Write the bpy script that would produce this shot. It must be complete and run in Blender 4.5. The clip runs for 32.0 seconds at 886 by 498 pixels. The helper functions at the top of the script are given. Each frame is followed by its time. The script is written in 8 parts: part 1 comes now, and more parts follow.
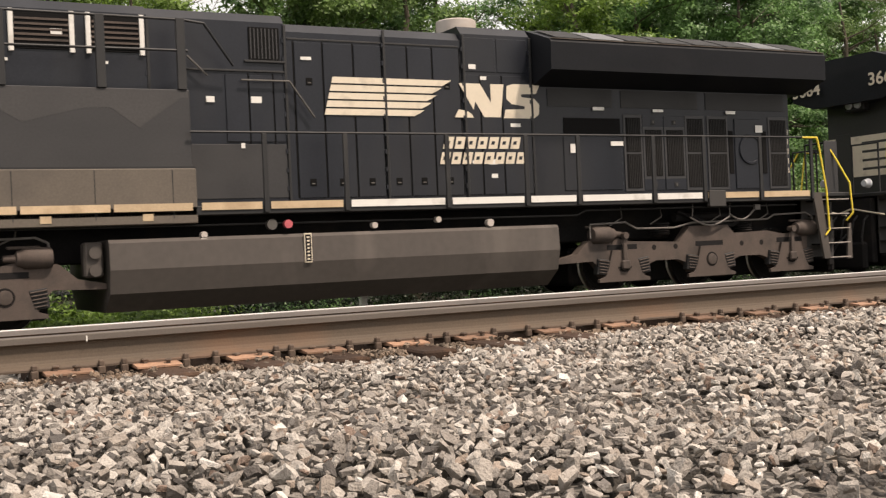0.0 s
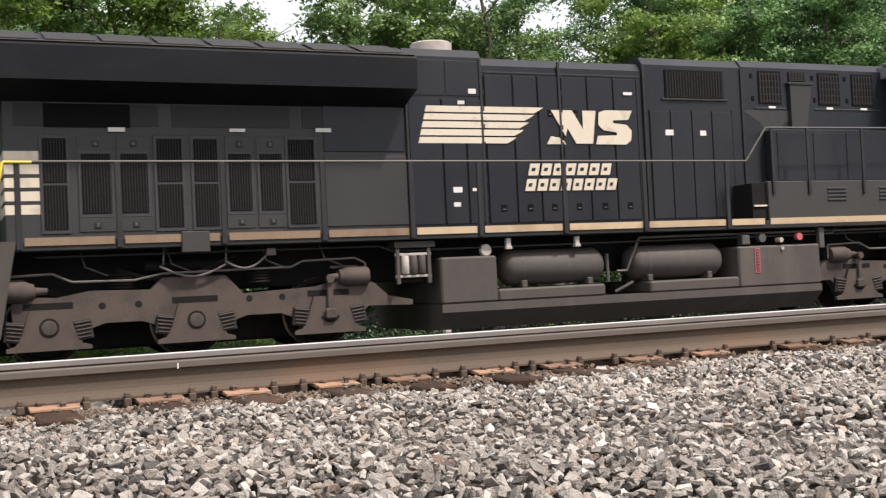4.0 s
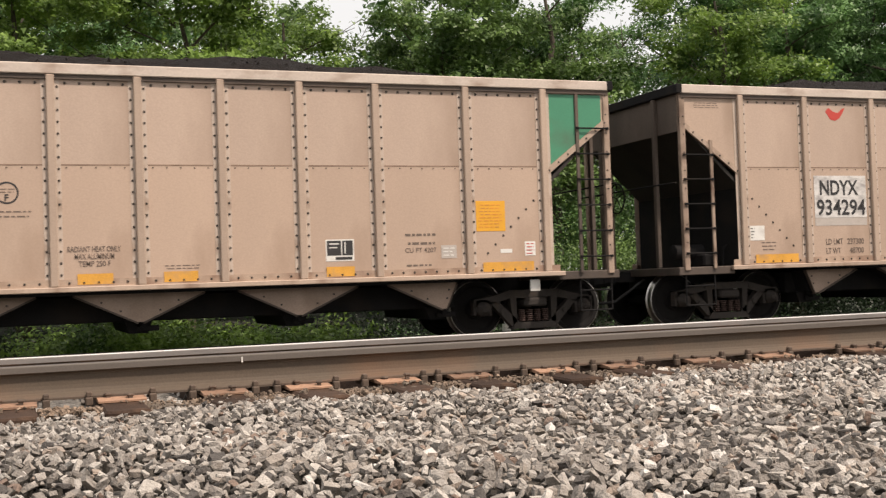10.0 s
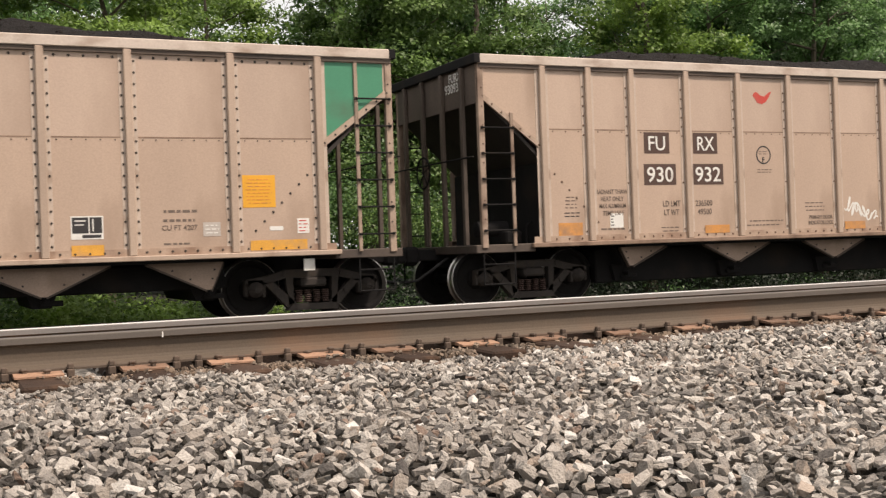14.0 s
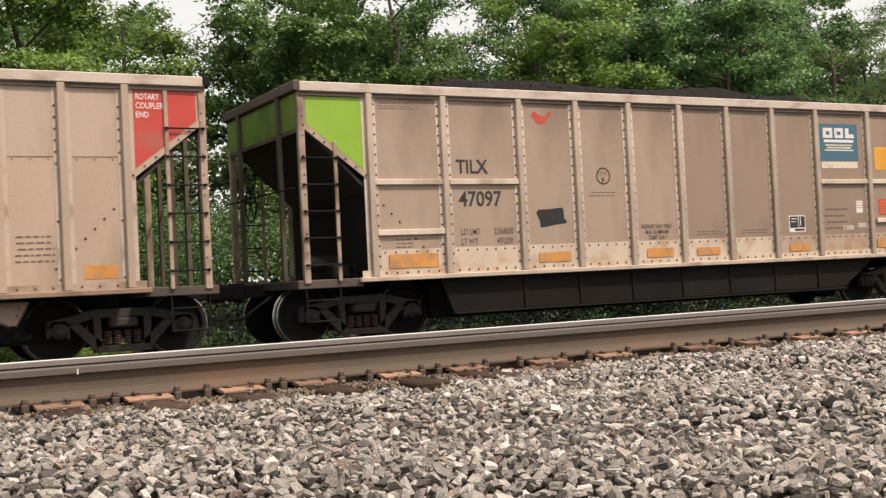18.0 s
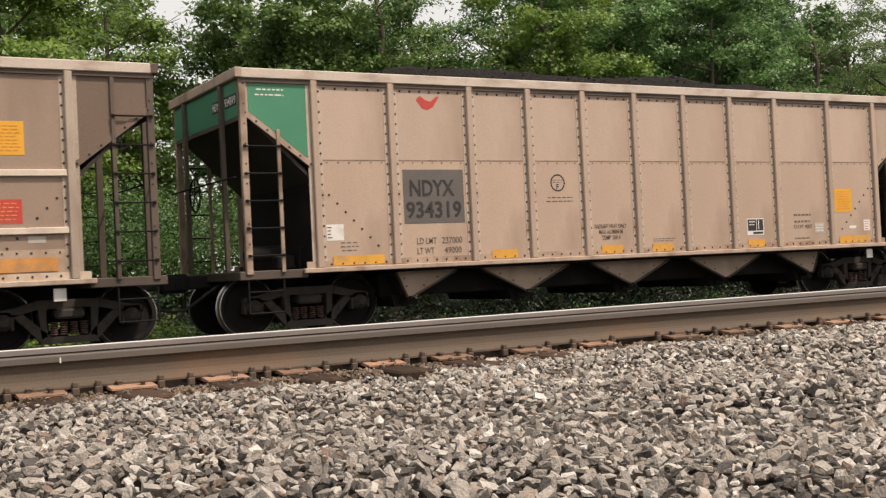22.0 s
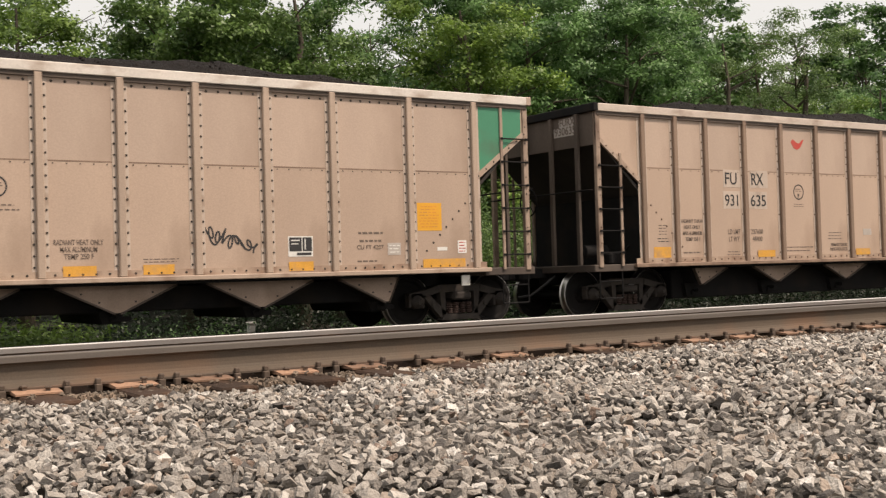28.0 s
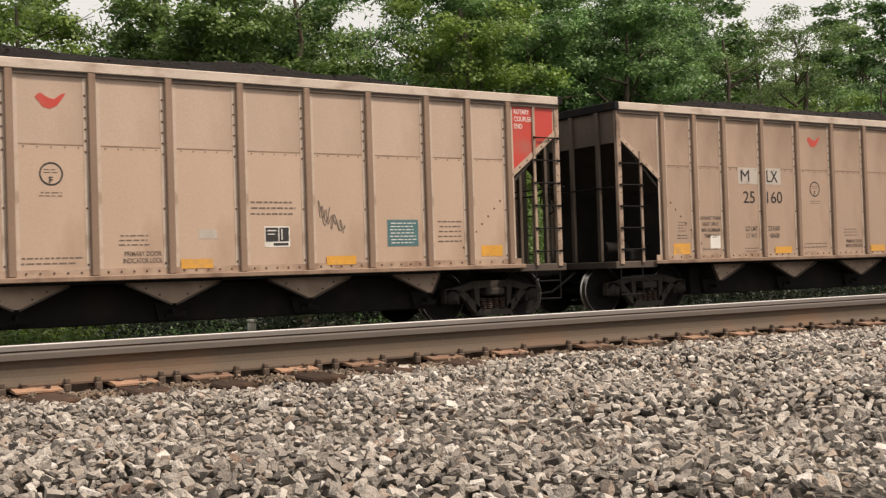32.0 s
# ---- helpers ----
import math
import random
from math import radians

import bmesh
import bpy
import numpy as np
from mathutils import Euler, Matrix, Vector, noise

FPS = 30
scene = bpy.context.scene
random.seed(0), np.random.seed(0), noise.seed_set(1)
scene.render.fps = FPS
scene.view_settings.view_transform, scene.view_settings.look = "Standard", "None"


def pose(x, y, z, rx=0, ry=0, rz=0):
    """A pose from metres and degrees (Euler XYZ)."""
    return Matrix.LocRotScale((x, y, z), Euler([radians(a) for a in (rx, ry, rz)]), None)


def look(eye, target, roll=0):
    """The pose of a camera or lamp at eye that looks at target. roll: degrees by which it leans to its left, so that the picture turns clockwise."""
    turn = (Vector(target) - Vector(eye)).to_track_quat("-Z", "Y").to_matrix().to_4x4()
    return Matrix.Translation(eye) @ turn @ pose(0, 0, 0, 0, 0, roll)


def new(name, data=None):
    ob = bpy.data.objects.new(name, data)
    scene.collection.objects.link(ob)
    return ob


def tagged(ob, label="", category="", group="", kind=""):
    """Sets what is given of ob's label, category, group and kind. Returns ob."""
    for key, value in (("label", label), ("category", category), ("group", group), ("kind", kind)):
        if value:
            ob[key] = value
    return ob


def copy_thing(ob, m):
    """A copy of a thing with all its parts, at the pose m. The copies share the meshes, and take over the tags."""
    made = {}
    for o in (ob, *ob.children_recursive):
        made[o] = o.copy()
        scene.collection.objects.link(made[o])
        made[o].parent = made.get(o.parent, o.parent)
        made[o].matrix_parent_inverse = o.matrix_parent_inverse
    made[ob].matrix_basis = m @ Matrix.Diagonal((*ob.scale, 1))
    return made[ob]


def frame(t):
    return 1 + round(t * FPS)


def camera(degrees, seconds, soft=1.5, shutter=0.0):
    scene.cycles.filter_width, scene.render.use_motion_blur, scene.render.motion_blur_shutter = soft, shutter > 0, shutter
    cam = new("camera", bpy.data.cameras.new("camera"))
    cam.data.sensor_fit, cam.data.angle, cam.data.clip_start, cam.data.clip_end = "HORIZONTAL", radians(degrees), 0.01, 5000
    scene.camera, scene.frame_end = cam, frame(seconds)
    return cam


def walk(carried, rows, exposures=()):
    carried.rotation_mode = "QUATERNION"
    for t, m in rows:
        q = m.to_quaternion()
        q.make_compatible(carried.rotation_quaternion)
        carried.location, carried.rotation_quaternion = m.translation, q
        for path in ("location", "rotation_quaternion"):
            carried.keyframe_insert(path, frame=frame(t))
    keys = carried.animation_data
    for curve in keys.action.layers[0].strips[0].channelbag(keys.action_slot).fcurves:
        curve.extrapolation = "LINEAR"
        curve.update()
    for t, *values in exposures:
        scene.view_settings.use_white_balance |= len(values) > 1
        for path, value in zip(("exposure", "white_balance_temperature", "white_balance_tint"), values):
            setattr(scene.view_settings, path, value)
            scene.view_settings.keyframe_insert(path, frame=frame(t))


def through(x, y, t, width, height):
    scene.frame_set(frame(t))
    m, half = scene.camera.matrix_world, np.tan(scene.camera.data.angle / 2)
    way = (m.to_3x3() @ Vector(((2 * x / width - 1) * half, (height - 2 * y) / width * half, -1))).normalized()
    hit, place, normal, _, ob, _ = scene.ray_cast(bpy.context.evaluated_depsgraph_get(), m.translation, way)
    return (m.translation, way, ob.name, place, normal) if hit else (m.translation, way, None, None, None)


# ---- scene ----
cam = camera(42.03, 32.0, soft=1.3, shutter=0.12)
# seconds, x, y, z, then the turns about x, y, z
PATH = [
    (0, 0.013, -6.491, 0.364, 90.07, 2.57, -28.05),
    (0.5, 0.017, -6.491, 0.368, 90.61, 2.75, -26.98),
    (1, 0.014, -6.493, 0.370, 91.22, 2.60, -25.78),
    (1.5, 0.008, -6.496, 0.371, 91.56, 2.50, -24.71),
    (2, 0.003, -6.496, 0.373, 91.91, 2.46, -24.27),
    (2.5, -0.000, -6.494, 0.372, 92.08, 2.28, -24.30),
    (4.5, 0.001, -6.485, 0.370, 91.34, 2.82, -23.89),
    (5, 0.002, -6.487, 0.369, 91.15, 2.80, -23.94),
    (5.5, 0.002, -6.488, 0.369, 91.02, 3.15, -23.69),
    (6, 0.006, -6.486, 0.369, 90.84, 3.58, -23.58),
    (6.5, 0.010, -6.489, 0.367, 90.59, 3.82, -23.78),
    (7, 0.007, -6.491, 0.368, 90.61, 3.78, -24.35),
    (7.5, 0.006, -6.502, 0.372, 90.97, 3.76, -24.60),
    (8, 0.001, -6.504, 0.374, 91.11, 3.59, -24.45),
    (8.5, -0.003, -6.503, 0.375, 91.12, 3.18, -23.99),
    (9, -0.012, -6.507, 0.375, 91.37, 2.54, -23.21),
    (9.5, -0.020, -6.509, 0.374, 91.61, 2.25, -21.77),
    (10, -0.021, -6.502, 0.373, 91.60, 1.99, -20.98),
    (10.5, -0.017, -6.490, 0.371, 91.35, 1.47, -21.76),
    (11, -0.010, -6.480, 0.370, 91.12, 1.63, -22.89),
    (11.5, -0.010, -6.486, 0.372, 91.15, 2.02, -23.41),
    (12, -0.015, -6.498, 0.374, 91.17, 1.68, -24.17),
    (12.5, -0.016, -6.497, 0.372, 91.06, 1.29, -25.03),
    (13, -0.017, -6.496, 0.371, 90.90, 1.47, -25.23),
    (13.5, -0.017, -6.497, 0.371, 90.53, 1.77, -24.94),
    (14, -0.011, -6.498, 0.372, 90.16, 2.05, -24.71),
    (14.5, -0.006, -6.505, 0.376, 90.29, 2.17, -24.43),
    (15, -0.003, -6.514, 0.373, 90.89, 1.98, -24.06),
    (15.5, -0.006, -6.513, 0.374, 91.25, 2.08, -24.11),
    (17.5, 0.006, -6.498, 0.372, 91.17, 2.82, -28.03),
    (18, 0.007, -6.501, 0.372, 91.53, 2.83, -28.48),
    (18.5, 0.005, -6.506, 0.371, 91.52, 2.81, -28.77),
    (19, 0.007, -6.504, 0.372, 91.32, 2.75, -29.01),
    (19.5, 0.008, -6.503, 0.372, 91.31, 2.72, -29.09),
    (20, 0.008, -6.499, 0.371, 91.39, 2.60, -29.11),
    (20.5, 0.008, -6.496, 0.370, 91.30, 2.52, -29.24),
    (21, 0.008, -6.495, 0.371, 91.27, 2.47, -29.43),
    (21.5, 0.010, -6.493, 0.369, 91.09, 2.65, -29.40),
    (22, 0.010, -6.496, 0.368, 90.97, 2.77, -29.25),
    (22.5, 0.011, -6.500, 0.369, 91.06, 2.77, -29.09),
    (23, 0.011, -6.504, 0.370, 91.10, 2.76, -28.70),
    (23.5, 0.012, -6.504, 0.369, 91.06, 2.65, -28.51),
    (24, 0.013, -6.505, 0.367, 91.11, 2.52, -28.65),
    (24.5, 0.015, -6.509, 0.367, 91.29, 2.37, -28.95),
    (25, 0.011, -6.509, 0.368, 91.49, 1.88, -29.20),
    (25.5, 0.005, -6.511, 0.369, 91.43, 1.56, -29.68),
    (26, 0.005, -6.510, 0.367, 91.20, 1.68, -30.57),
    (26.5, 0.008, -6.501, 0.367, 91.02, 1.84, -31.67),
    (28.5, 0.000, -6.507, 0.372, 91.30, 1.65, -33.62),
    (29, 0.002, -6.507, 0.371, 91.11, 1.72, -33.44),
    (29.5, 0.004, -6.508, 0.370, 90.93, 1.88, -33.42),
    (30, 0.003, -6.509, 0.368, 90.96, 1.81, -33.32),
    (30.5, 0.001, -6.511, 0.366, 91.11, 1.64, -33.15),
    (31, 0.002, -6.512, 0.367, 91.11, 1.61, -33.00),
    (31.5, 0.004, -6.513, 0.369, 91.14, 1.78, -33.03),
    (32, 0.005, -6.515, 0.370, 91.14, 1.81, -33.46),
]
# seconds, stops, kelvin, tint
EXPOSURES = [(0, 0.03, 7150, 19), (2.5, 0.03, 6950, 19), (4.5, 0.15, 6350, 18), (7.5, 0.0, 6550, 18), (8.2, -0.12, 6800, 19), (9.0, -0.22, 6950, 18), (10.2, -0.05, 6900, 18), (18, -0.07, 7000, 18), (21.5, -0.21, 7050, 18), (23.5, -0.11, 7100, 18), (26, -0.18, 7100, 18), (30, -0.15, 7150, 18), (31, -0.05, 7200, 18), (32, -0.22, 7250, 18)]
walk(cam, [(t, pose(*p)) for t, *p in PATH], exposures=EXPOSURES)

# how far the train has gone along x, second by second
GONE = [
    (0, 0.00), (1, -4.79), (2, -9.57), (2.5, -12.01), (4.5, -21.59), (5, -24.00), (6, -28.76), (7, -33.52),
    (8, -38.28), (9, -43.03), (10, -47.73), (11, -52.45), (12, -57.12), (13, -61.77), (14, -66.35), (15, -70.91),
    (15.5, -73.17), (17.5, -82.13), (18, -84.31), (19, -88.60), (20, -92.84), (21, -96.98), (22, -101.08), (23, -105.13),
    (24, -109.18), (25, -113.20), (26, -117.28), (26.5, -119.31), (28.5, -127.34), (29, -129.33), (30, -133.23), (31, -137.13),
    (32, -141.05),
]

# ---- world, sun, exposure ----
world = bpy.data.worlds.new("overcast")
scene.world = world
world.use_nodes = True
wn, wl = world.node_tree.nodes, world.node_tree.links
wn.clear()
sky = wn.new("ShaderNodeTexSky")
sky.sky_type, sky.sun_disc = "NISHITA", False
sky.sun_elevation, sky.sun_rotation = radians(57), radians(146)
sky.air_density, sky.dust_density, sky.ozone_density = 1.0, 6.0, 1.0
veil = wn.new("ShaderNodeMix")
veil.data_type = "RGBA"
veil.inputs[0].default_value = 0.72
veil.inputs[7].default_value = (12.8, 13.5, 13.2, 1)
wl.new(sky.outputs[0], veil.inputs[6])
back = wn.new("ShaderNodeBackground")
back.inputs[1].default_value = 0.094
wl.new(veil.outputs[2], back.inputs[0])
wl.new(back.outputs[0], wn.new("ShaderNodeOutputWorld").inputs[0])
sun = new("sun", bpy.data.lights.new("sun", "SUN"))
sun.data.energy, sun.data.angle, sun.data.color = 4.4, radians(4), (1.0, 0.93, 0.81)
sun.matrix_world = look((12, -17.5, 33), (0, 0, 0))

# ---- materials ----
MATS = {}


def material(name, color, rough=0.6, metal=0.0, spread=0.25, scale=3.0, grain=60.0, bump=0.15, dirt=None, dirt_amount=0.0,
             dirt_scale=1.5, streak=1.0, island=0.0, per_object=0.0, glow=0.0, coat=0.0, depth=0.01):
    """A painted, rusty or stony surface: colour varied at two sizes, dirt in patches or streaks, fine relief."""
    m = bpy.data.materials.new(name)
    m.use_nodes = True
    n, l = m.node_tree.nodes, m.node_tree.links
    b = n["Principled BSDF"]
    at = n.new("ShaderNodeTexCoord")
    mp = n.new("ShaderNodeMapping")
    mp.inputs["Scale"].default_value = (1, 1, 1 / streak)
    l.new(at.outputs["Object"], mp.inputs[0])
    big, fine = n.new("ShaderNodeTexNoise"), n.new("ShaderNodeTexNoise")
    big.inputs["Scale"].default_value, big.inputs["Detail"].default_value = scale, 5
    fine.inputs["Scale"].default_value, fine.inputs["Detail"].default_value = grain, 3
    l.new(mp.outputs[0], big.inputs["Vector"])
    l.new(at.outputs["Object"], fine.inputs["Vector"])
    add = n.new("ShaderNodeMath")
    add.operation = "ADD"
    l.new(big.outputs[0], add.inputs[0])
    l.new(fine.outputs[0], add.inputs[1])
    val = n.new("ShaderNodeMapRange")
    val.inputs[1].default_value, val.inputs[2].default_value = 0.6, 1.4
    val.inputs[3].default_value, val.inputs[4].default_value = 1 - spread, 1 + spread
    l.new(add.outputs[0], val.inputs[0])
    amount = val.outputs[0]
    for on, node, socket, width in ((island, "ShaderNodeNewGeometry", "Random Per Island", island), (per_object, "ShaderNodeObjectInfo", "Random", per_object)):
        if on:
            src, r, mul = n.new(node), n.new("ShaderNodeMapRange"), n.new("ShaderNodeMath")
            r.inputs[3].default_value, r.inputs[4].default_value = 1 - width, 1 + width
            mul.operation = "MULTIPLY"
            l.new(src.outputs[socket], r.inputs[0])
            l.new(amount, mul.inputs[0])
            l.new(r.outputs[0], mul.inputs[1])
            amount = mul.outputs[0]
    tint = n.new("ShaderNodeVectorMath")
    tint.operation = "SCALE"
    tint.inputs[0].default_value = color
    l.new(amount, tint.inputs[3])
    out = tint.outputs[0]
    if dirt:
        spot, ramp, mix = n.new("ShaderNodeTexNoise"), n.new("ShaderNodeMapRange"), n.new("ShaderNodeMix")
        spot.inputs["Scale"].default_value, spot.inputs["Detail"].default_value = dirt_scale, 8
        l.new(mp.outputs[0], spot.inputs["Vector"])
        ramp.inputs[1].default_value, ramp.inputs[2].default_value = 0.62 - 0.3 * dirt_amount, 0.78
        l.new(spot.outputs[0], ramp.inputs[0])
        mix.data_type = "RGBA"
        l.new(ramp.outputs[0], mix.inputs[0])
        l.new(out, mix.inputs[6])
        mix.inputs[7].default_value = (*dirt, 1)
        out = mix.outputs[2]
    l.new(out, b.inputs["Base Color"])
    rr = n.new("ShaderNodeMapRange")
    rr.inputs[3].default_value, rr.inputs[4].default_value = max(rough - 0.12, 0.03), min(rough + 0.12, 1)
    l.new(big.outputs[0], rr.inputs[0])
    l.new(rr.outputs[0], b.inputs["Roughness"])
    b.inputs["Metallic"].default_value = metal
    b.inputs["Coat Weight"].default_value = coat
    if bump:
        bp = n.new("ShaderNodeBump")
        bp.inputs["Strength"].default_value, bp.inputs["Distance"].default_value = bump, depth
        l.new(add.outputs[0], bp.inputs["Height"])
        l.new(bp.outputs[0], b.inputs["Normal"])
    if glow:
        b.inputs["Emission Color"].default_value, b.inputs["Emission Strength"].default_value = (*color, 1), glow
    MATS[name] = m
    return m


TAN = material("tan_paint", (0.455, 0.333, 0.256), 0.62, spread=0.13, scale=0.9, grain=40, bump=0.10, dirt=(0.25, 0.17, 0.12), dirt_amount=0.42, dirt_scale=1.1, streak=3.0, per_object=0.05)
TAN_UPPER = material("pale_upper_sheet_paint", (0.478, 0.358, 0.283), 0.58, spread=0.12, scale=0.8, grain=40, bump=0.08, dirt=(0.30, 0.21, 0.155), dirt_amount=0.38, dirt_scale=0.8, streak=2.5, per_object=0.05)
TAN_DULL = material("dull_tan_paint", (0.395, 0.282, 0.213), 0.64, spread=0.15, scale=1.0, grain=40, bump=0.08, dirt=(0.20, 0.135, 0.095), dirt_amount=0.45, dirt_scale=1.0, streak=2.5, per_object=0.06)
TAN_RIB = material("tan_rib_paint", (0.43, 0.322, 0.25), 0.6, spread=0.14, scale=2.5, grain=50, bump=0.1, dirt=(0.20, 0.12, 0.08), dirt_amount=0.35, dirt_scale=3.0, streak=4.0, per_object=0.08)
TAN_TRIM = material("tan_trim", (0.50, 0.405, 0.335), 0.6, spread=0.12, scale=2.0, grain=30, bump=0.08, dirt=(0.27, 0.18, 0.125), dirt_amount=0.3, dirt_scale=2.5)
# paler tan for the chord: sunlight along the rail is put into the colour
CHORD_PALE = material("sunlit_chord_paint", (0.54, 0.455, 0.39), 0.55, spread=0.14, scale=2.0, grain=30, bump=0.06, dirt=(0.32, 0.23, 0.175), dirt_amount=0.4, dirt_scale=2.2, streak=0.4)
TAN_PALE = material("sun_bleached_tan_paint", (0.470, 0.343, 0.263), 0.62, spread=0.10, scale=0.9, grain=40, bump=0.10, dirt=(0.30, 0.20, 0.14), dirt_amount=0.4, dirt_scale=1.1, streak=3.0, per_object=0.05)
RIB_BROWN = material("rust_brown_rib_paint", (0.262, 0.175, 0.125), 0.65, spread=0.22, scale=2.5, grain=50, bump=0.1, dirt=(0.11, 0.062, 0.04), dirt_amount=0.5, dirt_scale=3.0, streak=4.0, per_object=0.08)
# the next two tans mix soot and grime with shade put into the colour
TAN_DARK = material("sooty_shaded_tan", (0.095, 0.07, 0.055), 0.75, spread=0.25, scale=2.0, grain=40, bump=0.12, dirt=(0.04, 0.03, 0.025), dirt_amount=0.6, dirt_scale=1.2, streak=3.0)
TAN_END = material("grimy_shaded_tan", (0.105, 0.078, 0.061), 0.75, spread=0.25, scale=2.0, grain=40, bump=0.12, dirt=(0.045, 0.034, 0.027), dirt_amount=0.5, dirt_scale=1.2, streak=3.0)
CHUTE = material("dusty_chute_paint", (0.36, 0.262, 0.205), 0.75, spread=0.25, scale=2.0, grain=40, bump=0.12, dirt=(0.20, 0.14, 0.10), dirt_amount=0.5, dirt_scale=1.6)
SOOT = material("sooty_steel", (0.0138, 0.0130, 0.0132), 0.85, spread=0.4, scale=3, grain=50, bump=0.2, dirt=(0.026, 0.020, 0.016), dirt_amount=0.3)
# near-black carries the shade under the slanted end sheets
SLOPE_SHADE = material("shaded_slope_sheet", (0.032, 0.025, 0.021), 0.8, spread=0.4, scale=2, grain=40, bump=0.1, dirt=(0.015, 0.013, 0.012), dirt_amount=0.5, streak=3.0)
BLACK = material("black_paint", (0.0142, 0.0163, 0.0222), 0.36, spread=0.3, scale=1.0, grain=30, bump=0.03, dirt=(0.026, 0.026, 0.028), dirt_amount=0.45, dirt_scale=0.7, streak=3.0)
GREY_DUST = material("dust_greyed_paint", (0.0285, 0.0275, 0.0285), 0.5, spread=0.2, scale=1.0, grain=30, bump=0.04, dirt=(0.038, 0.036, 0.036), dirt_amount=0.3, dirt_scale=0.7, streak=0.6)
# darker copy of the black paint: shade on the wing is put into it
WING = material("shade_black_wing_paint", (0.0110, 0.0120, 0.0145), 0.5, spread=0.25, scale=1.0, grain=30, bump=0.03, dirt=(0.018, 0.018, 0.02), dirt_amount=0.3, dirt_scale=0.7, streak=0.5)
# roof grey lightened: light from above is put into the colour
ROOF_GREY = material("lightened_roof_grey", (0.14, 0.143, 0.15), 0.6, spread=0.2, scale=1.5, grain=30, bump=0.04, dirt=(0.08, 0.08, 0.085), dirt_amount=0.4, dirt_scale=1.0)
DUST_FILM = material("pale_dust_film", (0.041, 0.039, 0.039), 0.65, spread=0.25, scale=1.5, grain=30, bump=0.03, dirt=(0.032, 0.031, 0.032), dirt_amount=0.6, dirt_scale=1.0)
DUST_TAN = material("tan_dust_on_paint", (0.112, 0.093, 0.075), 0.75, spread=0.2, scale=1.3, grain=30, bump=0.05, dirt=(0.07, 0.060, 0.052), dirt_amount=0.45, dirt_scale=0.9)
STRIPE_DUSTY = material("dust_browned_stripe", (0.24, 0.165, 0.105), 0.7, spread=0.25, scale=2, grain=40, bump=0.05, dirt=(0.14, 0.085, 0.05), dirt_amount=0.5, dirt_scale=2.0)
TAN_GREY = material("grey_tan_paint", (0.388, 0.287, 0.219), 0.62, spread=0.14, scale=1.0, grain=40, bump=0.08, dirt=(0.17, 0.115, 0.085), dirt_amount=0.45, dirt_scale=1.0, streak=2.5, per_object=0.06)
TAN_SOILED = material("soiled_grey_tan_paint", (0.298, 0.213, 0.160), 0.65, spread=0.13, scale=1.0, grain=40, bump=0.08, dirt=(0.17, 0.115, 0.083), dirt_amount=0.45, dirt_scale=1.1, streak=3.0, per_object=0.06)
END_SOILED = material("rust_soiled_end_paint", (0.165, 0.112, 0.082), 0.7, spread=0.2, scale=1.2, grain=40, bump=0.08, dirt=(0.085, 0.055, 0.04), dirt_amount=0.5, dirt_scale=1.5, streak=3.0)
RIB_BLEACHED = material("bleached_rib_paint", (0.46, 0.372, 0.30), 0.6, spread=0.2, scale=2.5, grain=45, bump=0.08, dirt=(0.20, 0.135, 0.095), dirt_amount=0.42, dirt_scale=2.2, streak=4.0, per_object=0.1)
FLANGE_CREAM = material("chalky_flange_paint", (0.60, 0.505, 0.42), 0.6, spread=0.15, scale=2.5, grain=40, bump=0.06, dirt=(0.30, 0.21, 0.15), dirt_amount=0.42, dirt_scale=2.2, streak=4.0, per_object=0.1)
STRIP_CREAM = material("chalky_strip_paint", (0.56, 0.455, 0.36), 0.62, spread=0.15, scale=2.0, grain=40, bump=0.06, dirt=(0.36, 0.19, 0.09), dirt_amount=0.42, dirt_scale=2.4)
RUST_STRIP = material("rust_stained_strip_paint", (0.43, 0.325, 0.245), 0.65, spread=0.2, scale=2.0, grain=50, bump=0.08, dirt=(0.30, 0.15, 0.075), dirt_amount=0.55, dirt_scale=2.6)
SILL_RUST = material("rust_streaked_sill_paint", (0.405, 0.298, 0.226), 0.65, spread=0.2, scale=3.0, grain=50, bump=0.1, dirt=(0.17, 0.088, 0.052), dirt_amount=0.62, dirt_scale=3.2)
POST_RUST = material("rust_speckled_post_paint", (0.375, 0.275, 0.21), 0.65, spread=0.22, scale=3.0, grain=50, bump=0.1, dirt=(0.11, 0.062, 0.04), dirt_amount=0.6, dirt_scale=4.5, streak=1.6, per_object=0.1)
# near-white tone paints the shiny highlight along one car's chord
CHORD_WHITE = material("highlight_chord_paint", (0.66, 0.60, 0.54), 0.5, spread=0.14, scale=2.0, grain=30, bump=0.06, dirt=(0.38, 0.29, 0.225), dirt_amount=0.38, dirt_scale=2.2, streak=0.4)
DOOR_FRAME = material("worn_door_frame", (0.036, 0.036, 0.038), 0.5, spread=0.25, scale=3, grain=40, bump=0.04)
SLAT = material("dusty_slat", (0.0125, 0.0115, 0.011), 0.7, spread=0.25, scale=5, grain=60, bump=0.05)
BLACK_FLAT = material("flat_black_paint", (0.0125, 0.0125, 0.0132), 0.6, spread=0.25, scale=1.5, grain=40, bump=0.05, dirt=(0.03, 0.028, 0.027), dirt_amount=0.2)
DUSTY = material("dusty_black_paint", (0.042, 0.039, 0.037), 0.75, spread=0.18, scale=1.3, grain=30, bump=0.05, dirt=(0.035, 0.032, 0.030), dirt_amount=0.45, dirt_scale=0.9, streak=2.0)
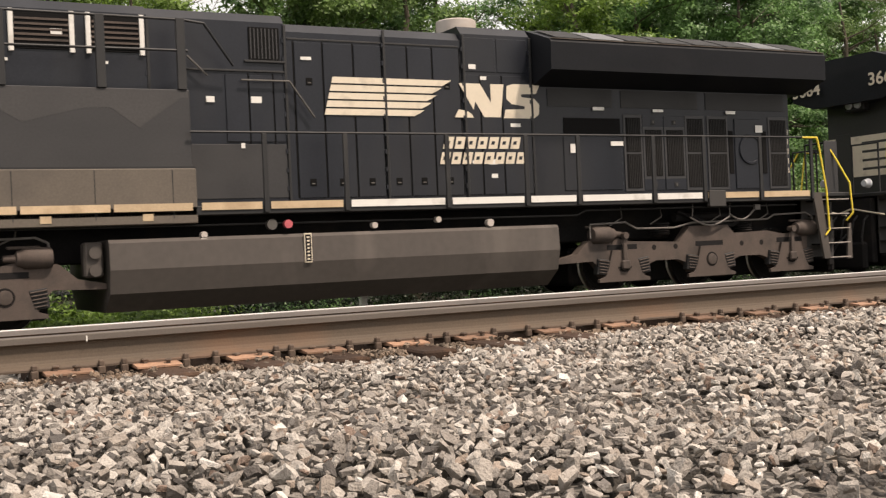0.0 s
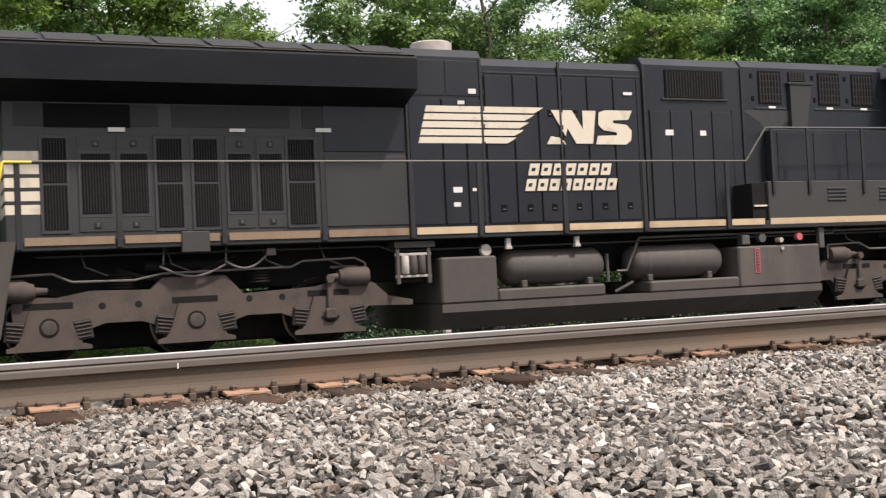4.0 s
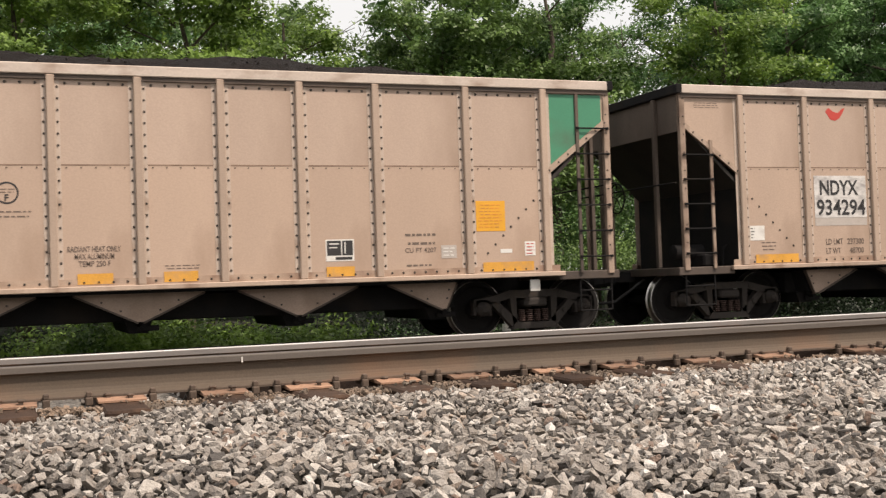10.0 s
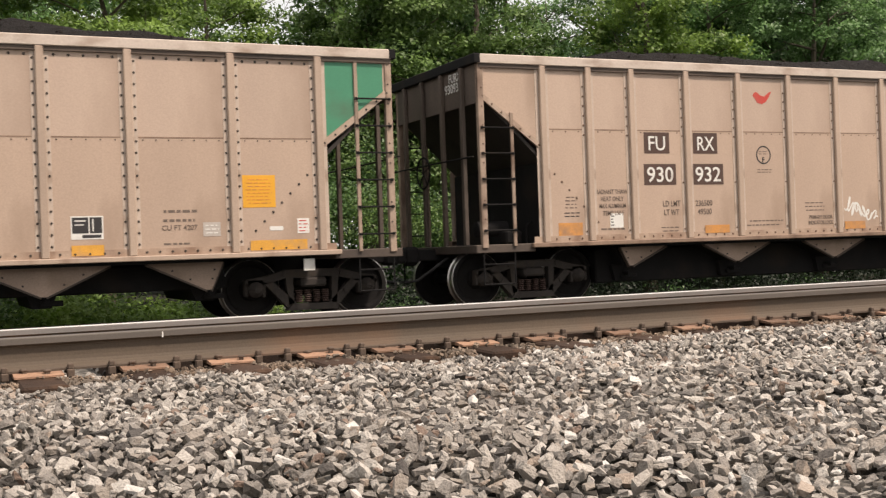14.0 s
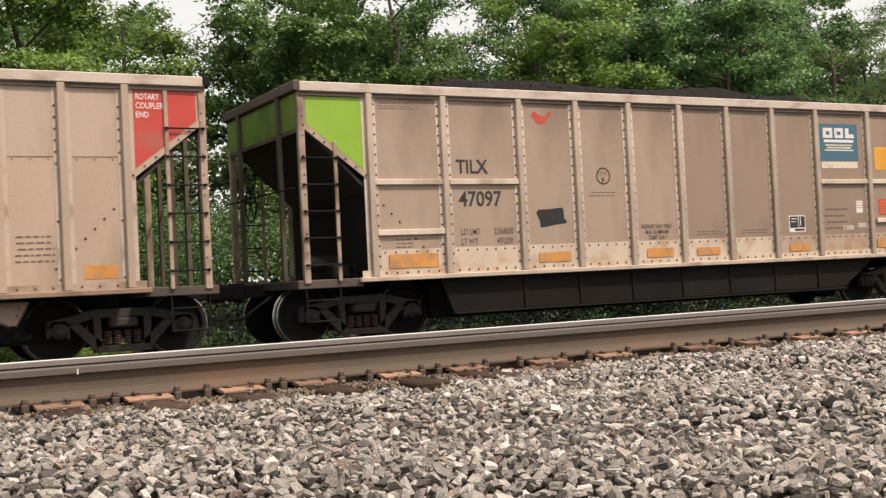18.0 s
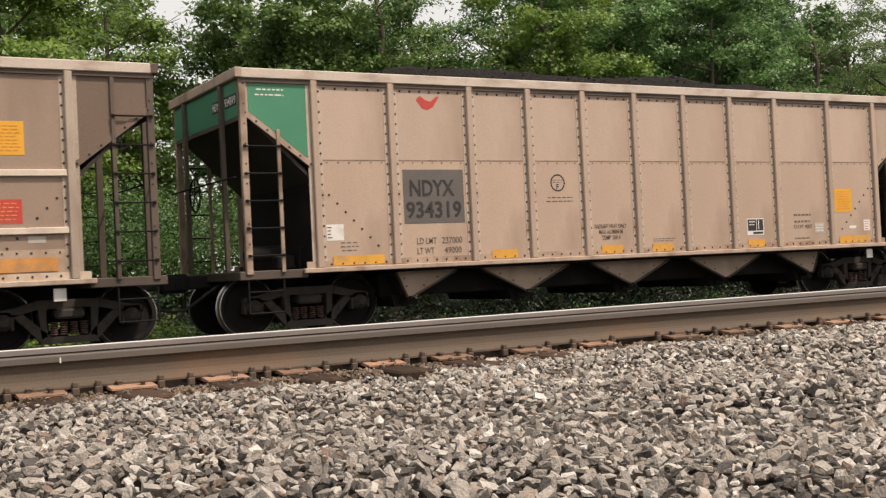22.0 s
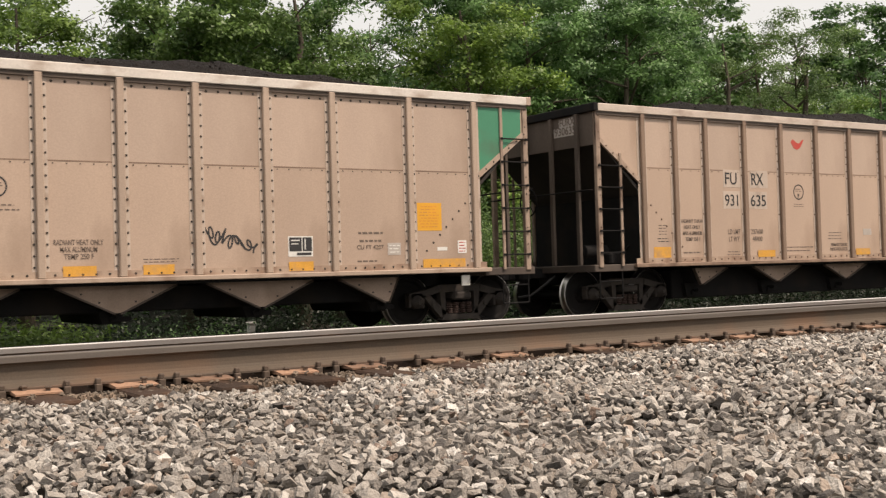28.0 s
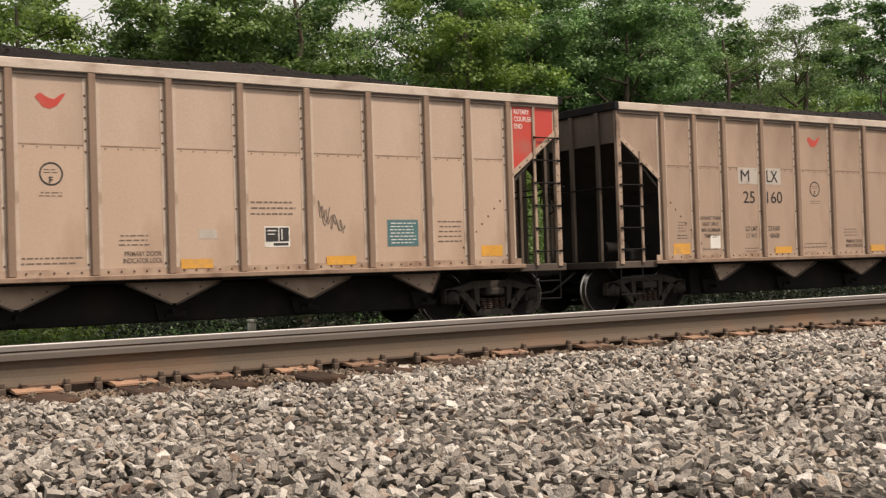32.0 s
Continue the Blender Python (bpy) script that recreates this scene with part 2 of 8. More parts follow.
BELLY = material("dusty_sill_steel", (0.0120, 0.0096, 0.0085), 0.8, spread=0.4, scale=1.5, grain=40, bump=0.1, dirt=(0.021, 0.016, 0.013), dirt_amount=0.4, dirt_scale=1.2, streak=2.0)
SPRING = material("rusty_spring_steel", (0.062, 0.036, 0.029), 0.8, spread=0.3, scale=6, grain=60, bump=0.1)
STEP_DUST = material("dust_browned_steps", (0.072, 0.060, 0.051), 0.75, spread=0.2, scale=2.0, grain=40, bump=0.06, dirt=(0.035, 0.031, 0.028), dirt_amount=0.5, dirt_scale=1.6, streak=2.0)
FREIGHT = material("sooty_truck_steel", (0.050, 0.043, 0.039), 0.8, spread=0.3, scale=4, grain=60, bump=0.15, dirt=(0.075, 0.058, 0.045), dirt_amount=0.3, dirt_scale=5)
TRUCK = material("dusty_truck_steel", (0.078, 0.058, 0.048), 0.8, spread=0.3, scale=3, grain=60, bump=0.15, dirt=(0.032, 0.026, 0.023), dirt_amount=0.45, dirt_scale=2.2)
TANK = material("dusty_tank_steel", (0.070, 0.059, 0.052), 0.7, spread=0.16, scale=0.9, grain=9, bump=0.03, dirt=(0.135, 0.115, 0.10), dirt_amount=0.3, dirt_scale=1.1, streak=6.0)
SCREEN = material("dark_screen", (0.0060, 0.0057, 0.0058), 0.85, spread=0.3, scale=5, grain=80, bump=0.2)
STRIPE = material("cream_stripe", (0.52, 0.39, 0.25), 0.55, spread=0.15, scale=2, grain=40, bump=0.05, dirt=(0.28, 0.19, 0.11), dirt_amount=0.45, dirt_scale=2.0, per_object=0.12)
WHITE = material("white_marking", (0.72, 0.70, 0.66), 0.55, spread=0.06, scale=3, grain=50, bump=0.02, dirt=(0.45, 0.42, 0.38), dirt_amount=0.25, dirt_scale=3)
CREAM = material("cream_marking", (0.66, 0.58, 0.46), 0.55, spread=0.08, scale=3, grain=50, bump=0.02, dirt=(0.4, 0.34, 0.27), dirt_amount=0.25, dirt_scale=3)
INK = material("black_marking", (0.028, 0.026, 0.027), 0.6, spread=0.2, scale=6, grain=60, bump=0.02)
INK_FADED = material("faded_marking", (0.145, 0.107, 0.085), 0.65, spread=0.3, scale=8, grain=60, bump=0.02)
PATCH_GREY = material("peeling_patch", (0.62, 0.595, 0.57), 0.6, spread=0.15, scale=4, grain=60, bump=0.03, dirt=(0.21, 0.19, 0.185), dirt_amount=0.4, dirt_scale=4.5, streak=0.5)
PATCH_TORN = material("torn_patch_edge", (0.22, 0.20, 0.195), 0.6, spread=0.3, scale=4, grain=60, bump=0.03, dirt=(0.6, 0.57, 0.54), dirt_amount=0.3, dirt_scale=6, streak=0.4)
PATCH_DARK = material("dark_grey_patch", (0.12, 0.105, 0.098), 0.6, spread=0.15, scale=4, grain=60, bump=0.03)
PATCH_PALE = material("pale_patch", (0.46, 0.41, 0.37), 0.6, spread=0.1, scale=4, grain=60, bump=0.03, dirt=(0.34, 0.28, 0.24), dirt_amount=0.4, dirt_scale=4)
BROWN_PATCH = material("brown_patch", (0.075, 0.04, 0.03), 0.6, spread=0.15, scale=4, grain=60, bump=0.03)
ORANGE = material("orange_reflector", (0.66, 0.26, 0.04), 0.5, spread=0.15, scale=4, grain=60, bump=0.02, dirt=(0.38, 0.2, 0.09), dirt_amount=0.4, dirt_scale=5)
FADED_ORANGE = material("faded_reflector", (0.58, 0.26, 0.07), 0.55, spread=0.25, scale=4, grain=60, bump=0.02, dirt=(0.30, 0.18, 0.11), dirt_amount=0.6, dirt_scale=5)
YELLOWED = material("yellowed_reflector", (0.66, 0.33, 0.05), 0.5, spread=0.18, scale=4, grain=60, bump=0.02, dirt=(0.42, 0.25, 0.12), dirt_amount=0.45, dirt_scale=5)
AMBER = material("amber_sticker", (0.74, 0.36, 0.03), 0.5, spread=0.06, scale=4, grain=60, bump=0.02)
GREEN = material("green_panel_paint", (0.05, 0.235, 0.135), 0.5, spread=0.12, scale=2, grain=50, bump=0.03, dirt=(0.07, 0.15, 0.09), dirt_amount=0.3)
LIME = material("lime_panel_paint", (0.24, 0.42, 0.035), 0.5, spread=0.1, scale=2, grain=50, bump=0.03, dirt=(0.2, 0.27, 0.06), dirt_amount=0.3)
# darker copy of the lime for the end turned away from the light
LIME_SHADED = material("shaded_lime_paint", (0.125, 0.225, 0.024), 0.6, spread=0.2, scale=2, grain=50, bump=0.03, dirt=(0.05, 0.075, 0.018), dirt_amount=0.5, dirt_scale=1.5, streak=2.0)
RED = material("red_panel_paint", (0.52, 0.055, 0.04), 0.5, spread=0.1, scale=2, grain=50, bump=0.03, dirt=(0.35, 0.12, 0.09), dirt_amount=0.25)
BLUE = material("blue_sign", (0.045, 0.135, 0.20), 0.5, spread=0.1, scale=3, grain=50, bump=0.02)
TEAL = material("teal_sign", (0.06, 0.15, 0.165), 0.5, spread=0.1, scale=3, grain=50, bump=0.02)
YELLOW = material("yellow_handrail_paint", (0.80, 0.60, 0.055), 0.45, spread=0.1, scale=5, grain=60, bump=0.02)
STEEL = material("grey_pipe_steel", (0.10, 0.092, 0.084), 0.55, metal=0.3, spread=0.2, scale=5, grain=60, bump=0.05)
PIPE_GREY = material("pale_pipe", (0.135, 0.122, 0.112), 0.6, metal=0.1, spread=0.2, scale=5, grain=60, bump=0.05)
# wheel steel near-black to carry the shadow behind the truck frames
WHEEL = material("shade_dark_wheel_steel", (0.017, 0.0155, 0.015), 0.85, spread=0.3, scale=6, grain=60, bump=0.08)
TREAD = material("polished_tread", (0.50, 0.48, 0.46), 0.35, metal=1.0, spread=0.08, scale=8, grain=60, bump=0.02)
GLASS = material("dark_cab_glass", (0.045, 0.045, 0.052), 0.12, spread=0.05, scale=2, grain=20, bump=0.0)
GLASS.node_tree.nodes["Principled BSDF"].inputs["Specular IOR Level"].default_value = 0.3
LENS = material("headlight_lens", (0.55, 0.56, 0.58), 0.1, spread=0.05, scale=2, grain=20, bump=0.0)
SILVER = material("aluminium_frame", (0.62, 0.62, 0.62), 0.4, metal=0.4, spread=0.08, scale=5, grain=60, bump=0.02)
COAL = material("coal", (0.0165, 0.0125, 0.011), 0.85, spread=0.6, scale=9, grain=45, bump=1.0, depth=0.06, island=0.3)
RUST_RIVET = material("rusty_rivet", (0.12, 0.07, 0.048), 0.75, spread=0.3, scale=6, grain=60, bump=0.05)
RIVET = material("rivet_grime", (0.032, 0.024, 0.019), 0.7, spread=0.3, scale=6, grain=60, bump=0.05)
RUBBER = material("hose_rubber", (0.018, 0.017, 0.017), 0.7, spread=0.2, scale=6, grain=60, bump=0.05)
HORSE = material("weathered_red", (0.5, 0.10, 0.12), 0.6, spread=0.15, scale=6, grain=60, bump=0.02)
RAIL_RUST = material("rail_web_rust", (0.094, 0.069, 0.049), 0.82, spread=0.18, scale=1.5, grain=80, bump=0.1, dirt=(0.18, 0.088, 0.045), dirt_amount=0.3, dirt_scale=0.7)
RAIL_SIDE = material("rail_head_side", (0.135, 0.115, 0.100), 0.6, metal=0.2, spread=0.14, scale=2, grain=90, bump=0.05, streak=0.3)
GAUGE_FACE = material("worn_gauge_face", (0.235, 0.216, 0.203), 0.5, metal=0.2, spread=0.14, scale=2, grain=90, bump=0.03, streak=0.3)
RAIL_DULL = material("dull_rail_top", (0.045, 0.037, 0.032), 0.7, spread=0.2, scale=3, grain=90, bump=0.02)
# pale and hardly metallic: the sky's reflection is put into the colour
RAIL_TOP = material("rail_top_sky_sheen", (0.62, 0.60, 0.58), 0.4, metal=0.1, spread=0.12, scale=3, grain=90, bump=0.02)
PLATE = material("rusty_plate", (0.275, 0.160, 0.103), 0.8, spread=0.3, scale=8, grain=70, bump=0.2, dirt=(0.095, 0.058, 0.042), dirt_amount=0.55, dirt_scale=9, per_object=0.4)
CLIP = material("rusty_clip", (0.09, 0.062, 0.045), 0.8, spread=0.25, scale=10, grain=80, bump=0.15, per_object=0.2)
FLANGE = material("dusty_rail_foot", (0.088, 0.063, 0.046), 0.85, spread=0.25, scale=5, grain=80, bump=0.15, dirt=(0.15, 0.09, 0.06), dirt_amount=0.4, dirt_scale=3)
TIE = material("creosoted_tie", (0.054, 0.034, 0.025), 0.92, spread=0.4, scale=6, grain=70, bump=0.6, dirt=(0.12, 0.068, 0.042), dirt_amount=0.4, dirt_scale=4, per_object=0.25)
BARK = material("bark", (0.085, 0.068, 0.05), 0.9, spread=0.35, scale=5, grain=40, bump=0.5, streak=4.0, depth=0.03)
# litter colour lowered to carry the shade behind the train
LITTER = material("shade_dark_litter", (0.022, 0.019, 0.013), 0.95, spread=0.5, scale=2.5, grain=22, bump=0.8, depth=0.04, dirt=(0.018, 0.024, 0.010), dirt_amount=0.5, dirt_scale=1.5)
SOIL = material("gravel_soil", (0.105, 0.095, 0.083), 0.95, spread=0.4, scale=2.5, grain=22, bump=0.8, depth=0.04, dirt=(0.06, 0.052, 0.045), dirt_amount=0.5, dirt_scale=1.5)

BLACK.node_tree.nodes["Principled BSDF"].inputs["Specular IOR Level"].default_value = 0.35
for m_dull in (SOOT, COAL, FREIGHT, SCREEN, WHEEL, WING, TIE, BELLY):
    m_dull.node_tree.nodes["Principled BSDF"].inputs["Specular IOR Level"].default_value = 0.15


def pebbled(m, scale=26.0):
    """Gives a ground material small stones of differing tone and their relief."""
    n, l = m.node_tree.nodes, m.node_tree.links
    cell, at, grey, mul = n.new("ShaderNodeTexVoronoi"), n.new("ShaderNodeTexCoord"), n.new("ShaderNodeMapRange"), n.new("ShaderNodeVectorMath")
    cell.inputs["Scale"].default_value = scale
    l.new(at.outputs["Object"], cell.inputs["Vector"])
    split = n.new("ShaderNodeSeparateColor")
    l.new(cell.outputs["Color"], split.inputs[0])
    grey.inputs[3].default_value, grey.inputs[4].default_value = 0.45, 2.1
    l.new(split.outputs[0], grey.inputs[0])
    b = n["Principled BSDF"]
    mul.operation = "SCALE"
    l.new(b.inputs["Base Color"].links[0].from_socket, mul.inputs[0])
    l.new(grey.outputs[0], mul.inputs[3])
    l.new(mul.outputs[0], b.inputs["Base Color"])
    bump = n.new("ShaderNodeBump")
    bump.inputs["Strength"].default_value, bump.inputs["Distance"].default_value = 0.9, 0.03
    bump.invert = True
    l.new(cell.outputs["Distance"], bump.inputs["Height"])
    l.new(b.inputs["Normal"].links[0].from_socket, bump.inputs["Normal"])
    l.new(bump.outputs[0], b.inputs["Normal"])


pebbled(SOIL)


def stone_material():
    """Crushed stone: grey, tan and pale pieces, each of its own tone."""
    m = material("crushed_stone", (0.3, 0.28, 0.26), 0.92, spread=0.30, scale=30, grain=130, bump=0.7, depth=0.012)
    n, l = m.node_tree.nodes, m.node_tree.links
    geo, ramp = n.new("ShaderNodeNewGeometry"), n.new("ShaderNodeValToRGB")
    tones = ((0.0, (0.085, 0.075, 0.068)), (0.10, (0.217, 0.193, 0.171)), (0.34, (0.325, 0.292, 0.259)), (0.60, (0.268, 0.231, 0.197)),
             (0.70, (0.425, 0.388, 0.348)), (0.88, (0.325, 0.262, 0.214)), (0.93, (0.20, 0.142, 0.111)), (0.96, (0.53, 0.495, 0.458)))
    e = ramp.color_ramp.elements
    while len(e) < len(tones):
        e.new(0.5)
    for k, (p, c) in enumerate(tones):
        e[k].position, e[k].color = p, (*c, 1)
    ramp.color_ramp.interpolation = "CONSTANT"
    l.new(geo.outputs["Random Per Island"], ramp.inputs[0])
    tint = [k for k in n if k.bl_idname == "ShaderNodeVectorMath"][0]
    # uneven light over the bed is put into the stone colour, brighter along x
    at, split, falloff, mul = n.new("ShaderNodeTexCoord"), n.new("ShaderNodeSeparateXYZ"), n.new("ShaderNodeMapRange"), n.new("ShaderNodeVectorMath")
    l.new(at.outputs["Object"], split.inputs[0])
    l.new(split.outputs[0], falloff.inputs[0])
    falloff.inputs[1].default_value, falloff.inputs[2].default_value, falloff.inputs[3].default_value, falloff.inputs[4].default_value = -0.5, 5.5, 0.90, 1.22
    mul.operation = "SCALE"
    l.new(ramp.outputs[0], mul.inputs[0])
    l.new(falloff.outputs[0], mul.inputs[3])
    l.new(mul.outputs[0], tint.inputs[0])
    return m


def leaf_material(name, low, high, through=0.35):
    m = bpy.data.materials.new(name)
    m.use_nodes = True
    n, l = m.node_tree.nodes, m.node_tree.links
    geo, ramp = n.new("ShaderNodeNewGeometry"), n.new("ShaderNodeValToRGB")
    ramp.color_ramp.elements[0].color, ramp.color_ramp.elements[1].color = (*low, 1), (*high, 1)
    at, patch = n.new("ShaderNodeTexCoord"), n.new("ShaderNodeTexNoise")
    patch.inputs["Scale"].default_value, patch.inputs["Detail"].default_value = 1.0, 3
    l.new(at.outputs["Object"], patch.inputs["Vector"])
    part_a, part_b = n.new("ShaderNodeMath"), n.new("ShaderNodeMath")
    part_a.operation = part_b.operation = "MULTIPLY_ADD"
    part_a.inputs[1].default_value, part_a.inputs[2].default_value = 0.26, -0.72
    part_b.inputs[1].default_value = 2.2
    l.new(geo.outputs["Random Per Island"], part_a.inputs[0])
    l.new(patch.outputs[0], part_b.inputs[0])
    l.new(part_a.outputs[0], part_b.inputs[2])
    l.new(part_b.outputs[0], ramp.inputs[0])
    b, t, mix = n["Principled BSDF"], n.new("ShaderNodeBsdfTranslucent"), n.new("ShaderNodeMixShader")
    b.inputs["Roughness"].default_value = 0.5
    l.new(ramp.outputs[0], b.inputs["Base Color"])
    l.new(ramp.outputs[0], t.inputs["Color"])
    mix.inputs[0].default_value = through
    l.new(b.outputs[0], mix.inputs[1])
    l.new(t.outputs[0], mix.inputs[2])
    l.new(mix.outputs[0], n["Material Output"].inputs[0])
    return m


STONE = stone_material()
# lower stones are near-black: the shadow in the gaps is put into their colour
STONE_LOW = material("gap_shade_stone", (0.045, 0.039, 0.032), 0.95, spread=0.4, scale=45, grain=190, bump=0.5, depth=0.008, island=0.45)
RUBBLE = material("rusty_rubble", (0.20, 0.145, 0.105), 0.95, spread=0.35, scale=30, grain=150, bump=0.4, depth=0.005, dirt=(0.10, 0.085, 0.07), dirt_amount=0.5, dirt_scale=3, island=0.45)
# brighter leaf copy: sunlight on crowns and weeds is put into its colour
LEAF_BRIGHT = leaf_material("bright_leaf", (0.034, 0.084, 0.015), (0.28, 0.42, 0.085), 0.38)
# its pale high tone paints cool highlights into the clumps
LEAF_MID = leaf_material("green_leaf", (0.017, 0.058, 0.019), (0.22, 0.40, 0.13), 0.36)
LEAF_OLIVE = leaf_material("olive_leaf", (0.020, 0.056, 0.016), (0.21, 0.335, 0.085), 0.34)
LEAF_DARK = leaf_material("dark_leaf", (0.018, 0.055, 0.016), (0.11, 0.22, 0.055), 0.30)
# near-black leaf: the shade on the low plants is put into its colour
LEAF_SHADE = leaf_material("shade_black_leaf", (0.003, 0.009, 0.003), (0.018, 0.042, 0.012), 0.2)
LEAF_THIN = leaf_material("yellowish_leaf", (0.05, 0.10, 0.03), (0.20, 0.31, 0.09), 0.4)


# ---- mesh building ----
class Mesh:
    """Collects convex pieces and turns them into one mesh."""

    def __init__(self):
        self.v, self.f, self.m = [], [], []

    def add(self, vs, fs, mat=0, outward=True):
        c = [sum(p[k] for p in vs) / len(vs) for k in range(3)]
        o = len(self.v)
        self.v.extend(tuple(p) for p in vs)
        for f in fs:
            if outward:
                a, b, d = (Vector(vs[f[k]]) for k in (0, 1, 2))
                mid = sum((Vector(vs[i]) for i in f), Vector()) / len(f)
                if (b - a).cross(d - a).dot(mid - Vector(c)) < 0:
                    f = tuple(reversed(f))
            self.f.append(tuple(o + i for i in f))
            self.m.append(mat)
        return self

    def box(self, x0, x1, y0, y1, z0, z1, bevel=0.0, mat=0):
        x0, x1, y0, y1, z0, z1 = min(x0, x1), max(x0, x1), min(y0, y1), max(y0, y1), min(z0, z1), max(z0, z1)
        if not bevel:
            vs = [(x, y, z) for x in (x0, x1) for y in (y0, y1) for z in (z0, z1)]
            return self.add(vs, [(0, 1, 3, 2), (4, 6, 7, 5), (0, 4, 5, 1), (2, 3, 7, 6), (0, 2, 6, 4), (1, 5, 7, 3)], mat)
        b = min(bevel, 0.45 * min(x1 - x0, y1 - y0, z1 - z0))
        lo, hi, vs, at = (x0, y0, z0), (x1, y1, z1), [], {}
        for c in range(8):
            s = (c & 1, c >> 1 & 1, c >> 2 & 1)
            for a in range(3):
                at[s, a] = len(vs)
                vs.append(tuple((hi[k] if s[k] else lo[k]) + (0 if k == a else (-b if s[k] else b)) for k in range(3)))
        fs = []
        for a in range(3):
            u, w = (a + 1) % 3, (a + 2) % 3
            for side in (0, 1):
                ring = []
                for p, q in ((0, 0), (1, 0), (1, 1), (0, 1)):
                    s = [0, 0, 0]
                    s[a], s[u], s[w] = side, p, q
                    ring.append(at[tuple(s), a])
                fs.append(tuple(ring))
            for p in (0, 1):
                for q in (0, 1):
                    s0, s1 = [0, 0, 0], [0, 0, 0]
                    s0[u], s0[w], s1[u], s1[w], s1[a] = p, q, p, q, 1
                    fs.append((at[tuple(s0), u], at[tuple(s0), w], at[tuple(s1), w], at[tuple(s1), u]))
        for c in range(8):
            s = (c & 1, c >> 1 & 1, c >> 2 & 1)
            fs.append((at[s, 0], at[s, 1], at[s, 2]))
        return self.add(vs, fs, mat)

    def prism(self, outline, y0, y1, axis="y", mat=0):
        """An outline of two coordinates, drawn out along the third. Any simple outline."""
        n = len(outline)
        area = sum(outline[i][0] * outline[(i + 1) % n][1] - outline[(i + 1) % n][0] * outline[i][1] for i in range(n))
        if area < 0:
            outline = list(reversed(outline))
        y0, y1 = min(y0, y1), max(y0, y1)
        put = {"y": lambda p, q, d: (p, d, q), "x": lambda p, q, d: (d, p, q), "z": lambda p, q, d: (p, q, d)}[axis]
        o = len(self.v)
        self.v.extend([put(p, q, y0) for p, q in outline] + [put(p, q, y1) for p, q in outline])
        flip = axis == "y"
        fs = [tuple(range(n - 1, -1, -1)), tuple(range(n, 2 * n))] + [(i, (i + 1) % n, n + (i + 1) % n, n + i) for i in range(n)]
        for f in fs:
            self.f.append(tuple(o + i for i in (reversed(f) if flip else f)))
            self.m.append(mat)
        return self

    def rod(self, a, b, r, seg=8, r2=None, mat=0, cap=True):
        a, b = Vector(a), Vector(b)
        d = (b - a).normalized()
        u = d.orthogonal().normalized()
        w = d.cross(u)
        r2 = r if r2 is None else r2
        ring = [(math.cos(2 * math.pi * k / seg), math.sin(2 * math.pi * k / seg)) for k in range(seg)]
        vs = [a + (u * c + w * s) * r for c, s in ring] + [b + (u * c + w * s) * r2 for c, s in ring]
        fs = [(k, (k + 1) % seg, seg + (k + 1) % seg, seg + k) for k in range(seg)]
        if cap:
            fs += [tuple(range(seg)), tuple(range(seg, 2 * seg))]
        return self.add(vs, fs, mat)

    def tube(self, points, r, seg=6, mat=0):
        for a, b in zip(points, points[1:]):
            self.rod(a, b, r, seg, mat=mat)
        return self

    def lathe(self, rings, a=(0, 0, 0), axis="y", seg=24, mat=0, mats=None):
        """rings: (along, radius) pairs, turned about the axis through a."""
        o = len(self.v)
        for d, r in rings:
            for k in range(seg):
                c, s = r * math.cos(2 * math.pi * k / seg), r * math.sin(2 * math.pi * k / seg)
                p = {"y": (c, d, -s), "x": (d, c, s), "z": (c, s, d)}[axis]
                self.v.append((a[0] + p[0], a[1] + p[1], a[2] + p[2]))
        for i in range(len(rings) - 1):
            for k in range(seg):
                k2 = (k + 1) % seg
                self.f.append((o + i * seg + k, o + i * seg + k2, o + (i + 1) * seg + k2, o + (i + 1) * seg + k))
                self.m.append(mats[i] if mats else mat)
        for i, rev in ((0, True), (len(rings) - 1, False)):
            if rings[i][1] > 1e-4:
                f = [o + i * seg + k for k in range(seg)]
                self.f.append(tuple(reversed(f)) if rev else tuple(f))
                self.m.append(mats[min(i, len(mats) - 1)] if mats else mat)
        return self

    def mesh(self, name, *materials, smooth=False):
        me = bpy.data.meshes.new(name)
        me.from_pydata(self.v, [], self.f)
        for m in materials:
            me.materials.append(m)
        if len(materials) > 1:
            me.polygons.foreach_set("material_index", self.m)
        if smooth:
            me.polygons.foreach_set("use_smooth", [True] * len(me.polygons))
            me.set_sharp_from_angle(angle=radians(38))
        me.update()
        return me


def part(name, bm, mat, parent=None, label="", smooth=False, kind=""):
    """One mesh object from a Mesh (or ready mesh data) under a thing or a part."""
    mats = mat if isinstance(mat, (tuple, list)) else (mat,)
    ob = new(name, bm.mesh(name, *mats, smooth=smooth) if isinstance(bm, Mesh) else bm)
    ob.parent = parent
    return tagged(ob, label=label, kind=kind)


def thing(name, label, category, group="", kind=""):
    return tagged(new(name), label, category, group, kind)


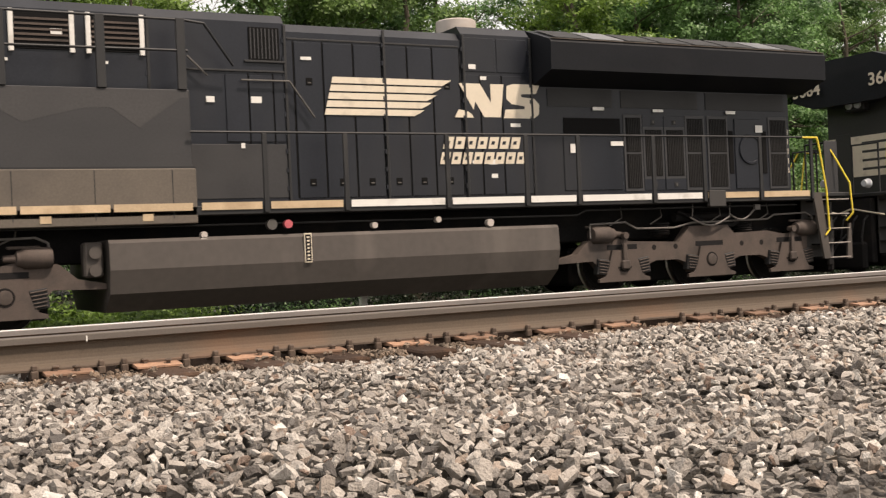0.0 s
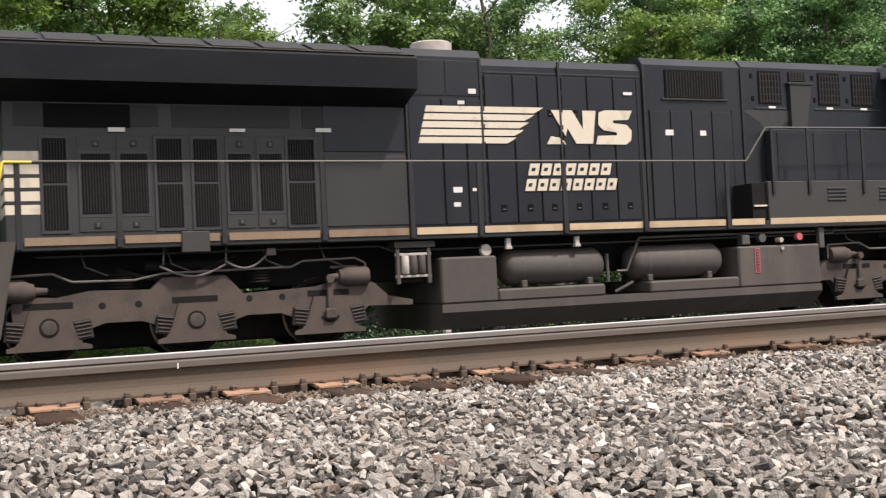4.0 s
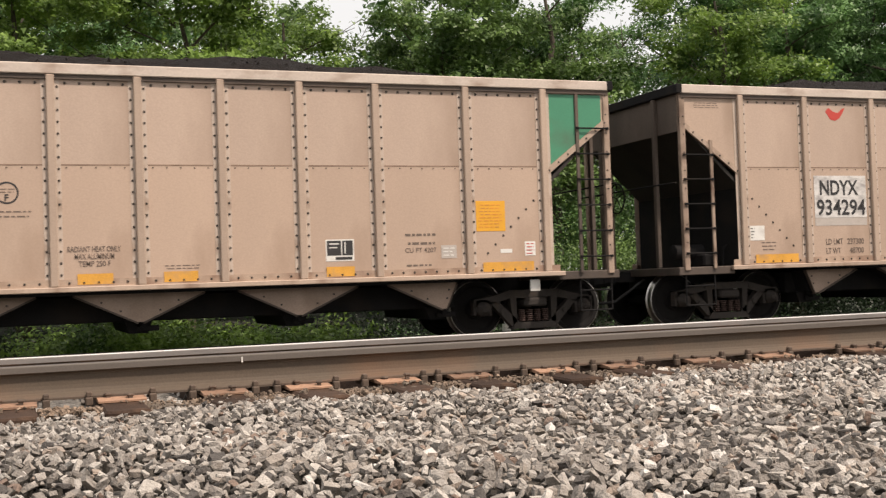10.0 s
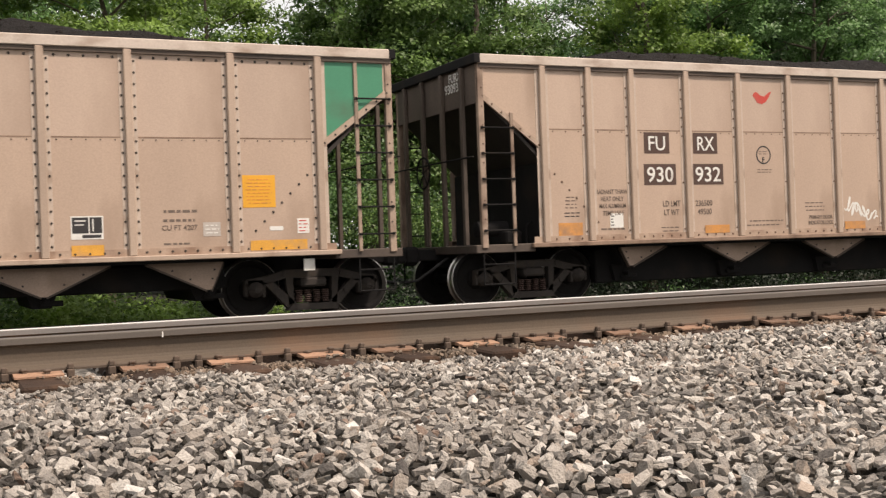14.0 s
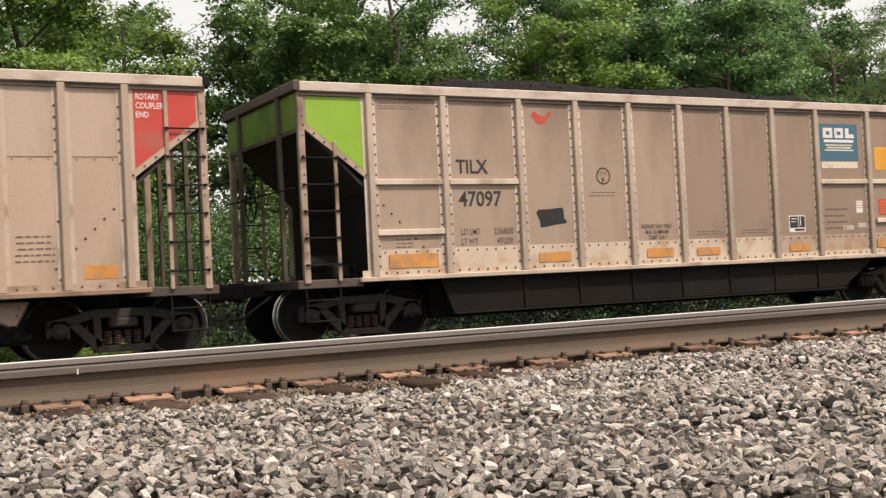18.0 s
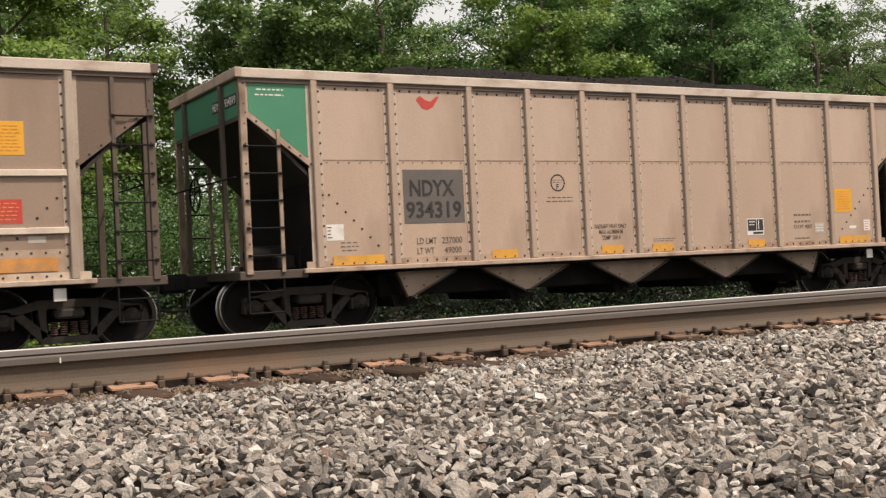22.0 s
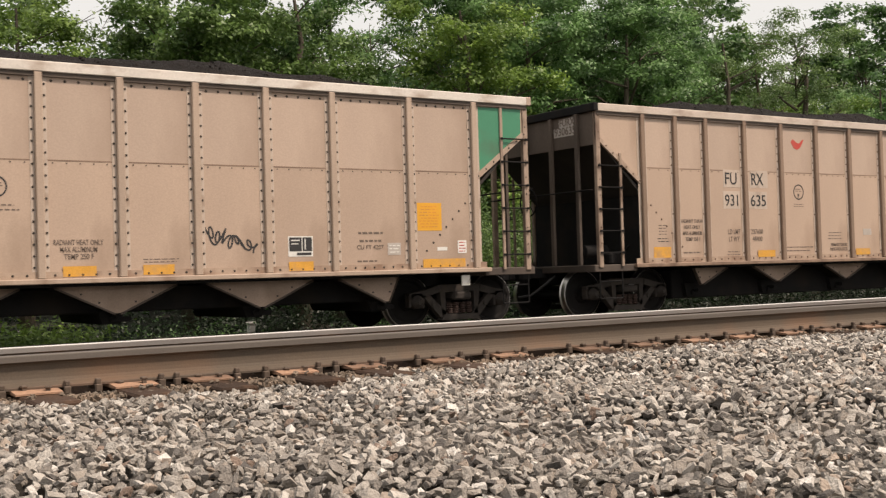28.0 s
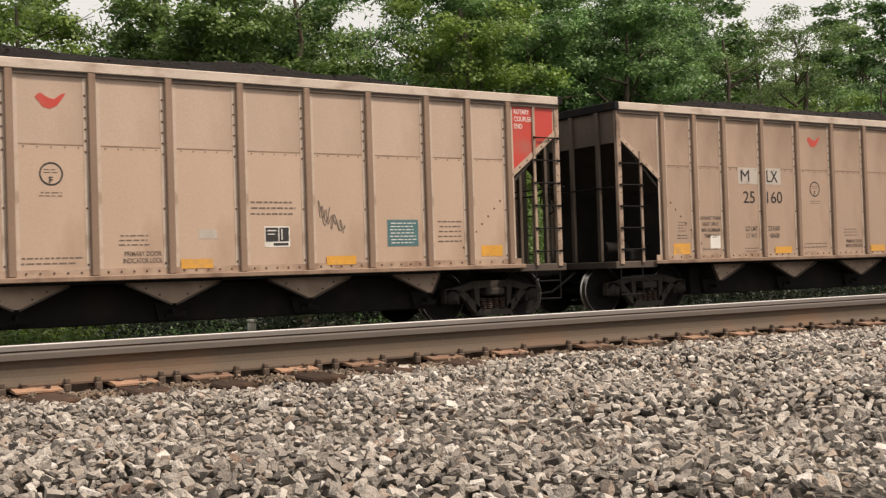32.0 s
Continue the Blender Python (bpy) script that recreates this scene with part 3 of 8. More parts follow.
def letters(jobs):
    """Meshes of flat writing, upright in the xz plane, facing -y, its lower left corner at the origin: {key: (mesh, width)}."""
    made = {}
    for key, (text, height, width, heavy, slant) in jobs.items():
        cu = bpy.data.curves.new("writing", "FONT")
        cu.body, cu.size, cu.extrude, cu.offset, cu.shear, cu.resolution_u = text, height / 0.69, 0.002, heavy * height, slant, 3
        ob = new("writing", cu)
        made[key] = (ob, width)
    deps = bpy.context.evaluated_depsgraph_get()
    out = {}
    for key, (ob, width) in made.items():
        me = bpy.data.meshes.new_from_object(ob.evaluated_get(deps))
        xs = [v.co.x for v in me.vertices]
        k = width / (max(xs) - min(xs)) if width else 1.0
        x0 = min(xs)
        me.transform(Matrix(((k, 0, 0, -k * x0), (0, 0, -1, 0), (0, 1, 0, 0), (0, 0, 0, 1))))
        out[key] = me
    for ob, _ in made.values():
        cu = ob.data
        bpy.data.objects.remove(ob)
        bpy.data.curves.remove(cu)
    return out

# ---- the ground, the near track and its stone bed ----
TRAIN_Y, TRAIN_Z = 11.535, -0.55          # centre line and rail top of the track that the train runs on


def ground():
    profile = ((-600, -1.6), (-60, -1.5), (-20, -1.45), (-9, -1.4), (-6.6, -1.3), (-5.9, -1.15), (-4.75, -0.36), (-4.4, -0.29), (-1.2, -0.275), (-0.5, -0.30),
               (2.0, -0.30), (2.8, -0.42), (4.4, -1.1), (7.5, -1.25), (9.0, -1.05), (9.9, -0.80), (13.2, -0.80), (14.1, -1.1), (15.0, -1.25), (19.0, -1.2),
               (30, -1.0), (60, -0.6), (140, 0.5), (900, 6.0))
    xs = [-900, -300, -120, -60] + [-40 + 2.5 * k for k in range(49)] + [110, 160, 300, 900]
    vs, fs = [], []
    for j, (y, z) in enumerate(profile):
        for x in xs:
            rough = 0.0 if -5 < y < 14 else 0.18
            vs.append((x, y, z + rough * noise.noise((x * 0.21, y * 0.21, 3.0))))
    w = len(xs)
    for j in range(len(profile) - 1):
        for i in range(w - 1):
            fs.append((j * w + i, j * w + i + 1, (j + 1) * w + i + 1, (j + 1) * w + i))
    me = bpy.data.meshes.new("ground")
    me.from_pydata(vs, [], fs)
    me.materials.append(SOIL)
    me.materials.append(LITTER)
    # ground behind the line takes the litter colour darkened for shade
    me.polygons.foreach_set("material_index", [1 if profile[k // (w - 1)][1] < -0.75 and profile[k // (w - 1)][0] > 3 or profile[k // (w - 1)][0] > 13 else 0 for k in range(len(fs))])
    tagged(new("ground", me), "dark gravelly soil falling away from the railway beds", "ground", kind="structure")


def rock_shapes(count, rng, cuts=4):
    """Angular broken stones as hulls of random points: (vertices, triangles) each."""
    out = []
    for _ in range(count):
        bm = bmesh.new()
        w, h = rng.uniform(0.50, 0.88), rng.uniform(0.28, 0.58)
        bmesh.ops.create_cube(bm, size=2.0)
        for v in bm.verts:
            v.co = Vector((v.co.x * rng.uniform(0.6, 1.0), v.co.y * w * rng.uniform(0.55, 1.0), v.co.z * h * rng.uniform(0.5, 1.0)))
        for _ in range(cuts):
            d = Vector(rng.normal(size=3))
            d = Vector((d.x, d.y / w, d.z / h)).normalized()
            reach = max(v.co.dot(d) for v in bm.verts)
            bmesh.ops.bisect_plane(bm, geom=bm.verts[:] + bm.edges[:] + bm.faces[:], plane_co=d * reach * rng.uniform(0.45, 0.75), plane_no=d, clear_outer=True)
            bmesh.ops.convex_hull(bm, input=bm.verts)
            bmesh.ops.delete(bm, geom=[v for v in bm.verts if not v.link_faces], context="VERTS")
        bmesh.ops.delete(bm, geom=bm.faces[:], context="FACES_ONLY")
        bmesh.ops.convex_hull(bm, input=bm.verts)
        bmesh.ops.dissolve_limit(bm, angle_limit=0.12, verts=bm.verts, edges=bm.edges)
        bmesh.ops.triangulate(bm, faces=bm.faces)
        bmesh.ops.recalc_face_normals(bm, faces=bm.faces)
        bm.verts.ensure_lookup_table()
        bm.verts.index_update()
        out.append((np.array([v.co[:] for v in bm.verts]), np.array([[v.index for v in f.verts] for f in bm.faces])))
        bm.free()
    return out


def scatter(shapes, places, sizes, rng, flat=0.55):
    """All the pieces in one vertex and triangle array, each turned at random, lying rather flat."""
    vs, fs, o = [], [], 0
    for p, s in zip(places, sizes):
        v, f = shapes[rng.integers(len(shapes))]
        turn = Euler((rng.normal(0, flat), rng.normal(0, flat), rng.uniform(0, 6.283))).to_matrix()
        vs.append(v @ np.array(turn).T * s + p)
        fs.append(f + o)
        o += len(v)
    return np.concatenate(vs), np.concatenate(fs)


def tri_mesh(name, v, f, mat):
    me = bpy.data.meshes.new(name)
    k = f.shape[1]
    me.vertices.add(len(v))
    me.vertices.foreach_set("co", np.asarray(v, np.float32).ravel())
    me.loops.add(f.size)
    me.loops.foreach_set("vertex_index", np.asarray(f, np.int32).ravel())
    me.polygons.add(len(f))
    me.polygons.foreach_set("loop_start", np.arange(0, f.size, k, dtype=np.int32))
    me.polygons.foreach_set("loop_total", np.full(len(f), k, np.int32))
    me.polygons.foreach_set("use_smooth", np.zeros(len(f), bool))
    me.materials.append(mat)
    me.update(calc_edges=True)
    me.validate()
    return me


def bed_height(x, y):
    """The top of the stone bed beside the near track."""
    lift = 0.018 * math.sin(1.3 * x + 0.6) + 0.022 * math.sin(2.1 * x + 2.3 * y) + 0.012 * math.sin(5.2 * x - 3.1 * y)
    shoulder = min(max((-y - 0.45) / 0.6, 0), 1)
    return -0.258 + 0.012 * max(x - 1.5, 0) * (0.4 + 0.6 * min(max((-y) / 0.5, 0), 1)) * 0.5 + 0.032 * shoulder + lift * (0.3 + 0.7 * shoulder) - (0.10 * max(-y - 4.0, 0))


TIES = [-0.55, 0.02, 0.57, 1.12, 1.60, 2.13, 2.59, 3.15, 3.63, 4.24, 4.78, 5.53, 6.06, 6.6, 7.13, 7.7, 8.2, 8.74, 9.3]


def near_tie(x):
    return min(abs(x - t) for t in TIES)


def ballast():
    rng = np.random.default_rng(5)
    shapes, plain = rock_shapes(90, rng, 3), rock_shapes(20, rng, 0)
    places, sizes = [], []
    taken = {}
    for layer, (count, low, high) in enumerate(((10000, 0.022, 0.036), (120000, 0.0140, 0.0345))):
        for _ in range(count):
            d = math.sqrt(rng.uniform(2.0 ** 2, 6.42 ** 2))
            x = rng.uniform(-0.10 * d - 0.3, 1.38 * d + 0.4)
            y = d - 6.5
            s = low + (high - low) * rng.uniform() ** (1.0, 1.35)[layer]
            if y > -0.20 - s or (y > -0.31 + 0.05 * math.sin(7 * x) and near_tie(x) < 0.12 + s and rng.uniform() < 0.98):
                continue
            if layer == 1:
                # the top layer: pieces lie side by side with gaps between
                i, j = int(x // 0.05), int(y // 0.05)
                if any((x - a) ** 2 + (y - b) ** 2 < (0.77 * (s + r)) ** 2 for di in (-1, 0, 1) for dj in (-1, 0, 1) for a, b, r in taken.get((i + di, j + dj), ())):
                    continue
                taken.setdefault((i, j), []).append((x, y, s))
            places.append((x, y, bed_height(x, y) + (-0.074, 0.0)[layer] + rng.uniform(-0.013, 0.013)))
            sizes.append(s)
        if layer == 0:
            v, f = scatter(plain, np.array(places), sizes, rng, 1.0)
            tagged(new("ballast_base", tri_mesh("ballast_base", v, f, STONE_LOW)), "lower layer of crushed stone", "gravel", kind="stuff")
            places, sizes = [], []
    v, f = scatter(shapes, np.array(places), sizes, rng, 0.56)
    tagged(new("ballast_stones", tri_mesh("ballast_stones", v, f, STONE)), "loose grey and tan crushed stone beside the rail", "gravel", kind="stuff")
    places, sizes = [], []
    for _ in range(7000):
        x, y = rng.uniform(-1.2, 10.5), rng.uniform(-0.36, -0.06)
        on_tie = near_tie(x) < 0.115 and y > -0.30
        if on_tie and (rng.uniform() < 0.9 or y > -0.17):
            continue
        places.append((x, y, -0.200 + rng.uniform(-0.006, 0.003) if on_tie else -0.236 + 0.02 * noise.noise((x * 4, y * 6, 1)) - 0.05 * max(-0.24 - y, 0) + rng.uniform(-0.012, 0.012)))
        sizes.append(rng.uniform(0.009, 0.021))
    v, f = scatter(plain, np.array(places), sizes, rng, 0.8)
    tagged(new("rusty_rubble", tri_mesh("rusty_rubble", v, f, RUBBLE)), "small rust-brown rubble between the ties", "gravel", kind="stuff")
    places, sizes = [], []
    for _ in range(9000):
        x, y = rng.uniform(-11, 24), rng.uniform(-4.9, 2.6)
        if -0.10 * (y + 6.5) - 0.25 < x < 1.38 * (y + 6.5) + 0.35 and y < -0.1 or (-0.2 < y < 0.2) or (1.3 < y < 1.7):
            continue
        places.append((x, y, -0.285 if y > -4.4 else -0.3 - 0.5 * (-4.4 - y)))
        sizes.append(rng.uniform(0.024, 0.042))
    v, f = scatter(plain, np.array(places), sizes, rng)
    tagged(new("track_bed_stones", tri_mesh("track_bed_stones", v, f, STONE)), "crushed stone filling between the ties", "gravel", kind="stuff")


RAIL_HALF = ((-0.031, 0.0), (-0.0364, -0.0035), (-0.0375, -0.009), (-0.0365, -0.038), (-0.033, -0.041), (-0.015, -0.050), (-0.0095, -0.062), (-0.0085, -0.085), (-0.0092, -0.112), (-0.0125, -0.133), (-0.021, -0.149),
             (-0.040, -0.160), (-0.070, -0.170), (-0.076, -0.175), (-0.076, -0.186))
RAIL_PROFILE = RAIL_HALF + tuple((-p, q) for p, q in reversed(RAIL_HALF))


def rail(parent, y, z, x0, x1, worn=False):
    """A rail whose near head face stands at y and whose top is at z. worn: the head rubbed bright by wheel flanges, its
    top painted pale for reflected sky.
    """
    m = Mesh()
    n = len(RAIL_PROFILE)
    steps = 40
    for k in range(steps + 1):
        x = x0 + (x1 - x0) * k / steps
        m.v.extend((x, y + 0.0375 + p, z + q) for p, q in RAIL_PROFILE)
    for k in range(steps):
        for i in range(n):
            a, b = k * n + i, k * n + (i + 1) % n
            m.f.append((a, a + n, b + n, b))
            side = min(i, n - 2 - i)
            m.m.append(2 if i == n - 1 or worn and side < 1 else 1 if side < 3 else 3 if side in (12, 13) else 0)
    return part("rail", m, (RAIL_RUST, GAUGE_FACE if worn else RAIL_SIDE, RAIL_TOP if worn else RAIL_DULL, FLANGE), parent, "worn steel rail, rusty web, top in one flat tone", smooth=False)


def near_track():
    rng = random.Random(3)
    track = thing("railway_track", "rusty railway track on dark wooden ties in crushed stone", "railway track", kind="structure")
    rail(track, 0.0, 0.0, -70, 130)
    rail(track, 1.435 + 0.075, -0.032, -70, 130, worn=True)
    xs = list(TIES)
    while xs[-1] < 24:
        xs.append(xs[-1] + rng.uniform(0.47, 0.60))
    while xs[0] > -10:
        xs.insert(0, xs[0] - rng.uniform(0.47, 0.60))
    tie = Mesh().box(-0.115, 0.115, -0.52, 2.10, -0.18, 0, 0.012).mesh("tie", TIE)
    plate = Mesh().prism([(-0.19, 0), (0.19, 0), (0.19, 0.012), (0.10, 0.020), (-0.10, 0.020), (-0.19, 0.010)], -0.125, 0.125, axis="x").mesh("tie_plate", PLATE)
    spike = Mesh().box(-0.011, 0.011, -0.011, 0.011, -0.02, 0.006).box(-0.019, 0.019, -0.016, 0.024, 0.002, 0.018, 0.006).mesh("spike", CLIP)
    clip = Mesh().box(-0.016, 0.016, -0.098, -0.066, 0.004, 0.036, 0.006).box(-0.020, 0.020, -0.104, -0.074, -0.040, 0.006, 0.006).box(-0.014, 0.014, -0.09, 0.09, -0.028, -0.004, 0.004).mesh("rail_anchor", CLIP)
    for x in xs:
        t = part("tie", tie, None, track)
        t.location = (x, 0, -0.210)
        t.rotation_euler = (0.017, 0, rng.uniform(-0.03, 0.03))
        near = -1.5 < x < 12
        for yy in (0.0375, 1.5475):
            p = part("tie_plate", plate, None, t)
            p.location = (0, yy, 0.004)
            p.rotation_euler = (0, 0, rng.uniform(-0.03, 0.03))
            if near and yy < 1:
                for sx, sy in ((-0.055, -0.095), (0.05, -0.14), (-0.05, 0.095)):
                    s = part("spike", spike, None, track)
                    s.location = (x + sx + rng.uniform(-0.012, 0.012), yy + sy, -0.186 + rng.uniform(-0.004, 0.012))
                    s.rotation_euler = (0, 0, rng.uniform(-0.5, 0.5))
        if near:
            for side in (-1, 1):
                c = part("rail_anchor", clip, None, track)
                c.location = (x + side * (0.160 + rng.uniform(0, 0.03)), 0.0375, -0.186)
    m = Mesh()
    x = -70.0
    while x < 130:
        if not xs[0] - 0.3 < x < xs[-1] + 0.3:
            m.box(x - 0.115, x + 0.115, -0.52, 2.10, -0.39, -0.21)
        x += 0.53
    part("far_ties", m, TIE, track, "dark wooden ties along the line", kind="stuff")
    mark = Mesh().box(1.238, 1.246, -0.0022, 0.002, -0.045, -0.014)
    part("chalk_mark", mark, WHITE, track, "short white mark on the rail head")


def far_track():
    track = thing("far_railway_track", "railway track under the passing coal train", "railway track", kind="structure")
    for side in (-0.755, 0.68):
        rail(track, TRAIN_Y + side, TRAIN_Z, -90, 190)
    m = Mesh()
    x = -60.0
    while x < 120:
        m.box(x - 0.115, x + 0.115, TRAIN_Y - 1.3, TRAIN_Y + 1.3, TRAIN_Z - 0.38, TRAIN_Z - 0.205)
        x += 0.5
    part("ties", m, TIE, track, "dark wooden ties", kind="stuff")


def marker_post():
    post = thing("marker_post", "short weathered white post among weeds behind the track", "post")
    m = Mesh().box(-0.07, 0.07, -0.07, 0.07, 0, 0.72, 0.015)
    part("post", m, WHITE, post)
    m = Mesh().box(-0.085, 0.085, -0.085, 0.085, 0.70, 0.76, 0.012)
    part("cap", m, PATCH_GREY, post)
    post.location = (9.75, 15.4, -1.24)


# ---- trees and undergrowth ----
def leaf_cloud(centres, per, spread, size, rng, droop=0.15, hubs=None, reach=(1, 1, 1), folded=True):
    """Many small leaves in clumps about the centres: vertices and triangles."""
    c = np.repeat(np.asarray(centres, float), per, axis=0)
    n = len(c)
    p = c + rng.normal(size=(n, 3)) * np.asarray(spread)
    d = rng.normal(size=(n, 3))
    d[:, 2] = d[:, 2] * 0.6 - droop
    d /= np.linalg.norm(d, axis=1)[:, None]
    out = (p - c) / np.asarray(spread) if hubs is None else 1.25 * (p - np.repeat(np.asarray(hubs, float), per, axis=0)) / np.asarray(reach)
    up = rng.normal(size=(n, 3)) * 0.24 + out * 0.55 + np.array((0, -0.22, 0.50))
    side = np.cross(d, up)
    side /= np.linalg.norm(side, axis=1)[:, None] + 1e-6
    lift = np.cross(side, d)
    s = (size * rng.uniform(0.6, 1.35, n))[:, None]
    i = np.arange(n)[:, None]
    if not folded:
        v = np.stack([p - d * s * 0.45 - side * s * 0.36, p - d * s * 0.30 + side * s * 0.42 + lift * s * 0.08, p + d * s * 0.62], 1).reshape(-1, 3)
        return v, i * 3 + np.array([[0, 1, 2]])
    a, b = p - d * s * 0.5, p + d * s * 0.5
    l, r = p + side * s * 0.30 + lift * s * 0.10, p - side * s * 0.30 + lift * s * 0.10
    v = np.stack([a, l, b, r], 1).reshape(-1, 3)
    f = np.concatenate([i * 4 + np.array([[0, 1, 2]]), i * 4 + np.array([[0, 2, 3]])], 1).reshape(-1, 3)
    return v, f


def sky_gap(p):
    """True along sight lines from the camera kept clear to fit its view: the notch between two crowns, and the ragged
    openings of the thin wood at the far end, where the sky shows.
    """
    d = p[1] + 6.5
    e = (p[2] - 0.37) / d
    if d < 20:
        return False
    if e > 0.211 and abs(p[0] / d - 0.293) < 0.002 + 0.28 * (e - 0.211):
        return True
    if 0.55 < p[0] / d < 0.68 and e > 0.17 and noise.noise((p[0] * 0.9, p[1] * 0.2, p[2] * 0.9)) > 0.36:
        return True
    return 1.15 < p[0] / d < 1.75 and e > 0.16 and noise.noise((p[0] * 0.55, p[1] * 0.3, p[2] * 0.55)) > 0.33


def tree(x, y, height, radius, leaf, rng, low=1.5, clumps=90, per=95, size=0.17, sparse=1.0, lean=0.0):
    ob = thing("tree", {LEAF_BRIGHT.name: "leafy tree with crown coloured bright green for sunlight", LEAF_MID.name: "broad leafy tree with dense green crown", LEAF_OLIVE.name: "leafy tree with olive green crown and thick trunk",
                        LEAF_DARK.name: "tall dark green tree in dense wood", LEAF_THIN.name: "thin sparse tree with bare limbs showing"}[leaf.name], "tree", "trees behind the line")
    trunk = Mesh()
    pts = [Vector((lean * k * k * 0.02 * height + rng.normal(0, 0.08) * k * 0.3, rng.normal(0, 0.08) * k * 0.3, k * height * 0.85 / 6)) for k in range(7)]
    r0 = 0.018 * height + 0.05
    for k in range(6):
        trunk.rod(pts[k], pts[k + 1], r0 * (1 - k / 7), 9, r0 * (1 - (k + 1) / 7))
    tips = []
    for k in range(int(10 + 6 * sparse)):
        h = rng.uniform(0.25, 0.95)
        q = pts[0].lerp(pts[6], h)
        ang, reach = rng.uniform(0, 6.283), radius * rng.uniform(0.5, 1.0) * (1.15 - 0.5 * h)
        mid = q + Vector((math.cos(ang), math.sin(ang), rng.uniform(0.3, 0.9))) * reach * 0.5
        end = mid + Vector((math.cos(ang + rng.normal(0, 0.4)), math.sin(ang + rng.normal(0, 0.4)), rng.uniform(0.1, 0.7))) * reach * 0.5
        r = r0 * (1 - h) * 0.55 + 0.02
        trunk.rod(q, mid, r, 6, r * 0.6)
        trunk.rod(mid, end, r * 0.6, 5, r * 0.2)
        tips += [mid, end]
        for _ in range(3):
            t2 = mid.lerp(end, rng.uniform(0, 1)) + Vector(rng.normal(size=3)) * reach * 0.22
            trunk.rod(mid.lerp(end, rng.uniform(0, 0.8)), t2, r * 0.3, 4, 0.006)
            tips.append(t2)
    part("trunk", trunk, BARK, ob, "grey-brown trunk with limbs", smooth=True)
    centres = []
    tries = 0
    pads = []
    while len(pads) < clumps and tries < clumps * 12:
        tries += 1
        if rng.uniform() < 0.35:
            c = tips[rng.integers(len(tips))] + Vector(rng.normal(size=3)) * 0.15
        else:
            a, u = rng.uniform(0, 6.283), rng.uniform(-1, 1)
            rr = radius * rng.uniform(0.45, 1.05) * (0.8 + 0.35 * noise.noise((3 * math.cos(a) + x, 3 * math.sin(a), 2 * u)))
            c = Vector((math.cos(a) * rr * math.sqrt(1 - u * u * 0.7), math.sin(a) * rr * math.sqrt(1 - u * u * 0.7), low + (height - low) * (0.5 + 0.5 * u)))
        if c.z < low * 0.6 or sky_gap((c.x + x, c.y + y, c.z - 1.3)):
            continue
        pads.append(c)
    hubs = []
    for c in pads:
        # each pad is a bough's mass of leaves, domed above and ragged below
        w = rng.uniform(0.55, 1.05)
        for _ in range(9):
            a, r = rng.uniform(0, 6.283), math.sqrt(rng.uniform(0, 1))
            q = c + Vector((math.cos(a) * r * w, math.sin(a) * r * w, 0.40 * w * math.sqrt(1 - r * r) * rng.uniform(0.3, 1.0) - 0.12 * r))
            if sky_gap((q.x + x, q.y + y, q.z - 1.3)):
                continue
            centres.append(q)
            hubs.append(c - Vector((0, 0, 0.25 * w)))
    v, f = leaf_cloud(centres, per, (0.21, 0.21, 0.12), size, rng, hubs=hubs, reach=(0.9, 0.9, 0.5), folded=False)
    part("crown", tri_mesh("crown", v, f, leaf), None, ob, "crown of many small leaves", kind="stuff")
    ob.location = (x, y, -1.3)
    return ob


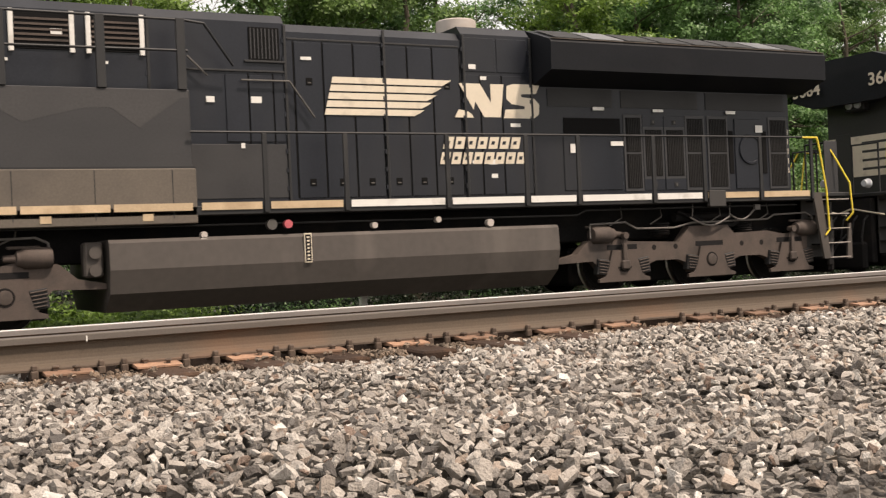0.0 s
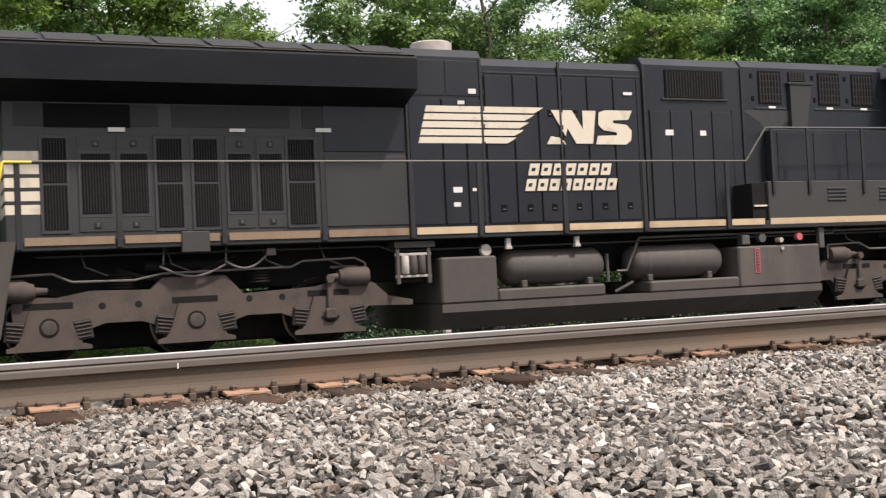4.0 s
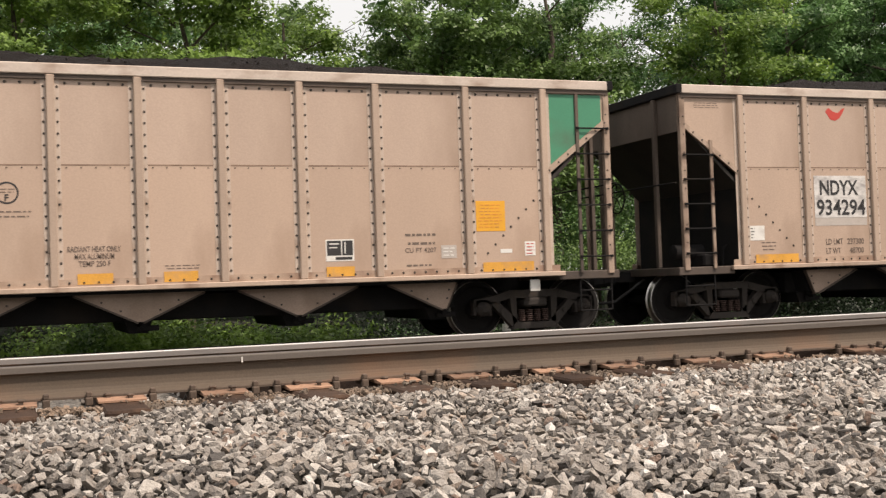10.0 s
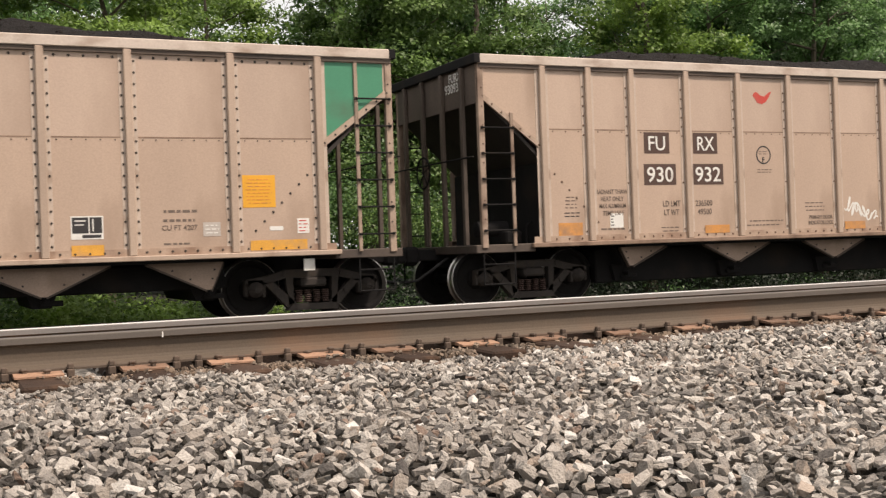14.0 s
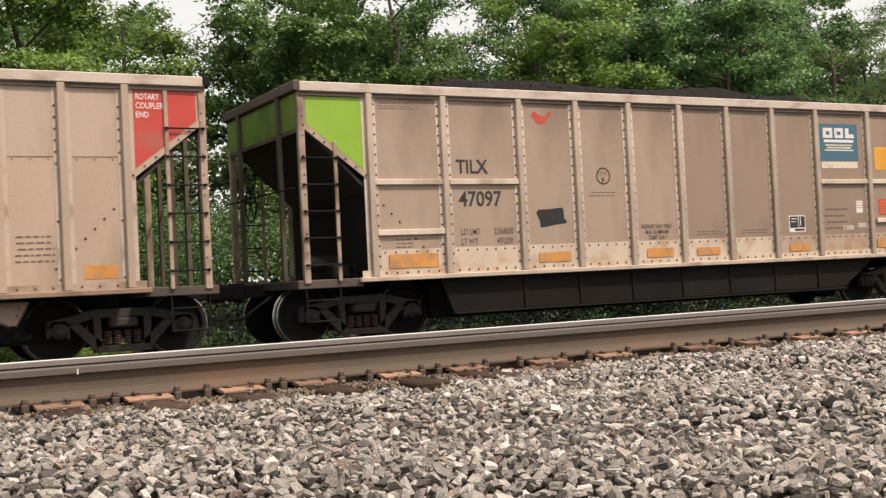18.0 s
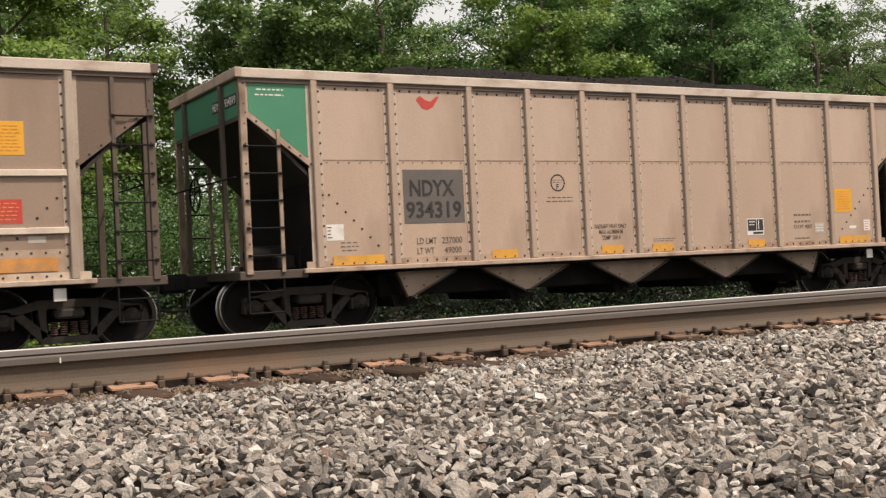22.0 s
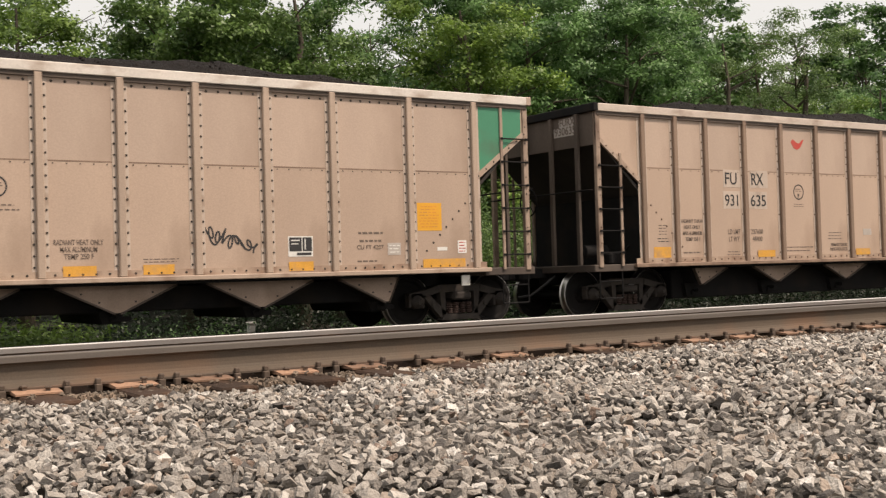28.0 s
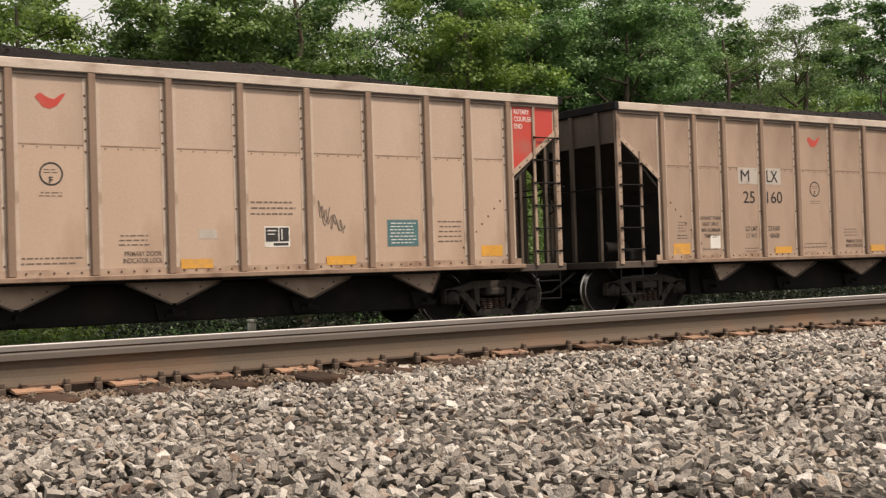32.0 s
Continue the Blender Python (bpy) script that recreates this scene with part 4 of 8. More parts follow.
def woods():
    rng = np.random.default_rng(21)
    rows = (
        (-4.5, 30, 12, 4, LEAF_DARK, 0.8), (2.4, 31, 12.5, 4, LEAF_MID, 0.8), (-10, 27, 12, 4, LEAF_DARK, 0.8),
        (-6, 22, 9, 3.2, LEAF_DARK, 0.8), (0.5, 23, 10.5, 3.4, LEAF_BRIGHT, 2.4), (4.2, 22, 10.5, 3.0, LEAF_BRIGHT, 3.0), (7.9, 26, 11, 2.9, LEAF_BRIGHT, 3.2),
        (12.2, 25, 12, 3.1, LEAF_OLIVE, 1.5), (15.0, 23.5, 12, 3.0, LEAF_OLIVE, 1.5), (17.8, 26.5, 13, 3.2, LEAF_MID, 1.5), (21.2, 24, 12, 3.0, LEAF_BRIGHT, 1.2),
        (25.0, 25.5, 12.5, 3.6, LEAF_MID, 0.8), (29.2, 25, 12.5, 3.8, LEAF_MID, 0.8), (33.0, 27.5, 12, 3.4, LEAF_MID, 0.8), (23.4, 29.5, 13, 3.8, LEAF_MID, 1.0), (28.0, 30, 13.5, 4.0, LEAF_MID, 1.0), (31.2, 28.5, 13.5, 3.8, LEAF_MID, 0.8), (34.6, 31.5, 13.5, 3.8, LEAF_MID, 0.8), (44, 28, 9, 3.2, LEAF_BRIGHT, 0.5),
        (38.5, 34, 12, 3.6, LEAF_MID, 0.8), (50, 29, 12, 4, LEAF_MID, 0.8), (43.5, 38, 11, 4.2, LEAF_DARK, 0.8), (48, 39, 9, 4.2, LEAF_MID, 0.8),
        (51, 37.5, 11.5, 4.2, LEAF_DARK, 0.8), (58, 39, 12.5, 4.4, LEAF_MID, 0.8), (64.5, 40, 13, 4.4, LEAF_DARK, 0.8), (57, 30, 12, 4.5, LEAF_MID, 0.8))
    for x, y, h, r, leaf, low in rows:
        # finer leaves only for trees inside the camera's view
        near = -0.05 < x / (y + 6.5) < 1.42
        tree(x, y, h, r * 1.08, leaf, rng, low + 1.5, clumps=int(22 * r), per=66 if near else 24, size=0.122 if near else 0.21)
    for x, y, h in ((38.6, 24.5, 13), (36.8, 27, 13), (43.5, 31, 13), (47.0, 35, 13)):
        tree(x, y, h, 3.2, LEAF_THIN, rng, 2.5, clumps=36, per=60, size=0.10, sparse=3.5)
    k = 0
    for x in np.arange(-12, 80, 4.4):
        d = 33 + 4 * (k % 3)
        tree(float(x) + rng.uniform(-1, 1), d, rng.uniform(11, 14) + (3.0 if x > 26 else 0), 4.4, (LEAF_DARK, LEAF_DARK, LEAF_OLIVE)[k % 3], rng, 2.2, clumps=96, per=16, size=0.25)
        k += 1


def undergrowth():
    """Bushes and weeds between the track and the trees."""
    rng = np.random.default_rng(8)
    for leaf, count, zlo, zhi, name, label in ((LEAF_OLIVE, 330, 0.55, 3.5, "undergrowth", "tangled green bushes along the wood's edge"),
                                               # same bushes in a darker leaf, the colour standing in for shade
                                               (LEAF_DARK, 130, 0.55, 3.0, "shaded_bushes", "bushes at the wood's edge in a darker leaf for shade"),
                                               (LEAF_BRIGHT, 165, -1.1, 0.55, "weeds", "bright green weeds and saplings behind the track"),
                                               (LEAF_MID, 22, -1.15, -0.2, "low_weeds", "small green weeds among dark ground cover"),
                                               (LEAF_SHADE, 300, -1.15, 0.2, "ground_cover", "low plants coloured near-black for the shade under the wood's edge"),
                                               (LEAF_DARK, 950, 0.7, 4.8, "thicket", "dark thicket under the trees")):
        deep = {"undergrowth": (16.5, 21), "shaded_bushes": (16.5, 21), "weeds": (14.4, 15.8), "low_weeds": (14.6, 16.4), "ground_cover": (18.5, 24), "thicket": (20, 29)}[name]
        cs = []
        while len(cs) < count:
            y = rng.uniform(*deep)
            x = rng.uniform(-0.12 * (y + 6.5) - 3, 1.6 * (y + 6.5) + 4)
            if name.endswith("weeds") and not any(a < x < b for a, b in (((-2, -0.5), (0.5, 6.4)) if name == "weeds" else ((7.6, 9.4), (12.1, 13.0), (15.4, 16.2), (19.4, 20.2)))):
                continue
            if name == "undergrowth" and x < 9 or name == "shaded_bushes" and x > 9:
                continue
            top = zlo + (zhi - zlo) * (0.45 + 0.75 * noise.noise((x * 0.35, y * 0.3, len(name))))
            z = rng.uniform(zlo, max(top, zlo + 0.3))
            cs.append((x, y, z))
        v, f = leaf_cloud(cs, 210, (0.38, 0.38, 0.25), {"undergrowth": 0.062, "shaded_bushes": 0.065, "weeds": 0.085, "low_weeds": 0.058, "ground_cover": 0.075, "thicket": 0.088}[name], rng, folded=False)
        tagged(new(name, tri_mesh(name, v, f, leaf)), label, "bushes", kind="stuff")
    cs = [(rng.uniform(-90, 150), rng.uniform(46, 60), rng.uniform(-1, 15)) for _ in range(4200)]
    cs = [c for c in cs if not any(sky_gap((c[0] + k, c[1], c[2] + 1.5)) for k in (-2.2, -1.1, 0, 1.1, 2.2))]
    cs += [(rng.uniform(-20, 75), rng.uniform(40, 46), rng.uniform(-1.0, 3.0)) for _ in range(800)]
    # unseen clumps behind the camera, added to cut side skylight and reflections
    cs += [(rng.uniform(-90, 110), rng.uniform(-62, -46), rng.uniform(-1, 12) * rng.uniform(0.4, 1)) for _ in range(1200)]
    v, f = leaf_cloud(cs, 40, (0.9, 0.9, 0.5), 0.28, rng, folded=False)
    tagged(new("distant_woods", tri_mesh("distant_woods", v, f, LEAF_DARK)), "dark green woods farther back, those behind the camera added unseen", "woods", kind="stuff")

# ---- hopper cars ----
RIBS_A = (-6.22, -4.90, -3.45, -2.29, -1.145, 0.0, 1.145, 2.29, 3.45, 4.90, 6.22)
RIBS_B = (-6.24, -5.37, -4.52, -3.39, -2.27, -1.13, 0.0, 1.13, 2.27, 3.39, 4.52, 5.37, 6.24)
HALF, SIDE, TOP, SILL = 7.41, 1.66, 4.05, 1.02      # half length, half width at the sheets, top, foot of the sheets
SLOPE_TOP, SLOPE_FOOT = 3.40, 2.50                  # the slanted foot of the end sheets


def wheelset(parent, x, radius, gauge=0.755):
    """An axle with its two wheels, a part of its own that turns."""
    ax = part("wheelset", Mesh().lathe([(-1.12, 0.07), (-1.0, 0.085), (1.0, 0.085), (1.12, 0.07)], seg=10), SOOT, parent)
    ax.location = (x, 0, radius)
    k = f"wheel_{radius}"
    if k not in SHARED:
        r = radius
        SHARED[k] = Mesh().lathe([(-0.075, 0.10), (-0.080, 0.15), (-0.02, 0.17), (-0.005, r - 0.11), (-0.062, r - 0.075), (-0.066, r - 0.012), (-0.060, r), (0.045, r + 0.004), (0.062, r + 0.026), (0.075, r + 0.02), (0.07, r - 0.09), (0.03, r - 0.12), (0.02, 0.15), (0.06, 0.13), (0.06, 0.10)],
                                 seg=30, mats=[0, 0, 0, 0, 0, 1 if r < 0.5 else 0, 1, 1, 1, 0, 0, 0, 0, 0]).mesh("wheel", WHEEL, TREAD, smooth=True)
    for side in (-1, 1):
        w = part("wheel", SHARED[k], None, ax)
        w.location = (0, side * gauge, 0)
        if side > 0:
            w.rotation_euler = (0, 0, math.pi)
    return ax


SHARED = {}


def spring_mesh():
    m = Mesh()
    m.lathe([(0.016 * k - 0.011, 0.066 if k % 2 else 0.045) for k in range(13)], axis="z", seg=10)
    return m


def freight_truck(parent, x):
    """A three-piece truck: cast side frames with two windows, springs, bolster, journal boxes, brake beams."""
    if "side_frame" not in SHARED:
        m = Mesh()
        t0, t1 = -0.07, 0.07
        m.prism([(-1.05, 0.60), (-0.72, 0.66), (-0.42, 0.74), (0.42, 0.74), (0.72, 0.66), (1.05, 0.60), (1.05, 0.50), (0.74, 0.53), (0.40, 0.62), (-0.40, 0.62), (-0.74, 0.53), (-1.05, 0.50)], t0, t1)
        m.prism([(-0.78, 0.56), (-0.62, 0.56), (-0.24, 0.21), (-0.38, 0.14)], t0, t1)
        m.prism([(0.78, 0.56), (0.62, 0.56), (0.24, 0.21), (0.38, 0.14)], t0, t1)
        m.prism([(-0.42, 0.12), (0.42, 0.12), (0.34, 0.22), (-0.34, 0.22)], t0 - 0.03, t1)
        for s in (-1, 1):
            m.prism([(s * 0.31, 0.62), (s * 0.42, 0.62), (s * 0.38, 0.20), (s * 0.30, 0.20)], t0, t1)
            m.box(s * 0.76, s * 1.03, t0, t1, 0.46, 0.62, 0.02)
            m.box(s * 0.74, s * 0.79, t0, t1, 0.34, 0.56, 0.01)
            m.box(s * 1.01, s * 1.06, t0, t1, 0.36, 0.56, 0.01)
            m.rod((s * 0.55, -0.09, 0.40), (s * 0.55, -0.05, 0.40), 0.05, 8)
            m.box(s * 0.43, s * 0.47, t0 - 0.02, t0, 0.64, 0.72, 0.006)
        SHARED["side_frame"] = m.mesh("side_frame", FREIGHT)
        SHARED["spring"] = spring_mesh().mesh("spring", SPRING, smooth=True)
        SHARED["bearing"] = Mesh().lathe([(-0.16, 0.0), (-0.16, 0.05), (-0.13, 0.075), (-0.06, 0.12), (0.1, 0.12)], seg=14).box(-0.05, 0.05, -0.168, -0.15, -0.012, 0.012, 0.004).rod((0, -0.175, 0.04), (0, -0.14, 0.04), 0.014, 6).rod((-0.036, -0.175, -0.024), (-0.036, -0.14, -0.024), 0.014, 6).rod((0.036, -0.175, -0.024), (0.036, -0.14, -0.024), 0.014, 6).mesh("bearing_cap", FREIGHT, smooth=False)
        SHARED["bolster"] = Mesh().box(-0.20, 0.20, -1.22, 1.22, 0.47, 0.61, 0.03).box(-0.25, 0.25, -0.5, 0.5, 0.4, 0.72, 0.03).mesh("bolster", FREIGHT)
        SHARED["beam"] = Mesh().box(-0.06, 0.06, -0.85, 0.85, 0.30, 0.40, 0.02).box(-0.05, 0.09, -0.80, -0.70, 0.28, 0.56, 0.02).box(-0.05, 0.09, 0.70, 0.80, 0.28, 0.56, 0.02).mesh("brake_beam", SOOT)
    tr = part("truck", SHARED["bolster"], None, parent, "dusty cast steel freight truck")
    tr.location = (x, 0, 0)
    for side in (-1, 1):
        f = part("side_frame", SHARED["side_frame"], None, tr)
        f.location = (0, side * 1.06, 0)
        if side > 0:
            f.rotation_euler = (0, 0, math.pi)
        for sx in (-0.22, -0.075, 0.075, 0.22):
            s = part("spring", SHARED["spring"], None, tr)
            s.location = (sx * 0.95, side * 1.09, 0.245)
        for sx in (-0.89, 0.89):
            s = part("bearing_cap", SHARED["bearing"], None, tr)
            s.location = (sx, side * 1.08, 0.457)
            if side > 0:
                s.rotation_euler = (0, 0, math.pi)
    for sx in (-0.36, 0.36):
        s = part("brake_beam", SHARED["beam"], None, tr)
        s.location = (sx, 0, 0)
        if sx > 0:
            s.rotation_euler = (0, 0, math.pi)
    return [wheelset(parent, x + sx, 0.457) for sx in (-0.89, 0.89)]


def coupler(parent, end, z=0.88, reach=8.12, start=7.3):
    m = Mesh().box(end * start, end * (reach - 0.28), -0.09, 0.09, z - 0.1, z + 0.1, 0.02)
    m.box(end * (reach - 0.30), end * (reach - 0.02), -0.15, 0.10, z - 0.15, z + 0.15, 0.05)
    m.box(end * (reach - 0.10), end * (reach + 0.10), -0.16 * end, -0.02 * end, z - 0.13, z + 0.13, 0.04)
    part("coupler", m, SOOT, parent, "dark cast coupler")
    h = Mesh()
    pts = [(end * (start + 0.1), 0.35 * end, z - 0.05), (end * (start + 0.35), 0.33 * end, z - 0.22), (end * (reach - 0.2), 0.22 * end, z - 0.42), (end * reach, 0.1 * end, z - 0.45)]
    part("air_hose", h.tube(pts, 0.025, 7), RUBBER, parent, "black air hose")


def hopper(ribs, fishbelly=False):
    """A steel and aluminium coal hopper car: ribbed sheets, open slanted ends with ladders, hopper chutes, trucks, a heaped load."""
    car = thing("hopper_car", "tan coal hopper car", "hopper car", "cars of the coal train")
    chord0 = 3.90
    many = len(ribs) > 11
    seam = 2.87 if many else 2.675
    for s in (-1, 1):
        for a, b in zip(ribs, ribs[1:]):
            soiled = fishbelly and a > -0.5
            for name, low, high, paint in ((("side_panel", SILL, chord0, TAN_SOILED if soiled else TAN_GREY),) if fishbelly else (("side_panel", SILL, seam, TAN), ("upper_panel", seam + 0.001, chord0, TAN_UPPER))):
                key = f"{name}_{round(b - a, 2)}_{s}_{low}_{high}_{soiled}"
                if key not in SHARED:
                    w = (b - a) / 2
                    SHARED[key] = Mesh().box(-w + 0.001, w - 0.001, s * SIDE - 0.01, s * SIDE + 0.01, low, high).mesh(name, paint)
                p = part(name, SHARED[key], None, car)
                p.location = ((a + b) / 2, 0, 0)
        for e in (-1, 1):
            x0, x1 = e * abs(ribs[-1]), e * HALF
            m = Mesh().prism([(x0, chord0), (x1, chord0), (x1, SLOPE_TOP), (x0, SLOPE_FOOT)], s * SIDE - 0.01, s * SIDE + 0.01)
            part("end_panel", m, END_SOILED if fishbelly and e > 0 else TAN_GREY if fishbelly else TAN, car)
            m = Mesh()
            m.prism([(x1, SLOPE_TOP), (x1, SLOPE_TOP + 0.10), (x0, SLOPE_FOOT + 0.10), (x0, SLOPE_FOOT)], s * (SIDE + 0.0101), s * (SIDE + 0.028))
            part("slope_flange", m, END_SOILED if fishbelly and e > 0 else TAN_RIB, car)
            post = Mesh().box(x1, x1 - e * 0.105, s * (SIDE - 0.05), s * (SIDE + 0.035), SILL - 0.06, chord0, 0.008)
            part("corner_post", post, POST_RUST, car)
            xi = x1 - e * 0.56
            zi = SLOPE_TOP - 0.56 * (SLOPE_TOP - SLOPE_FOOT) / (HALF - abs(ribs[-1])) + 0.16
            part("ladder_stile", Mesh().box(xi, xi - e * 0.058, s * (SIDE + 0.011), s * (SIDE + 0.045), SILL - 0.04, zi if e < 0 else chord0, 0.006), POST_RUST, car)
            z = SILL + 0.22
            while z < (zi - 0.1 if e < 0 else 3.6):
                r = Mesh().rod((x1 - e * 0.05, s * (SIDE + 0.06), z), (xi - e * 0.03, s * (SIDE + 0.06), z), 0.013, 6)
                r.box(x1 - e * 0.05 - 0.02, x1 - e * 0.05 + 0.02, s * (SIDE + 0.03), s * (SIDE + 0.066), z - 0.02, z + 0.02)
                r.box(xi - e * 0.035 - 0.02, xi - e * 0.035 + 0.02, s * (SIDE + 0.03), s * (SIDE + 0.066), z - 0.02, z + 0.02)
                part("rung", r, SOOT, car)
                z += 0.41
            st = Mesh().tube([(x1 - e * 0.04, s * (SIDE - 0.02), SILL), (x1 - e * 0.04, s * (SIDE - 0.02), 0.38), (xi - e * 0.04, s * (SIDE - 0.02), 0.38), (xi - e * 0.04, s * (SIDE - 0.02), SILL)], 0.014, 6)
            st.rod((x1 - e * 0.04, s * (SIDE - 0.02), 0.70), (xi - e * 0.04, s * (SIDE - 0.02), 0.70), 0.013, 6)
            part("step", st, SOOT, car)
        for x in ribs:
            key = f"rib_{s}_{len(ribs)}_{fishbelly}_{fishbelly and x < 1}"
            if key not in SHARED:
                m = Mesh().box(-0.055, 0.055, s * (SIDE + 0.0101), s * (SIDE + 0.075), SILL + 0.0, chord0, 0.012)
                SHARED[key] = m.mesh("rib", RIB_BLEACHED if fishbelly else RIB_BROWN if many else TAN_RIB)
                m = Mesh()
                for q in (-1, 1):
                    m.box(q * 0.0555, q * 0.12, s * (SIDE + 0.0101), s * (SIDE + 0.017), SILL + 0.01, chord0)
                SHARED["flange_" + key] = m.mesh("rib_flange", FLANGE_CREAM if fishbelly and x < 1 else RIB_BLEACHED if fishbelly else TAN_TRIM)
            p = part("rib", SHARED[key], None, car)
            p.location = (x, 0, 0)
            p = part("rib_flange", SHARED["flange_" + key], None, car)
            p.location = (x, 0, 0)
        m = Mesh().box(-HALF, HALF, s * (SIDE - 0.07), s * (SIDE + 0.077), chord0, TOP, 0.012)
        part("top_chord", m, CHORD_PALE, car, "top rail coloured pale for the sun on it")
        if not fishbelly:
            part("seam", Mesh().box(-ribs[-1], ribs[-1], s * (SIDE + 0.0101), s * (SIDE + 0.0125), seam - 0.010, seam + 0.010), RIB_BROWN, car)
        # dark strip stands in for the shadow line below the top chord
        lip = Mesh().box(-HALF + 0.02, HALF - 0.02, s * (SIDE + 0.0101), s * (SIDE + 0.05), chord0 - 0.06, chord0 - 0.001)
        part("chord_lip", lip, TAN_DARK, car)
        sill = Mesh().box(-ribs[-1] - 0.28, ribs[-1] + 0.28, s * (SIDE + 0.0101), s * (SIDE + 0.09), SILL - 0.075, SILL - 0.001, 0.01)
        part("sill_strip", Mesh().box(-ribs[-1] - 0.22, ribs[-1] + 0.22, s * (SIDE + 0.0101), s * (SIDE + 0.022), SILL, SILL + 0.10), STRIP_CREAM if fishbelly else SILL_RUST, car, "rust-streaked bottom strip")
        part("side_sill", sill, RIB_BLEACHED if fishbelly else RIB_BROWN if many else TAN_RIB, car)
        rv = Mesh()

        def rivet(x, z, out=0.017, r=0.019):
            a, b = s * (SIDE + out), s * (SIDE + out + 0.012)
            vs = [(x + r * math.cos(k * 1.0472), a, z + r * math.sin(k * 1.0472)) for k in range(6)] + [(x + 0.6 * r * math.cos(k * 1.0472), b, z + 0.6 * r * math.sin(k * 1.0472)) for k in range(6)]
            rv.add(vs, [(k, (k + 1) % 6, 6 + (k + 1) % 6, 6 + k) for k in range(6)] + [tuple(range(6, 12))])

        for x in ribs:
            for q in (-0.09, 0.09):
                if abs(x + q) > ribs[-1]:
                    continue
                for k in range(17):
                    if not many or (q < 0 and (k % 5 == 0 or k in (11, 12, 13, 14))):
                        rivet(x + q, SILL + 0.16 + k * 0.16)
        for a, b in zip(ribs, ribs[1:]):
            n = max(3, int((b - a - 0.3) / 0.16))
            for k in range(n):
                x = a + 0.19 + (b - a - 0.38) * k / (n - 1)
                if fishbelly:
                    rivet(x, SILL + 0.375, 0.012, 0.017)
                elif not many:
                    rivet(x, chord0 - 0.11, 0.0105, 0.022)
                rivet(x, SILL + 0.05, 0.023)
                if not fishbelly:
                    rivet(x, seam - 0.035, 0.0105, 0.011)
        for e in (-1, 1):
            for k in range(7):
                u = (k + 0.5) / 7
                rivet(e * (ribs[-1] + u * (HALF - ribs[-1])), SLOPE_FOOT + u * (SLOPE_TOP - SLOPE_FOOT) + 0.05, 0.029)
            for k in range(7):
                rivet(e * (ribs[-1] - 0.20 - 0.135 * k), SILL + 1.12 - 0.135 * k, 0.0105, 0.021)
            for k in range(9):
                rivet(e * (HALF - 0.065), SILL + 0.4 + 0.3 * k, 0.036, 0.014)
        part("rivets", rv, RUST_RIVET if many else RIVET, car, "rows of rusty rivet heads" if many else "rows of dark rivet heads", kind="stuff")
    for e in (-1, 1):
        part("slope_sheet", Mesh().prism([(e * (HALF - 0.04), SLOPE_TOP), (e * (HALF - 0.10), SLOPE_TOP), (e * 4.75, 1.02), (e * 4.75, 0.96), (e * 4.80, 0.96)], -SIDE + 0.02, SIDE - 0.02), SLOPE_SHADE, car)
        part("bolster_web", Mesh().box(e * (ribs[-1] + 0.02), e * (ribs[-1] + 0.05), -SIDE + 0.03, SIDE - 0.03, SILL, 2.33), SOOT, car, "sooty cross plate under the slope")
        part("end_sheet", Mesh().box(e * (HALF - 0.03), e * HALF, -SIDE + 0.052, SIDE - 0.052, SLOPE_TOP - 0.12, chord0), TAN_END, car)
        part("end_chord", Mesh().box(e * (HALF - 0.05), e * (HALF + 0.07), -SIDE - 0.08, SIDE + 0.08, chord0 + 0.003, TOP + 0.006, 0.012), SOOT, car, "sooty end rail")
        for y in ((-0.95, 0.95) if ribs[1] > -5 else (-1.18, -0.40, 0.40, 1.18)):
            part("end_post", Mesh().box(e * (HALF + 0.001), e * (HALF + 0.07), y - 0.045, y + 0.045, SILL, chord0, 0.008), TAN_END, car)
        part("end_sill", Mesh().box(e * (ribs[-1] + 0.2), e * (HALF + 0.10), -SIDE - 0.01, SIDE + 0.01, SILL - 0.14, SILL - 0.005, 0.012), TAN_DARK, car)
        part("grab_bar", Mesh().tube([(e * (HALF + 0.1), -SIDE, 2.42), (e * (HALF + 0.13), -0.5, 2.42), (e * (HALF + 0.13), 0.5, 2.42), (e * (HALF + 0.1), SIDE, 2.42)], 0.014, 6), SOOT, car)
        coupler(car, e)
    part("brake_cylinder", Mesh().lathe([(-0.3, 0.09), (-0.28, 0.13), (0.28, 0.13), (0.30, 0.09)], (-6.85, -0.9, 1.28), "x", 14), SOOT, car, smooth=True)
    part("brake_valve", Mesh().box(-6.75, -6.45, -1.25, -0.95, SILL, SILL + 0.22, 0.03).tube([(-6.4, -1.3, SILL), (-6.4, -1.3, SILL + 0.3), (-6.3, -1.3, SILL + 0.36)], 0.02, 6), SOOT, car)
    hoop = Mesh().tube([(-HALF - 0.13, 0.25 + 0.27 * math.cos(k * math.pi / 9), 2.3 + 0.27 * math.sin(k * math.pi / 9)) for k in range(19)], 0.016, 6)
    for a in (0.3, 1.56, 2.83, 4.08, 5.34):
        hoop.rod((-HALF - 0.13, 0.25, 2.3), (-HALF - 0.13, 0.25 + 0.27 * math.cos(a), 2.3 + 0.27 * math.sin(a)), 0.011, 5)
    part("brake_wheel", hoop, SOOT, car)
    part("centre_sill", Mesh().box(-HALF, HALF, -0.17, 0.17, 0.66, SILL - 0.02, 0.01), SOOT, car)
    part("floor_sheet", Mesh().box(-4.7, 4.7, -SIDE + 0.03, SIDE - 0.03, 0.90, 0.95), SOOT, car)
